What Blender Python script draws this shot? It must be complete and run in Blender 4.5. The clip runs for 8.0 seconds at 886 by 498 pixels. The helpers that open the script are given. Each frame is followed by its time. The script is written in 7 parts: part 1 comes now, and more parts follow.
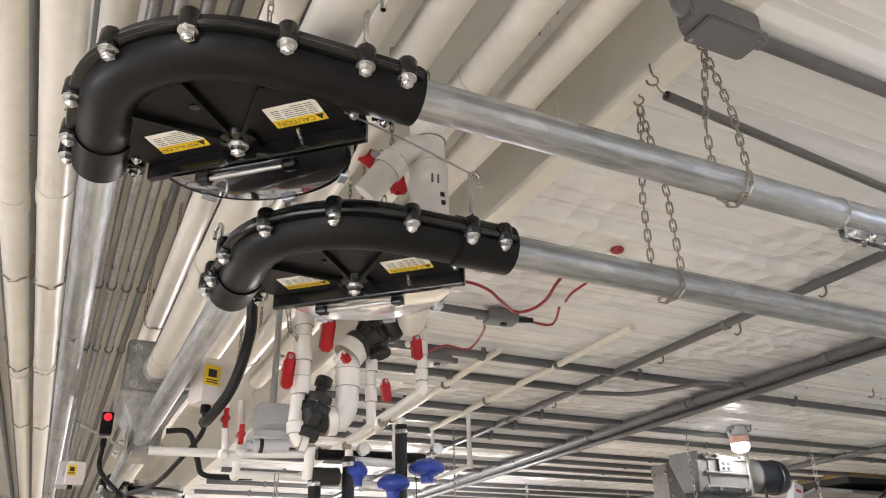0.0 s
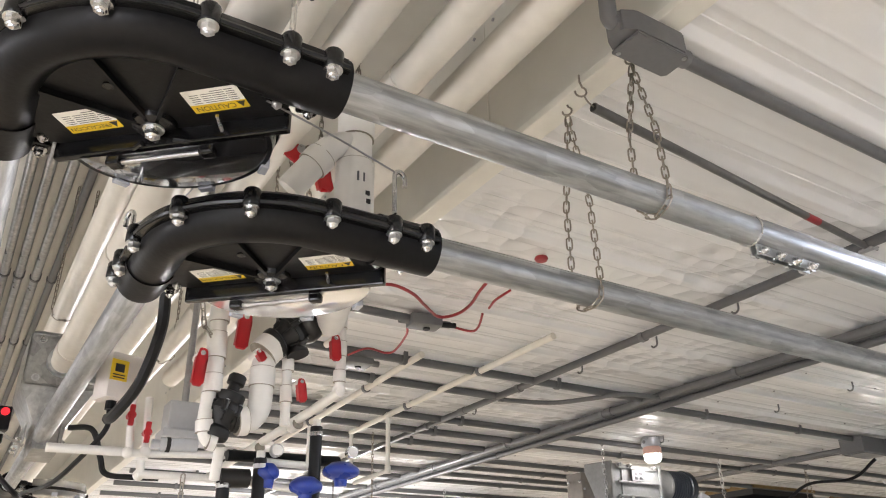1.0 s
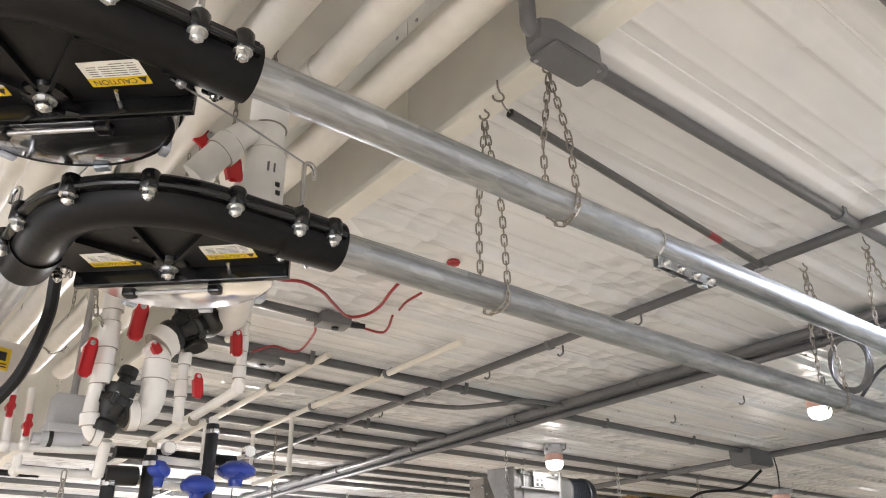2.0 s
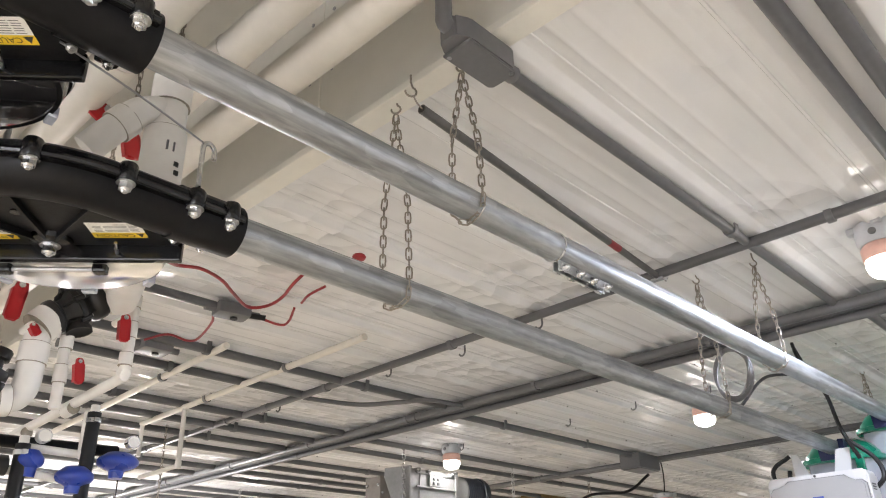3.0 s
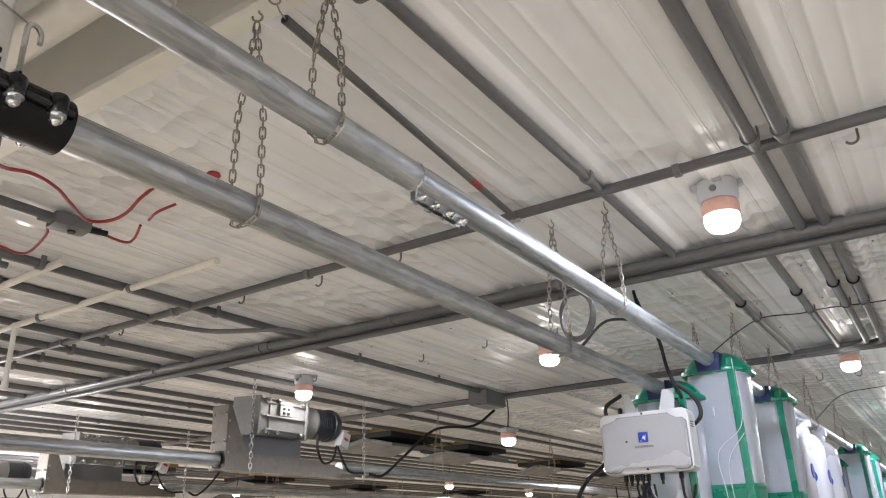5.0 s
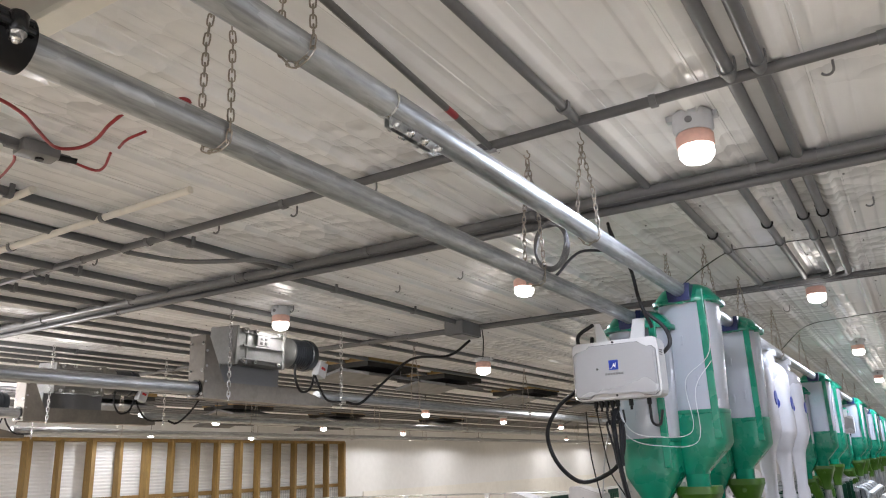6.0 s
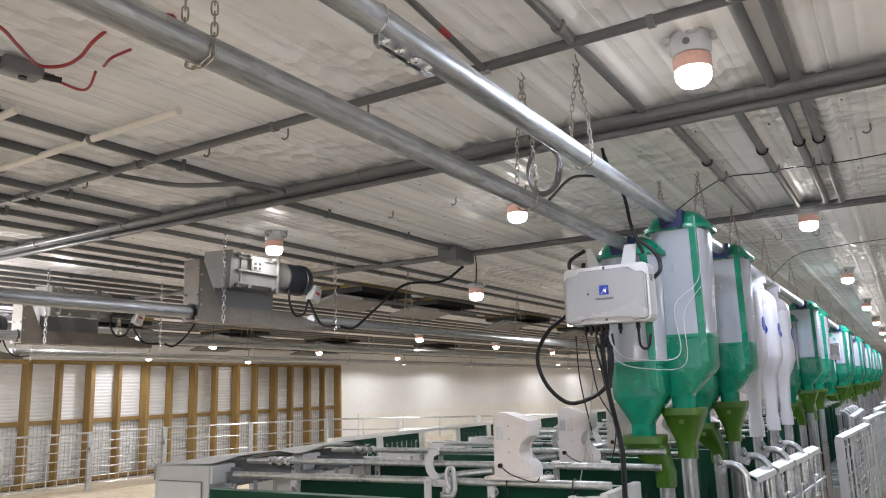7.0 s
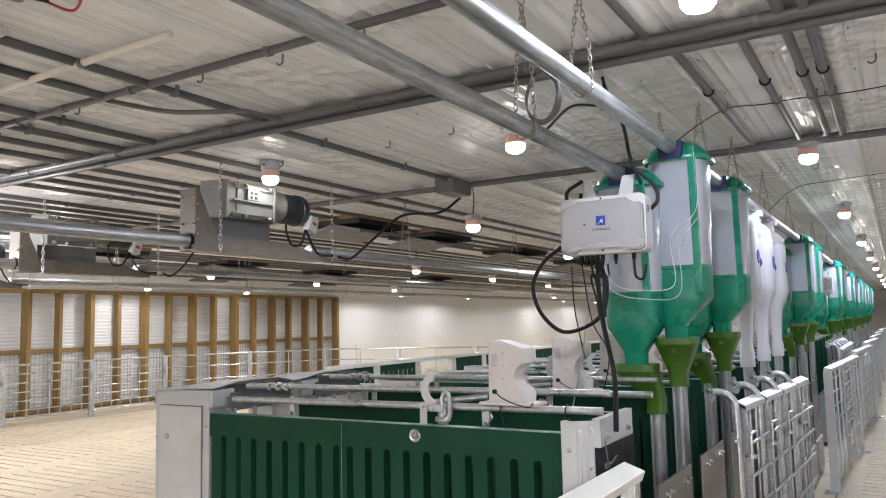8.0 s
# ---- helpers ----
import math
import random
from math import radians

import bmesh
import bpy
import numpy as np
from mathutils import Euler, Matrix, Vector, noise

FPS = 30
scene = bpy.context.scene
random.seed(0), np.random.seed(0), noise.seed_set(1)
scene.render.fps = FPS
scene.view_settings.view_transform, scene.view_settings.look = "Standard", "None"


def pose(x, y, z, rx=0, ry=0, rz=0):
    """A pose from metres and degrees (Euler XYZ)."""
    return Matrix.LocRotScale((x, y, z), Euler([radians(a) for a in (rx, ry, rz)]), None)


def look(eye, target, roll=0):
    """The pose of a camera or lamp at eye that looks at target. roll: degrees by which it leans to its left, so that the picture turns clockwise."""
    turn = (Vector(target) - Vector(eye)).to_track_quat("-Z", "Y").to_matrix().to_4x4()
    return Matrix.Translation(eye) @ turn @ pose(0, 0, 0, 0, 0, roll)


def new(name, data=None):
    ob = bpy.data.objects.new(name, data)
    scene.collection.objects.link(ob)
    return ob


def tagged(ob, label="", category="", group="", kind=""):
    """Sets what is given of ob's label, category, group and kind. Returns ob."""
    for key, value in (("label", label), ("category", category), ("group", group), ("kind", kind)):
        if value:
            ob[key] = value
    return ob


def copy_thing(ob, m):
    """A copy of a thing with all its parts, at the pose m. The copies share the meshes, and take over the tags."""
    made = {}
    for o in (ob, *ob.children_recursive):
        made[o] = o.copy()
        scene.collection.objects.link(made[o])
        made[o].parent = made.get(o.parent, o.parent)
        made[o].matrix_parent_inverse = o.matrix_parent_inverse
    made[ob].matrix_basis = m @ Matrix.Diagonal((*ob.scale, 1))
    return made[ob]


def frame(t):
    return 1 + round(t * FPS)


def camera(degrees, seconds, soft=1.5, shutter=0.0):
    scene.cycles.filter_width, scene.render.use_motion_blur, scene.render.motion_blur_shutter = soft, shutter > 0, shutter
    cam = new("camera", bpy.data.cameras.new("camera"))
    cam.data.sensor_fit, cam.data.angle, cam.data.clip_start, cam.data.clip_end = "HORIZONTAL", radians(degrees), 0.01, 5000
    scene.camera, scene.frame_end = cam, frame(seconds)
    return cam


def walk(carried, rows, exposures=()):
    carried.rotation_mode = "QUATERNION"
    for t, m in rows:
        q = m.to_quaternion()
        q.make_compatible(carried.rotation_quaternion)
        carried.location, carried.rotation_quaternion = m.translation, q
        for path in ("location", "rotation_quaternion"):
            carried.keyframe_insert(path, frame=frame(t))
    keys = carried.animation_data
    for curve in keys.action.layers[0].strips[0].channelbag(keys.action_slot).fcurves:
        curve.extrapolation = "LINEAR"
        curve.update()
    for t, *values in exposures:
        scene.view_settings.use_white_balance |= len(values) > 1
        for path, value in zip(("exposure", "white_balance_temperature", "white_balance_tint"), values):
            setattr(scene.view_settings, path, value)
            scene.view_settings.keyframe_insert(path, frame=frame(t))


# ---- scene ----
EXPOSURES = [(0.0, 0.60), (1.5, 0.68), (3.0, 0.64), (4.5, 0.48), (6.0, 0.26), (8.0, 0.27)]
# camera: seconds, eye x y z in metres, heading to the left of +y, look up, lean to the left (degrees)
cam = camera(60.46, 8.0, soft=1.1)
ROWS = [
    (0.0, 0.000, 0.000, 1.598, 63.36, 25.64, -1.42),
    (0.5, -0.005, 0.011, 1.596, 60.64, 25.81, -1.38),
    (1.0, -0.009, 0.023, 1.595, 57.53, 25.96, -1.38),
    (1.5, -0.016, 0.036, 1.594, 54.17, 26.07, -1.45),
    (3.0, -0.015, 0.072, 1.589, 43.26, 25.89, -1.57),
    (3.5, -0.013, 0.085, 1.586, 39.65, 25.50, -1.65),
    (4.0, -0.014, 0.104, 1.583, 36.43, 24.65, -1.79),
    (4.5, -0.017, 0.115, 1.580, 33.88, 23.15, -2.08),
    (6.0, -0.010, 0.123, 1.562, 31.06, 15.95, -2.05),
    (6.5, -0.007, 0.131, 1.555, 30.94, 13.21, -1.92),
    (7.0, -0.005, 0.137, 1.549, 30.87, 10.52, -1.74),
    (7.5, -0.007, 0.139, 1.540, 30.84, 7.98, -1.51),
    (8.0, -0.007, 0.144, 1.532, 30.80, 5.51, -1.35),
]


def eye_pose(x, y, z, heading, up, lean):
    h, u = radians(heading), radians(up)
    way = Vector((-math.sin(h) * math.cos(u), math.cos(h) * math.cos(u), math.sin(u)))
    eye = Vector((x, y, z))
    return look(eye, eye + way, lean)


walk(cam, [(t, eye_pose(*row)) for t, *row in ROWS], EXPOSURES)
# ---- world and lamps ----
world = bpy.data.worlds.new("world")
scene.world = world
world.use_nodes = True
world.node_tree.nodes["Background"].inputs[0].default_value = (0.8, 0.86, 1.0, 1)
world.node_tree.nodes["Background"].inputs[1].default_value = 0.05
LAMP_WATTS, HALL_WATTS = 34.0, 14.5
LAMPS = [(-0.50, 2.625, 2.54), (-1.91, 4.21, 2.55), (-3.76, 4.08, 2.55), (-3.02, 5.70, 2.30), (-0.46, 5.70, 2.55), (-0.44, 9.18, 2.55),
         (-0.43, 13.1, 2.55), (-6.5, 10.2, 2.32), (-9.0, 5.8, 2.32), (-9.35, 8.6, 2.32), (-9.85, 11.75, 2.32), (-12.4, 7.2, 2.32), (-6.8, 13.4, 2.32)]
# last line, and x < -10 past y 18: added to brighten the wall
FAR_LAMPS = [(-12.86, 10.15, 2.32), (-13.28, 13.25, 2.32), (-10.5, 15.4, 2.32), (-7.2, 17.1, 2.32), (-3.6, 9.3, 2.32), (-3.7, 12.9, 2.32), (-3.8, 17.0, 2.32), (-0.43, 17.0, 2.55),
             (-0.43, 21.0, 2.55), (-0.43, 25.0, 2.55), (-0.43, 29.0, 2.55), (-0.43, 33.0, 2.55), (-3.8, 21.5, 2.32), (-3.9, 26.0, 2.32), (-7.4, 22.0, 2.32), (-7.5, 27.0, 2.32), (-12.4, 18.5, 2.32), (-12.4, 22.5, 2.32), (-11.0, 26.5, 2.32), (-12.4, 31.0, 2.32),
             (-12.6, 35.5, 2.32), (-9.2, 31.5, 2.32), (-6.4, 36.0, 2.32), (-10.0, 40.5, 2.32), (-3.9, 31.0, 2.32), (-0.43, 37.0, 2.55), (-12.6, 45.0, 2.32), (-5.0, 44.0, 2.32)]


def lamp_light(x, y, z, watts, size, colour, down):
    data = bpy.data.lights.new("lamp_light", "SPOT" if down else "POINT")
    data.energy, data.shadow_soft_size, data.color = watts, size, colour
    if down:
        data.spot_size, data.spot_blend = radians(176), 0.25
    new("lamp_light", data).matrix_world = pose(x, y, z)


# unseen lamps added behind and beside the view to brighten hall, floor and ceiling
HALL_FILL = [(-7.6, -1.8, 2.1), (-4.6, -1.7, 2.0), (-1.9, -1.9, 1.95), (0.9, -1.6, 1.95)]
SIDE_FILL = [(-8.6, 2.9, 2.32), (-6.0, 2.7, 2.15), (-12.2, 4.0, 2.32), (2.2, 3.0, 2.28), (2.4, 6.5, 2.28), (2.4, 10.5, 2.28), (2.4, 15.0, 2.28)]
for x, y, z in LAMPS + FAR_LAMPS + SIDE_FILL:
    down = z > 2.5 or y > 6 or x == -3.02
    # shares are set by place to even out the brightness
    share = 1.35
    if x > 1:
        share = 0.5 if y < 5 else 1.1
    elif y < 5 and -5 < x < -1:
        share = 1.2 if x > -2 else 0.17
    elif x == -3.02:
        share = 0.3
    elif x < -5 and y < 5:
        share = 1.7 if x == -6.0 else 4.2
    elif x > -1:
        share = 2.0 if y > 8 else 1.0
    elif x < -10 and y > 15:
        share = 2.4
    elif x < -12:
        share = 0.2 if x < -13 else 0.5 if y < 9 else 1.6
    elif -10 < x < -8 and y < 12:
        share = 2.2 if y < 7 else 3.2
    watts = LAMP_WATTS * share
    lamp_light(x, y, z - 0.02, watts, 0.05, (0.88, 0.955, 1.15) if x > -1.5 else (0.925, 0.955, 1.09) if x > -3.5 else (0.985, 0.955, 0.97), down)
for x, y, z in HALL_FILL:
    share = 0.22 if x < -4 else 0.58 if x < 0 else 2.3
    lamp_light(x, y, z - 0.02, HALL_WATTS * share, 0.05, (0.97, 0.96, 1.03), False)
    # second light, downward, added so the hall floor bounces light up
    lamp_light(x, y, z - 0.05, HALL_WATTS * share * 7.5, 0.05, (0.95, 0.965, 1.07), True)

# ---- materials ----


def mat(name, base, rough=0.5, metal=0.0, vary=0.12, grain=40.0, blotch=3.0, bump=0.0, stain=None, stain_amount=0.0, spec=0.5, per_piece=0.0, stretch=None, coat=0.0):
    """A surface with two scales of variation in colour and gloss, and fine relief."""
    m = bpy.data.materials.new(name)
    m.use_nodes = True
    n, l = m.node_tree.nodes, m.node_tree.links
    b = n["Principled BSDF"]
    b.inputs["Metallic"].default_value = metal
    b.inputs["Specular IOR Level"].default_value = spec
    b.inputs["Coat Weight"].default_value = coat
    tc = n.new("ShaderNodeTexCoord")
    mp = n.new("ShaderNodeMapping")
    l.new(tc.outputs["Object"], mp.inputs["Vector"])
    if stretch:
        mp.inputs["Scale"].default_value = stretch
    fine, big = n.new("ShaderNodeTexNoise"), n.new("ShaderNodeTexNoise")
    fine.inputs["Scale"].default_value, big.inputs["Scale"].default_value = grain, blotch
    fine.inputs["Detail"].default_value, big.inputs["Detail"].default_value = 4, 5
    l.new(mp.outputs[0], fine.inputs["Vector"])
    l.new(mp.outputs[0], big.inputs["Vector"])
    add = n.new("ShaderNodeMath")
    add.operation = "ADD"
    l.new(fine.outputs["Fac"], add.inputs[0])
    l.new(big.outputs["Fac"], add.inputs[1])
    ramp = n.new("ShaderNodeMapRange")
    ramp.inputs["From Min"].default_value, ramp.inputs["From Max"].default_value = 0.65, 1.35
    ramp.inputs["To Min"].default_value, ramp.inputs["To Max"].default_value = 1 - vary, 1 + vary
    l.new(add.outputs[0], ramp.inputs["Value"])
    value = ramp.outputs[0]
    if per_piece:
        info = n.new("ShaderNodeObjectInfo")
        pr = n.new("ShaderNodeMapRange")
        pr.inputs["To Min"].default_value, pr.inputs["To Max"].default_value = 1 - per_piece, 1 + per_piece
        l.new(info.outputs["Random"], pr.inputs["Value"])
        mul = n.new("ShaderNodeMath")
        mul.operation = "MULTIPLY"
        l.new(value, mul.inputs[0])
        l.new(pr.outputs[0], mul.inputs[1])
        value = mul.outputs[0]
    tint = n.new("ShaderNodeVectorMath")
    tint.operation = "SCALE"
    tint.inputs[0].default_value = base
    l.new(value, tint.inputs["Scale"])
    colour = tint.outputs["Vector"]
    if stain:
        sn = n.new("ShaderNodeTexNoise")
        sn.inputs["Scale"].default_value, sn.inputs["Detail"].default_value = blotch * 2.3, 7
        l.new(mp.outputs[0], sn.inputs["Vector"])
        sr = n.new("ShaderNodeMapRange")
        sr.inputs["From Min"].default_value, sr.inputs["From Max"].default_value = 0.52, 0.75
        sr.inputs["To Max"].default_value = stain_amount
        l.new(sn.outputs["Fac"], sr.inputs["Value"])
        mix = n.new("ShaderNodeMixRGB")
        mix.inputs["Color2"].default_value = (*stain, 1)
        l.new(sr.outputs[0], mix.inputs["Fac"])
        l.new(colour, mix.inputs["Color1"])
        colour = mix.outputs["Color"]
    l.new(colour, b.inputs["Base Color"])
    rr = n.new("ShaderNodeMapRange")
    rr.inputs["From Min"].default_value, rr.inputs["From Max"].default_value = 0.3, 0.7
    rr.inputs["To Min"].default_value, rr.inputs["To Max"].default_value = max(rough * 0.75, 0.02), min(rough * 1.25, 1)
    l.new(big.outputs["Fac"], rr.inputs["Value"])
    l.new(rr.outputs[0], b.inputs["Roughness"])
    if bump:
        bp = n.new("ShaderNodeBump")
        bp.inputs["Strength"].default_value = bump
        bp.inputs["Distance"].default_value = 0.004
        l.new(fine.outputs["Fac"], bp.inputs["Height"])
        l.new(bp.outputs[0], b.inputs["Normal"])
    return m


def galvanised(name, base=(0.52, 0.54, 0.55), rough=0.34, spangle=45.0, metal=0.9, stretch=None):
    """Zinc coating: spangled flakes of differing grey and gloss, with pale bloom."""
    m = mat(name, base, rough, metal, vary=0.24, grain=70, blotch=5, bump=0.07, stain=(0.7, 0.71, 0.70), stain_amount=0.45, per_piece=0.05, stretch=stretch)
    n, l = m.node_tree.nodes, m.node_tree.links
    b = n["Principled BSDF"]
    vor = n.new("ShaderNodeTexVoronoi")
    vor.inputs["Scale"].default_value = spangle
    tc = n.new("ShaderNodeTexCoord")
    mp = n.new("ShaderNodeMapping")
    mp.inputs["Scale"].default_value = stretch or (1, 1, 1)
    l.new(tc.outputs["Object"], mp.inputs["Vector"])
    l.new(mp.outputs[0], vor.inputs["Vector"])
    old = b.inputs["Base Color"].links[0].from_socket
    sep = n.new("ShaderNodeSeparateColor")
    l.new(vor.outputs["Color"], sep.inputs[0])
    rng = n.new("ShaderNodeMapRange")
    rng.inputs["To Min"].default_value, rng.inputs["To Max"].default_value = 0.86, 1.12
    l.new(sep.outputs[0], rng.inputs["Value"])
    sc = n.new("ShaderNodeVectorMath")
    sc.operation = "SCALE"
    l.new(old, sc.inputs[0])
    l.new(rng.outputs[0], sc.inputs["Scale"])
    tone = sc.outputs["Vector"]
    if stretch:
        # drawn lines along the tube
        lm, ln, lr, ls = n.new("ShaderNodeMapping"), n.new("ShaderNodeTexNoise"), n.new("ShaderNodeMapRange"), n.new("ShaderNodeVectorMath")
        lm.inputs["Scale"].default_value = [(1.6 if v == min(stretch) else 70.0) for v in stretch]
        ln.inputs["Scale"].default_value, ln.inputs["Detail"].default_value = 1.0, 3
        lr.inputs["From Min"].default_value, lr.inputs["From Max"].default_value = 0.3, 0.7
        lr.inputs["To Min"].default_value, lr.inputs["To Max"].default_value = 0.70, 1.28
        ls.operation = "SCALE"
        l.new(tc.outputs["Object"], lm.inputs["Vector"])
        l.new(lm.outputs[0], ln.inputs["Vector"])
        l.new(ln.outputs["Fac"], lr.inputs["Value"])
        l.new(tone, ls.inputs[0])
        l.new(lr.outputs[0], ls.inputs["Scale"])
        tone = ls.outputs["Vector"]
    l.new(tone, b.inputs["Base Color"])
    return m


ZINC = galvanised("galvanised_steel")
ZINC_PIPE = galvanised("galvanised_tube", (0.43, 0.445, 0.455), 0.5, 40.0, 0.9, (1.4, 0.3, 1.4))
ZINC_CROSS = galvanised("hall_feed_tube", (0.40, 0.415, 0.43), 0.52, 40.0, 0.9, (0.3, 1.4, 1.4))
SPANGLE = galvanised("spangled_conduit", (0.40, 0.405, 0.41), 0.32, 55.0, 0.9)
DROP_ZINC = galvanised("dull_drop_pipe_zinc", (0.34, 0.35, 0.36), 0.5, 40.0, 0.7, (1.4, 1.4, 0.3))
ZINC_BRIGHT = galvanised("bright_zinc_tube", (0.43, 0.445, 0.46), 0.42, 60.0, 0.9, (1.4, 0.2, 1.4))
SHEET = mat("zinc_sheet", (0.55, 0.56, 0.56), 0.45, 0.22, 0.07, 14, 1.6, bump=0.03, stain=(0.42, 0.41, 0.38), stain_amount=0.3, per_piece=0.05)
TROUGH_STEEL = mat("brown_stained_steel", (0.165, 0.15, 0.135), 0.36, 0.85, 0.15, 60, 6, stretch=(1, 0.2, 1))
WEATHERED = mat("weathered_zinc", (0.20, 0.18, 0.155), 0.5, 0.4, 0.14, 40, 5, bump=0.05, stain=(0.10, 0.085, 0.07), stain_amount=0.4)
STEEL = mat("dull_steel", (0.42, 0.42, 0.43), 0.35, 0.95, 0.15, 60, 8)
CAST = mat("cast_zinc_fitting", (0.47, 0.475, 0.48), 0.4, 0.6, 0.14, 50, 9, bump=0.08)
BOLT = mat("zinc_plated_bolt", (0.62, 0.625, 0.63), 0.27, 1.0, 0.1, 80, 20)
CHAIN = mat("zinc_chain", (0.34, 0.31, 0.27), 0.35, 1.0, 0.2, 80, 20)
PVC = mat("cream_pvc_tube", (0.76, 0.725, 0.655), 0.36, 0.0, 0.06, 25, 2.5, stain=(0.50, 0.44, 0.35), stain_amount=0.35)
PVC_WHITE = mat("white_pvc", (0.78, 0.765, 0.73), 0.34, 0.0, 0.05, 30, 4, stain=(0.55, 0.5, 0.42), stain_amount=0.2)
CONDUIT = mat("grey_conduit", (0.115, 0.115, 0.119), 0.36, 0.0, 0.12, 40, 4, per_piece=0.1)
GREY_BOX = mat("grey_plastic_box", (0.15, 0.15, 0.155), 0.45, 0.0, 0.08, 60, 6, bump=0.08)
BLACK = mat("black_plastic", (0.006, 0.006, 0.0065), 0.40, 0.0, 0.3, 90, 8, bump=0.10, spec=0.20)
BLACK_GLOSS = mat("black_gloss_plastic", (0.006, 0.006, 0.0065), 0.2, 0.0, 0.3, 60, 8)
RUBBER = mat("black_rubber", (0.010, 0.010, 0.011), 0.5, 0.0, 0.3, 60, 8, spec=0.3)
RED = mat("red_plastic", (0.42, 0.012, 0.016), 0.35, 0.0, 0.1, 40, 8)
RED_WIRE = mat("red_cable", (0.30, 0.02, 0.025), 0.4, 0.0, 0.1, 40, 8)
BLUE = mat("blue_plastic", (0.02, 0.05, 0.32), 0.3, 0.0, 0.1, 40, 8)
NAVY = mat("navy_collar", (0.008, 0.014, 0.075), 0.35, 0.0, 0.1, 40, 8)
LINER = mat("white_steel_liner", (0.83, 0.83, 0.83), 0.215, 0.0, 0.03, 26, 0.9, bump=0.25, spec=0.42, stain=(0.58, 0.56, 0.52), stain_amount=0.14, stretch=(1, 0.22, 1))


def dented(m, scale, strength):
    """Adds shallow dents in patches to the fine relief."""
    n, l = m.node_tree.nodes, m.node_tree.links
    b = n["Principled BSDF"]
    fine = b.inputs["Normal"].links[0].from_node
    tc, vor, patch = n.new("ShaderNodeTexCoord"), n.new("ShaderNodeTexVoronoi"), n.new("ShaderNodeTexNoise")
    vor.feature, vor.inputs["Scale"].default_value = "F1", scale
    patch.inputs["Scale"].default_value = 1.3
    mask, mul, bp = n.new("ShaderNodeMapRange"), n.new("ShaderNodeMath"), n.new("ShaderNodeBump")
    mask.inputs["From Min"].default_value, mask.inputs["From Max"].default_value = 0.44, 0.62
    mul.operation = "MULTIPLY"
    l.new(tc.outputs["Object"], vor.inputs["Vector"])
    l.new(tc.outputs["Object"], patch.inputs["Vector"])
    l.new(patch.outputs["Fac"], mask.inputs["Value"])
    l.new(vor.outputs["Distance"], mul.inputs[0])
    l.new(mask.outputs[0], mul.inputs[1])
    l.new(mul.outputs[0], bp.inputs["Height"])
    bp.inputs["Strength"].default_value, bp.inputs["Distance"].default_value = strength, 0.028
    l.new(bp.outputs[0], fine.inputs["Normal"])


dented(LINER, 9.0, 1.0)
PANEL = mat("smooth_white_panel", (0.77, 0.75, 0.69), 0.42, 0.0, 0.05, 8, 0.9, stain=(0.5, 0.46, 0.38), stain_amount=0.18)
TRIM = mat("white_trim", (0.80, 0.78, 0.71), 0.38, 0.0, 0.05, 20, 2)
WALL = mat("white_wall_panel", (0.76, 0.76, 0.75), 0.4, 0.0, 0.05, 6, 0.6, stain=(0.6, 0.58, 0.54), stain_amount=0.15)
CURTAIN = mat("white_ribbed_curtain", (0.74, 0.75, 0.76), 0.45, 0.0, 0.05, 10, 1)
WOOD = mat("treated_timber", (0.25, 0.158, 0.05), 0.6, 0.0, 0.3, 30, 4, bump=0.3, stain=(0.16, 0.08, 0.03), stain_amount=0.5, per_piece=0.18, stretch=(4, 4, 0.5))
CONCRETE = mat("slatted_concrete", (0.60, 0.52, 0.40), 0.75, 0.0, 0.14, 40, 1.5, bump=0.35, stain=(0.30, 0.25, 0.18), stain_amount=0.35)
# near-black that stands in for shade under the slats and in the inlets
SHADE_BLACK = mat("shade_black", (0.02, 0.018, 0.015), 0.9)
GREEN_PANEL = mat("dark_green_board", (0.004, 0.048, 0.025), 0.5, 0.0, 0.12, 50, 3, bump=0.05, stain=(0.012, 0.06, 0.035), stain_amount=0.3, spec=0.22)
# edge wear and the edge highlight together in one pale colour
WORN_LIT_EDGE = mat("worn_lit_green_edge", (0.26, 0.36, 0.31), 0.35, 0.0, 0.5, 12, 5, stain=(0.02, 0.09, 0.05), stain_amount=0.6)
GREEN = mat("green_plastic", (0.003, 0.20, 0.115), 0.3, 0.0, 0.1, 40, 5)
OLIVE = mat("olive_green_funnel", (0.042, 0.115, 0.007), 0.38, 0.0, 0.12, 40, 6)
CREAM_BOX = mat("off_white_plastic", (0.65, 0.605, 0.575), 0.4, 0.0, 0.05, 60, 6, bump=0.05)
LIGHT_BOX = mat("pale_grey_enclosure", (0.50, 0.51, 0.53), 0.38, 0.0, 0.05, 60, 6, bump=0.05)
YELLOW = mat("yellow_label", (0.75, 0.52, 0.02), 0.4, 0.0, 0.06, 60, 8)
PAPER = mat("white_label", (0.82, 0.81, 0.77), 0.4, 0.0, 0.05, 60, 8)
INK = mat("black_ink", (0.02, 0.02, 0.02), 0.5)
SALMON = mat("salmon_lamp_ring", (0.80, 0.49, 0.41), 0.4, 0.0, 0.08, 60, 8)
MOTOR_GREY = mat("cast_aluminium", (0.23, 0.228, 0.222), 0.52, 0.35, 0.14, 60, 10, bump=0.15, stain=(0.20, 0.19, 0.18), stain_amount=0.4)
MOTOR_NAVY = mat("dark_motor_paint", (0.02, 0.025, 0.035), 0.35, 0.1, 0.1, 50, 8)


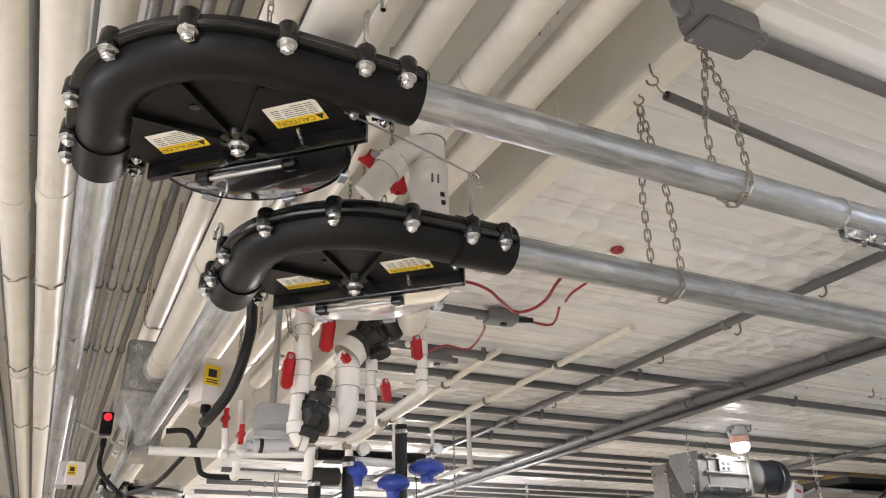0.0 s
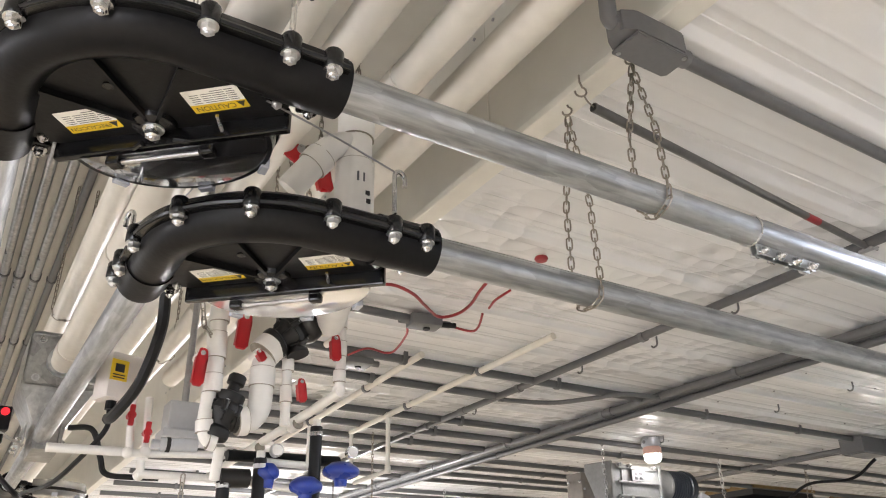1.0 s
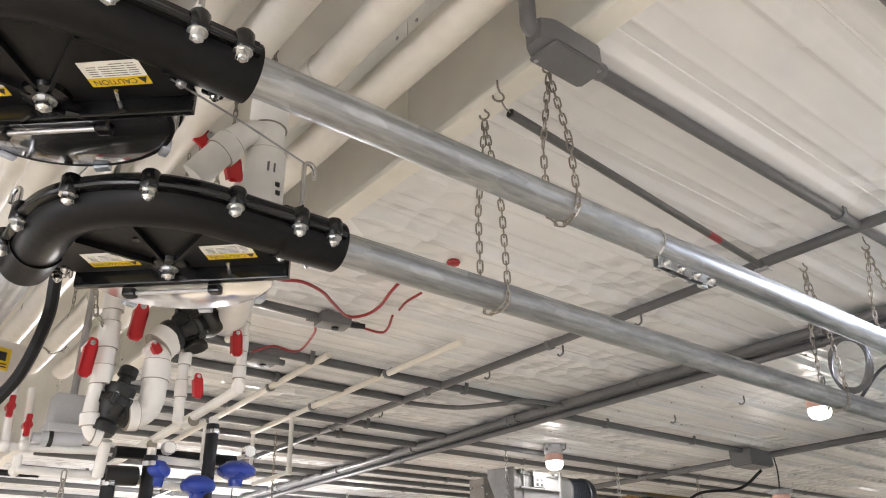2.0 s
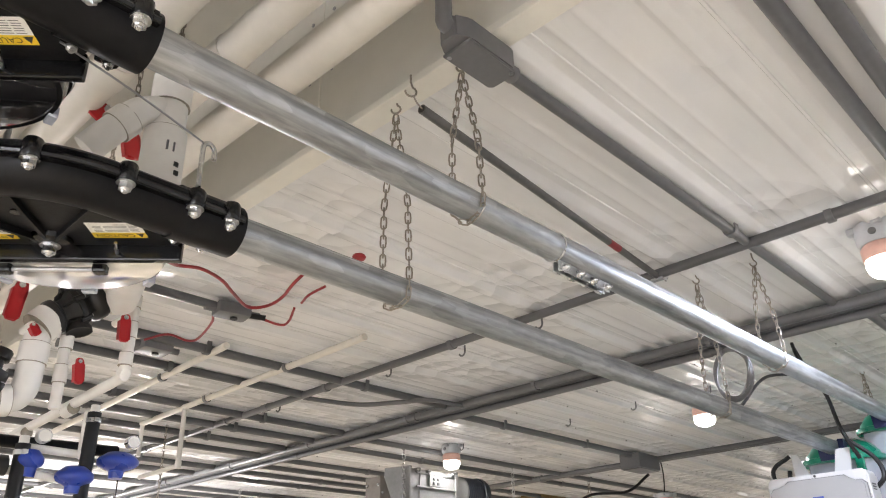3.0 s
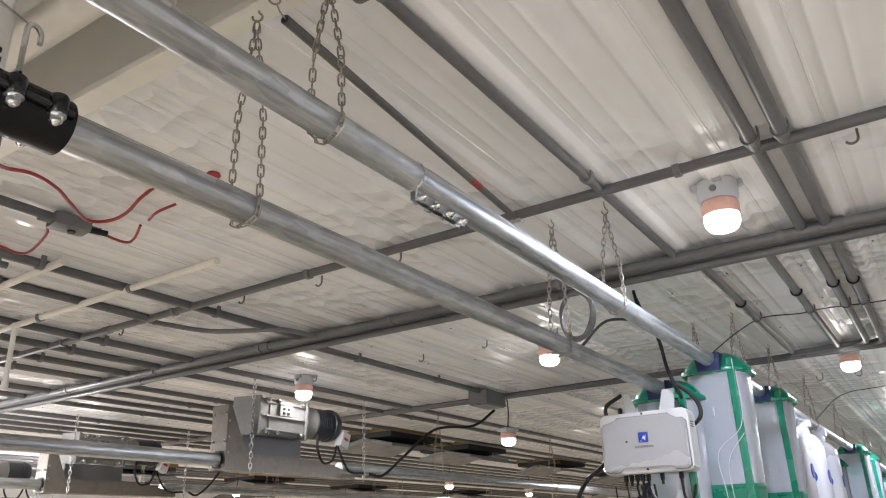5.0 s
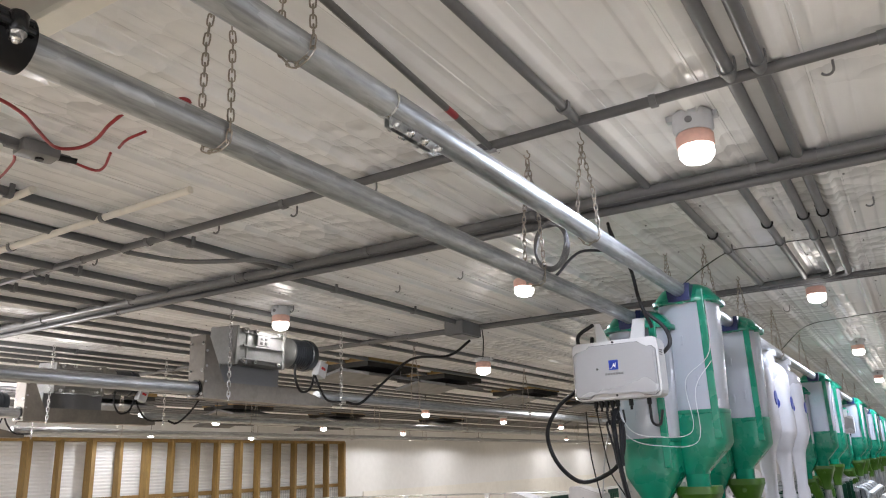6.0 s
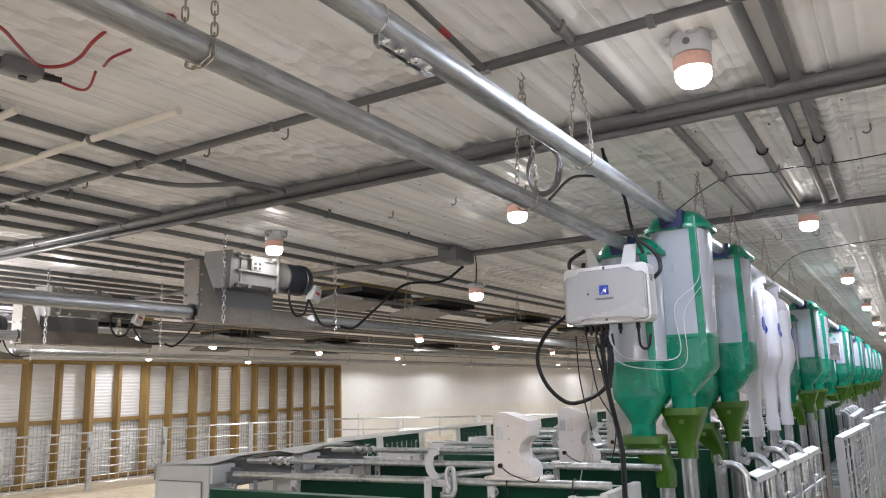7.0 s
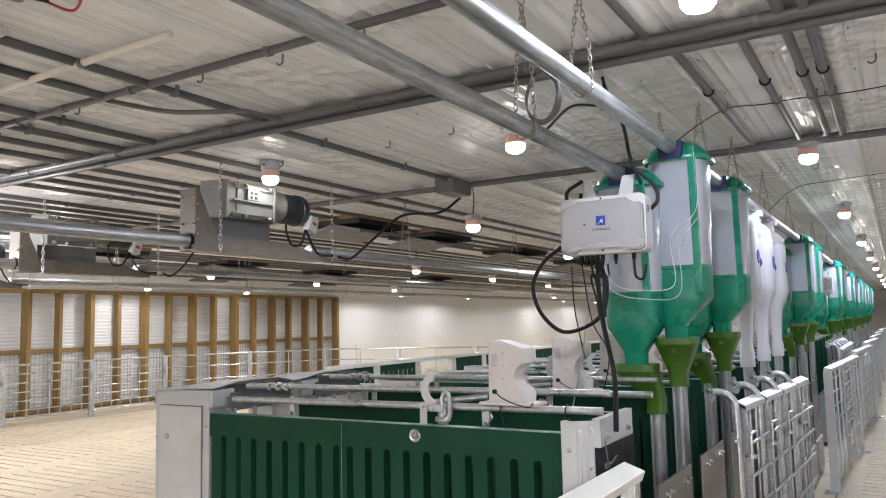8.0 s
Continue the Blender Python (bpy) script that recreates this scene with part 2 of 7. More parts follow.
def clear_plastic(name, colour, weight, rough):
    m = mat(name, colour, rough, 0.0, 0.02, 20, 0.6)
    b = m.node_tree.nodes["Principled BSDF"]
    b.inputs["Transmission Weight"].default_value = weight
    b.inputs["IOR"].default_value = 1.25
    return m


CLEAR = clear_plastic("clear_cover", (0.55, 0.54, 0.52), 0.62, 0.10)
# same clear plastic, with the dark inside of the housing put into its colour
CLEAR_DARKENED = clear_plastic("darkened_clear_cover", (0.022, 0.022, 0.024), 0.35, 0.07)
MILKY = clear_plastic("milky_hopper_plastic", (0.72, 0.76, 0.84), 0.55, 0.2)
WHITE_MILKY = clear_plastic("white_milky_plastic", (0.66, 0.66, 0.70), 0.25, 0.3)
GREEN_CLEAR = clear_plastic("translucent_green", (0.008, 0.30, 0.175), 0.3, 0.24)


def glowing(name, colour, strength):
    m = bpy.data.materials.new(name)
    m.use_nodes = True
    b = m.node_tree.nodes["Principled BSDF"]
    b.inputs["Emission Color"].default_value = (*colour, 1)
    b.inputs["Emission Strength"].default_value = strength
    return m


BULB = glowing("lit_bulb", (1.0, 0.95, 0.90), 10.0)
RED_LED = glowing("lit_red_button", (1.0, 0.02, 0.035), 0.55)
RED_LED.node_tree.nodes["Principled BSDF"].inputs["Base Color"].default_value = (0.5, 0.01, 0.02, 1)

# ---- mesh helpers ----


def part(name, bm, material, parent=None, label="", smooth=False):
    me = bpy.data.meshes.new(name)
    bm.normal_update()
    bm.to_mesh(me)
    bm.free()
    me.materials.append(material)
    if smooth:
        me.polygons.foreach_set("use_smooth", [True] * len(me.polygons))
        me.set_sharp_from_angle(angle=radians(40))
    ob = new(name, me)
    if parent:
        ob.parent = parent
    if label:
        ob["label"] = label
    return ob


def thing(name, m, label, category, group="", kind=""):
    ob = new(name)
    ob.matrix_basis = m
    return tagged(ob, label, category, group, kind)


def box(bm, c, s, rot=None, bevel=0.0):
    m = Matrix.Translation(c) @ (rot or Matrix()) @ Matrix.Diagonal((*s, 1))
    made = bmesh.ops.create_cube(bm, size=1, matrix=m)["verts"]
    if bevel:
        edges = list({e for v in made for e in v.link_edges})
        bmesh.ops.bevel(bm, geom=edges, offset=bevel, segments=2, affect="EDGES", profile=0.6)
    return bm


def frame_of(way):
    way = Vector(way).normalized()
    side = way.orthogonal().normalized() if abs(way.z) > 0.99 else way.cross(Vector((0, 0, 1))).normalized()
    return side, side.cross(way).normalized()


def rod(bm, a, b, r, seg=12, r2=None, caps=True):
    a, b = Vector(a), Vector(b)
    u, v = frame_of(b - a)
    r2 = r if r2 is None else r2
    rings = []
    for p, q in ((a, r), (b, r2)):
        rings.append([bm.verts.new(p + (u * math.cos(i * math.tau / seg) + v * math.sin(i * math.tau / seg)) * q) for i in range(seg)])
    for i in range(seg):
        bm.faces.new((rings[0][i], rings[0][(i + 1) % seg], rings[1][(i + 1) % seg], rings[1][i]))
    if caps:
        bm.faces.new(rings[0][::-1])
        bm.faces.new(rings[1])
    return bm


def sweep(bm, pts, r, seg=10, closed=False, caps=True):
    """A round bar along a line of points."""
    pts = [Vector(p) for p in pts]
    n = len(pts)
    rings, u = [], None
    for k, p in enumerate(pts):
        way = (pts[(k + 1) % n] - pts[k - 1]) if closed or 0 < k < n - 1 else (pts[1] - pts[0] if k == 0 else pts[-1] - pts[-2])
        way.normalize()
        u = frame_of(way)[0] if u is None else (u - way * u.dot(way)).normalized()
        v = way.cross(u)
        rings.append([bm.verts.new(p + (u * math.cos(i * math.tau / seg) + v * math.sin(i * math.tau / seg)) * r) for i in range(seg)])
    for k in range(n if closed else n - 1):
        a, b = rings[k], rings[(k + 1) % n]
        for i in range(seg):
            bm.faces.new((a[i], a[(i + 1) % seg], b[(i + 1) % seg], b[i]))
    if caps and not closed:
        bm.faces.new(rings[0][::-1])
        bm.faces.new(rings[-1])
    return bm


def curve_pts(pts, steps=8):
    """A smooth line through the points."""
    p = [Vector(q) for q in pts]
    p = [p[0] * 2 - p[1]] + p + [p[-1] * 2 - p[-2]]
    out = []
    for k in range(1, len(p) - 2):
        for s in range(steps):
            t = s / steps
            out.append(0.5 * ((2 * p[k]) + (p[k + 1] - p[k - 1]) * t + (2 * p[k - 1] - 5 * p[k] + 4 * p[k + 1] - p[k + 2]) * t * t
                              + (3 * p[k] - p[k - 1] - 3 * p[k + 1] + p[k + 2]) * t ** 3))
    return out + [p[-2]]


def lathe(bm, profile, seg=24, squash=1.0, power=2.0):
    """Turned about z: (radius, height) pairs; power above 2 makes it squarer."""
    rings = []
    for r, z in profile:
        ring = []
        for i in range(seg):
            a = i * math.tau / seg
            c, s = math.cos(a), math.sin(a)
            k = (abs(c) ** power + abs(s) ** power) ** (-1 / power)
            ring.append(bm.verts.new((r * c * k, r * s * k * squash, z)))
        rings.append(ring)
    for a, b in zip(rings, rings[1:]):
        for i in range(seg):
            bm.faces.new((a[i], a[(i + 1) % seg], b[(i + 1) % seg], b[i]))
    return bm


def prism(bm, outline, z0, z1, m=None):
    """A flat outline of (x, y) points with thickness from z0 to z1."""
    m = m or Matrix()
    lo = [bm.verts.new(m @ Vector((x, y, z0))) for x, y in outline]
    hi = [bm.verts.new(m @ Vector((x, y, z1))) for x, y in outline]
    n = len(outline)
    bm.faces.new(lo[::-1])
    bm.faces.new(hi)
    for i in range(n):
        bm.faces.new((lo[i], lo[(i + 1) % n], hi[(i + 1) % n], hi[i]))
    return bm


def hexnut(bm, c, way, r=0.011, h=0.009):
    """A hexagon nut with washer and the end of its bolt."""
    c, way = Vector(c), Vector(way).normalized()
    rod(bm, c, c + way * 0.002, r * 1.35, 14)
    rod(bm, c + way * 0.002, c + way * (0.002 + h), r, 6)
    rod(bm, c + way * (0.002 + h), c + way * (0.005 + h), r * 0.80, 10, r * 0.62)
    rod(bm, c + way * (0.005 + h), c + way * (0.0075 + h), r * 0.5, 8, r * 0.38)
    return bm


def link_ring(bm, c, way, up, length, width, r, seg=5):
    c, way, up = Vector(c), Vector(way).normalized(), Vector(up)
    side = way.cross(up).normalized()
    pts = []
    for i in range(12):
        a = i * math.tau / 12
        y = math.cos(a)
        pts.append(c + side * (math.sin(a) * width / 2) + way * ((length - width) / 2 * (1 if y > 0.01 else -1 if y < -0.01 else 0) + y * width / 2))
    return sweep(bm, pts, r, seg, closed=True)


def chain(name, pts, material, parent=None, pitch=0.0225, r=0.0019, width=0.0122):
    """Chain links along a line of points."""
    bm = bmesh.new()
    pts = [Vector(p) for p in pts]
    lens = [(b - a).length for a, b in zip(pts, pts[1:])]
    total = sum(lens)
    count = max(2, round(total / pitch))
    for i in range(count):
        s = (i + 0.5) * total / count
        q, acc = 0, 0.0
        while q < len(lens) - 1 and acc + lens[q] < s:
            acc += lens[q]
            q += 1
        way = (pts[q + 1] - pts[q]).normalized()
        c = pts[q] + way * (s - acc)
        u, v = frame_of(way)
        link_ring(bm, c, way, u if i % 2 else v, total / count * 1.32, width, r)
    return part(name, bm, material, parent, smooth=True)


def arc(c, r, a0, a1, n, z=None):
    pts = [(c[0] + r * math.cos(radians(a0 + (a1 - a0) * i / n)), c[1] + r * math.sin(radians(a0 + (a1 - a0) * i / n))) for i in range(n + 1)]
    return pts if z is None else [(x, y, z) for x, y in pts]


# ---- the setting ----
CEIL, HALL_CEIL = 2.70, 3.35
X0, X1, Y0, Y1, HEAD = -14.0, 5.0, -2.6, 48.0, 1.10


def ribbed_ceiling():
    bm = bmesh.new()
    pitch, line, x = 0.305, [], X0
    while x < X1:
        # major rib with rounded shoulders
        line += [(x, -0.0012), (x + 0.030, -0.0004), (x + 0.052, 0), (x + 0.057, -0.0015), (x + 0.072, -0.0165), (x + 0.076, -0.0186), (x + 0.082, -0.019), (x + 0.100, -0.019),
                 (x + 0.106, -0.0186), (x + 0.110, -0.0165), (x + 0.125, -0.0015), (x + 0.130, 0)]
        # lap seam
        line += [(x + 0.148, -0.0004), (x + 0.150, -0.0035), (x + 0.157, -0.0035), (x + 0.159, -0.0004)]
        # two low beads, the flats between them slightly bowed
        for k in (0.185, 0.250):
            line += [(x + k - 0.013, -0.0010), (x + k, 0), (x + k + 0.004, -0.0022), (x + k + 0.009, -0.0036), (x + k + 0.014, -0.0022), (x + k + 0.018, 0)]
        line += [(x + 0.285, -0.0012)]
        x += pitch
    rows = [HEAD - 0.02] + [HEAD + 0.02 + 3.66 * k for k in range(1, 13)] + [Y1]
    for a, b in zip(rows, rows[1:]):
        lap = 0.0015
        u = [bm.verts.new((px, a, CEIL + pz)) for px, pz in line]
        v = [bm.verts.new((px, b + 0.03, CEIL + pz - lap)) for px, pz in line]
        for i in range(len(line) - 1):
            bm.faces.new((u[i], u[i + 1], v[i + 1], v[i]))
    bmesh.ops.reverse_faces(bm, faces=bm.faces)
    return part("ceiling", bm, LINER, smooth=True)


tagged(ribbed_ceiling(), "glossy white ribbed steel liner ceiling", "ceiling", kind="structure")
bm = bmesh.new()
for i in range(46):
    for j in range(4, 16):
        sx, sy = X0 + 0.305 * i + 0.166, HEAD + 0.12 + 0.62 * j + 0.05 * ((i * 7) % 5 - 2)
        rod(bm, (sx, sy, CEIL - 0.001), (sx, sy, CEIL - 0.007), 0.0045, 6)
tagged(part("ceiling_screws", bm, GREY_BOX), "dark screw heads in rows along the ceiling ribs", "screws", kind="stuff")
bm = bmesh.new()
box(bm, ((X0 + X1) / 2, (HEAD + 0.02 + Y1) / 2, CEIL + 0.12), (X1 - X0 + 0.4, Y1 - HEAD - 0.02, 0.15))
tagged(part("ceiling_deck", bm, PANEL), "plain deck over the liner ceiling", "ceiling", kind="structure")
bm = bmesh.new()
box(bm, ((X0 + X1) / 2, (Y0 + HEAD) / 2 + 0.05, HALL_CEIL + 0.05), (X1 - X0 + 0.4, HEAD - Y0 + 0.3, 0.1))
tagged(part("hall_ceiling", bm, PANEL), "smooth off-white panel ceiling above the hall", "ceiling", kind="structure")


def slab(name, lo, hi, material, label, category):
    b = bmesh.new()
    box(b, [(p + q) / 2 for p, q in zip(lo, hi)], [q - p for p, q in zip(lo, hi)])
    return tagged(part(name, b, material), label, category, kind="structure")


header = slab("wall_header", (X0, HEAD, CEIL + 0.004), (X1, HEAD + 0.016, HALL_CEIL), PANEL, "smooth off-white header panel above the ribbed ceiling", "wall")
slab("wall_north", (X0 - 0.2, Y1, 0), (X1 + 0.2, Y1 + 0.2, CEIL + 0.2), WALL, "plain white end wall", "wall")
slab("wall_south", (X0 - 0.2, Y0 - 0.2, 0), (X1 + 0.2, Y0, HALL_CEIL), WALL, "plain white hall wall", "wall")
slab("wall_east", (X1, Y0, 0), (X1 + 0.2, Y1, HALL_CEIL), WALL, "plain white side wall", "wall")
WOOD0, WOOD1, HEADZ = 1.8, 17.40, 2.30
slab("wall_west", (X0 - 0.2, WOOD1, 0), (X0, Y1, CEIL + 0.2), WALL, "smooth white side wall", "wall")
slab("wall_west_top", (X0 - 0.2, WOOD0, HEADZ), (X0, WOOD1, CEIL + 0.2), WALL, "white wall strip above the timber frame", "wall")
slab("wall_west_end", (X0 - 0.2, Y0, 0), (X0, WOOD0, HALL_CEIL), WALL, "white wall beside the timber frame", "wall")
slab("wall_base", (X0 + 0.001, WOOD1 + 1.0, 0), (X0 + 0.03, Y1, 0.95), PANEL, "grey kick panel along the white wall", "wall")
# sheet that paints the shade seen through the floor slots
slab("pit_shade", (X0, Y0, -0.4), (X1, Y1, -0.3), SHADE_BLACK, "near-black sheet painting the shade below the slats", "floor")

# trim along the bottom of the header
bm = bmesh.new()
box(bm, ((X0 + X1) / 2, HEAD - 0.030, CEIL - 0.012), (X1 - X0, 0.062, 0.022), bevel=0.004)
tagged(part("trim", bm, TRIM), "white trim strip along the ceiling edge", "trim", kind="structure")


def slat_floor():
    bm = bmesh.new()

    def bar(x0, x1, y0, y1):
        lo = [bm.verts.new(p) for p in ((x0 + .004, y0, 0), (x1 - .004, y0, 0), (x1 - .004, y1, 0), (x0 + .004, y1, 0))]
        dn = [bm.verts.new(p) for p in ((x0, y0, -.012), (x1, y0, -.012), (x1, y1, -.012), (x0, y1, -.012))]
        ft = [bm.verts.new(p) for p in ((x0 + .01, y0, -.1), (x1 - .01, y0, -.1), (x1 - .01, y1, -.1), (x0 + .01, y1, -.1))]
        bm.faces.new(lo)
        for a, b in ((lo, dn), (dn, ft)):
            for i in range(4):
                bm.faces.new((b[i], b[(i + 1) % 4], a[(i + 1) % 4], a[i]))
    x = -0.75
    while x > X0:
        y = Y0
        while y < 30:
            bar(max(x - 1.25, X0), x, y, y + 0.135)
            y += 0.165
        x -= 1.60
    y = Y0
    while y < 30:
        bar(-0.40, 0.6, y, y + 0.135)
        y += 0.165
    return part("floor", bm, CONCRETE)


tagged(slat_floor(), "beige concrete slatted floor with narrow slots", "floor", kind="structure")
bm = bmesh.new()
x = -0.40
while x > X0:
    for k in range(26):
        for x0, x1 in ((x - 0.355, x - 0.1775), (x - 0.1725, x + 0.005)):
            box(bm, ((x0 + x1) / 2, Y0 + 0.65 + 1.27 * k, -0.052), (x1 - x0 - 0.004, 1.262, 0.1))
    x -= 1.60
tagged(part("floor_joists", bm, CONCRETE), "solid concrete strips between the slots", "floor", kind="structure")
slab("floor_far", (X0, 30, -0.2), (X1, Y1, -0.02), CONCRETE, "beige concrete floor", "floor")
slab("floor_aisle", (0.6, Y0, -0.2), (X1, 30, 0.0), CONCRETE, "beige concrete aisle floor", "floor")
# ---- feed lines ----
PIPE_R = 0.0315
F1, F2 = (-0.875, 2.321), (-1.085, 2.202)


def text_part(name, words, size, m, material, parent):
    """Flat letters in the built-in font."""
    cu = bpy.data.curves.new(name, "FONT")
    cu.body, cu.size, cu.align_x, cu.align_y = words, size, "CENTER", "CENTER"
    tmp = bpy.data.objects.new(name, cu)
    scene.collection.objects.link(tmp)
    me = bpy.data.meshes.new_from_object(tmp.evaluated_get(bpy.context.evaluated_depsgraph_get()))
    bpy.data.objects.remove(tmp)
    me.materials.clear()
    me.materials.append(material)
    ob = new(name, me)
    ob.parent, ob.matrix_basis = parent, m
    return ob


def feed_pipe(x, z, y0, y1, label, r=PIPE_R, material=ZINC_PIPE, seam=True):
    root = thing("feed_pipe", pose(x, y0, z), label, "pipe")
    bm = bmesh.new()
    rod(bm, (0, 0, 0), (0, y1 - y0, 0), r, 40)
    part("tube", bm, material, root, smooth=True)
    if seam:
        bm = bmesh.new()
        a = radians(35)
        rod(bm, (math.cos(a) * r, 0.02, math.sin(a) * r), (math.cos(a) * r, y1 - y0 - 0.02, math.sin(a) * r), 0.0016, 6)
        part("weld_seam", bm, ZINC_PIPE, root)
    return root


feed_pipe(*F1, 0.30, 1.345, "dull galvanised steel feed pipe hung on a chain", seam=False)
feed_pipe(*F1, 1.345, 3.80, "bright galvanised steel feed pipe clamped to a duller one", PIPE_R * 1.03, ZINC_BRIGHT)
feed_pipe(*F2, 0.58, 3.62, "dull galvanised steel feed pipe hung on chains")
feed_pipe(*F1, 3.90, 34.0, "galvanised steel feed pipe above the row of hoppers", material=ZINC_BRIGHT)
feed_pipe(*F2, 3.75, 34.0, "galvanised steel feed pipe above the row of hoppers")

# bolted clamp under the pipe joint
clamp = thing("pipe_clamp", pose(F1[0], 1.345, F1[1]), "zinc bolted clamp under the feed pipe joint", "pipe clamp")
bm = bmesh.new()
sweep(bm, [(0.032 * math.cos(a), 0.0, 0.032 * math.sin(a)) for a in [i * math.tau / 24 for i in range(24)]], 0.003, 6, closed=True)
part("band", bm, BOLT, clamp, smooth=True)
for s in (-1, 1):
    bm = bmesh.new()
    box(bm, (0.007 * s, 0.10, -0.042), (0.003, 0.20, 0.024), bevel=0.001)
    part("flange", bm, ZINC, clamp)
for k in range(4):
    bm = bmesh.new()
    y = 0.02 + 0.055 * k
    hexnut(bm, (0.0085, y, -0.046), (1, 0, 0), 0.0085, 0.007)
    hexnut(bm, (-0.0085, y, -0.046), (-1, 0, 0), 0.0085, 0.006)
    rod(bm, (-0.012, y, -0.046), (0.024, y, -0.046), 0.004, 8)
    part("bolt", bm, BOLT, clamp, smooth=True)


def ceiling_hook(bm, x, y, z, turn=0.0, size=0.022):
    """An open screw hook whose eye hangs at (x, y, z)."""
    pts = [(0, 0, 0.05), (0, 0, 0.03)] + [(size * 0.5 * math.sin(a), 0, 0.012 - size * 0.5 + size * 0.5 * math.cos(a) + 0.004) for a in [radians(20 + 26 * i) for i in range(11)]]
    m = pose(x, y, z, 0, 0, turn)
    return sweep(bm, [m @ Vector(p) for p in pts], 0.0024, 7)


def chain_hanger(x, y, z, r, top, slack=0.0, group="chain hangers"):
    """A hook in the ceiling with a chain looped under a pipe."""
    root = thing("chain_hanger", pose(x, y, z), "zinc chain looped under a pipe from a ceiling hook", "chain", group)
    h = top - z
    bm = bmesh.new()
    ceiling_hook(bm, 0, 0, h, 35)
    part("hook", bm, CHAIN, root, smooth=True)
    rr = r + 0.004
    loop = [(0, 0, h - 0.012), (rr * 0.7, 0.012, h * 0.45), (rr, 0.006, 0.0)]
    loop += [(rr * math.cos(a), 0.006 - 0.010 * i / 6, rr * math.sin(a) - 0.002) for i, a in enumerate([radians(-25 - 26 * i) for i in range(6)])]
    loop += [(-rr, -0.006, 0.0), (-rr * 0.7, -0.012, h * 0.45), (0, 0, h - 0.012)]
    chain("chain", loop, CHAIN, root)
    if slack:
        chain("chain_tail", [(rr * 0.3, 0.012, -rr), (rr * 0.3, 0.02, -rr - slack)], CHAIN, root)
    return root


for x, y, z in ((F1[0], 1.06, F1[1]), (F2[0], 1.062, F2[1]), (F1[0], 2.54, F1[1]), (F2[0], 2.535, F2[1])):
    chain_hanger(x, y, z, PIPE_R, 2.655)
for y in (4.35, 5.3, 6.6, 8.2, 10.6, 12.8, 15.0, 18.0):
    for fx, fz in (F1, F2):
        chain_hanger(fx, y, fz, PIPE_R, 2.675)


def corner_wheel(m, label, wheel=True, cover=None):
    """A black corner wheel housing: inlet along -x, outlet along +y, clear cover on the inner side."""
    root = thing("corner_wheel", m, label, "corner wheel", "corner wheels of the feed lines")
    R, r = 0.2, 0.043
    path = [(-0.178, -R, 0), (-0.12, -R, 0)] + [(R * math.cos(a), R * math.sin(a), 0) for a in [radians(-90 + 90 * i / 18) for i in range(19)]] + [(R, 0.12, 0), (R, 0.215, 0)]
    bm = bmesh.new()
    sweep(bm, path, r, 24)
    part("bend", bm, BLACK, root, "matt black plastic bend", smooth=True)
    # rim with a moulded bead outside the bend
    for rad, hh, name in ((0.006, 0.0, "rim_bead"),):
        bm = bmesh.new()
        line = [(-0.178, -R - 0.052, 0), (0, -R - 0.052, 0)] + [((R + 0.052) * math.cos(a), (R + 0.052) * math.sin(a), 0) for a in [radians(-90 + 90 * i / 20) for i in range(1, 20)]] + [(R + 0.052, 0, 0), (R + 0.052, 0.215, 0)]
        sweep(bm, line, rad, 8)
        part(name, bm, BLACK_GLOSS, root, smooth=True)
    bm = bmesh.new()
    inner = [(-0.178, -R - 0.03), (0, -R - 0.03)] + arc((0, 0), R + 0.03, -88, -2, 18) + [(R + 0.03, 0), (R + 0.03, 0.215)]
    outer = [(-0.178, -R - 0.055), (0, -R - 0.055)] + arc((0, 0), R + 0.055, -88, -2, 18) + [(R + 0.055, 0), (R + 0.055, 0.215)]
    prism(bm, inner + outer[::-1], -0.007, 0.007)
    part("rim", bm, BLACK_GLOSS, root)
    # collars over the two pipes, with a dark gap before each
    for a, b in (((R, 0.112, 0), (R, 0.225, 0)), ((-0.092, -R, 0), (-0.187, -R, 0))):
        bm = bmesh.new()
        a, b = Vector(a), Vector(b)
        w = (b - a).normalized()
        rod(bm, a, b, r + 0.003, 28, caps=False)
        rod(bm, b, b - w * 0.003, r + 0.003, 28, PIPE_R + 0.001, caps=False)
        rod(bm, a, a + w * 0.003, r + 0.003, 28, r - 0.002, caps=False)
        bmesh.ops.remove_doubles(bm, verts=bm.verts, dist=0.0004)
        part("collar", bm, BLACK, root, smooth=True)
        side = Vector((w.y, -w.x, 0))
        for k, s in ((0.3, -1), (0.75, -1)):
            # ears on the inner side
            p = a + w * (k * 0.113) + (side if side.dot(a) < 0 else -side) * (r + 0.013)
            bm = bmesh.new()
            box(bm, p, (0.034, 0.034, 0.024), bevel=0.005)
            ear = part("ear", bm, BLACK_GLOSS, root)
            bm = bmesh.new()
            hexnut(bm, p + Vector((0, 0, -0.0125)), (0, 0, -1), 0.0085, 0.008)
            part("nut", bm, BOLT, ear, "zinc plated nut", smooth=True)
    # upper half of the housing: a second flange lip above the parting line
    bm = bmesh.new()
    lip = [(x * 0.99, y * 0.99) for x, y in outer]
    prism(bm, inner + lip[::-1], 0.0095, 0.016)
    part("upper_lip", bm, BLACK_GLOSS, root)
    # bosses and nuts round the outer rim
    spots = [(R + 0.05, 0.19), (R + 0.05, 0.125), (R + 0.05, 0.01)] + [((R + 0.05) * math.cos(radians(a)), (R + 0.05) * math.sin(radians(a))) for a in (-28, -57)] + [(0.0, -R - 0.05), (-0.115, -R - 0.05), (-0.175, -R - 0.05)]
    for x, y in spots:
        bm = bmesh.new()
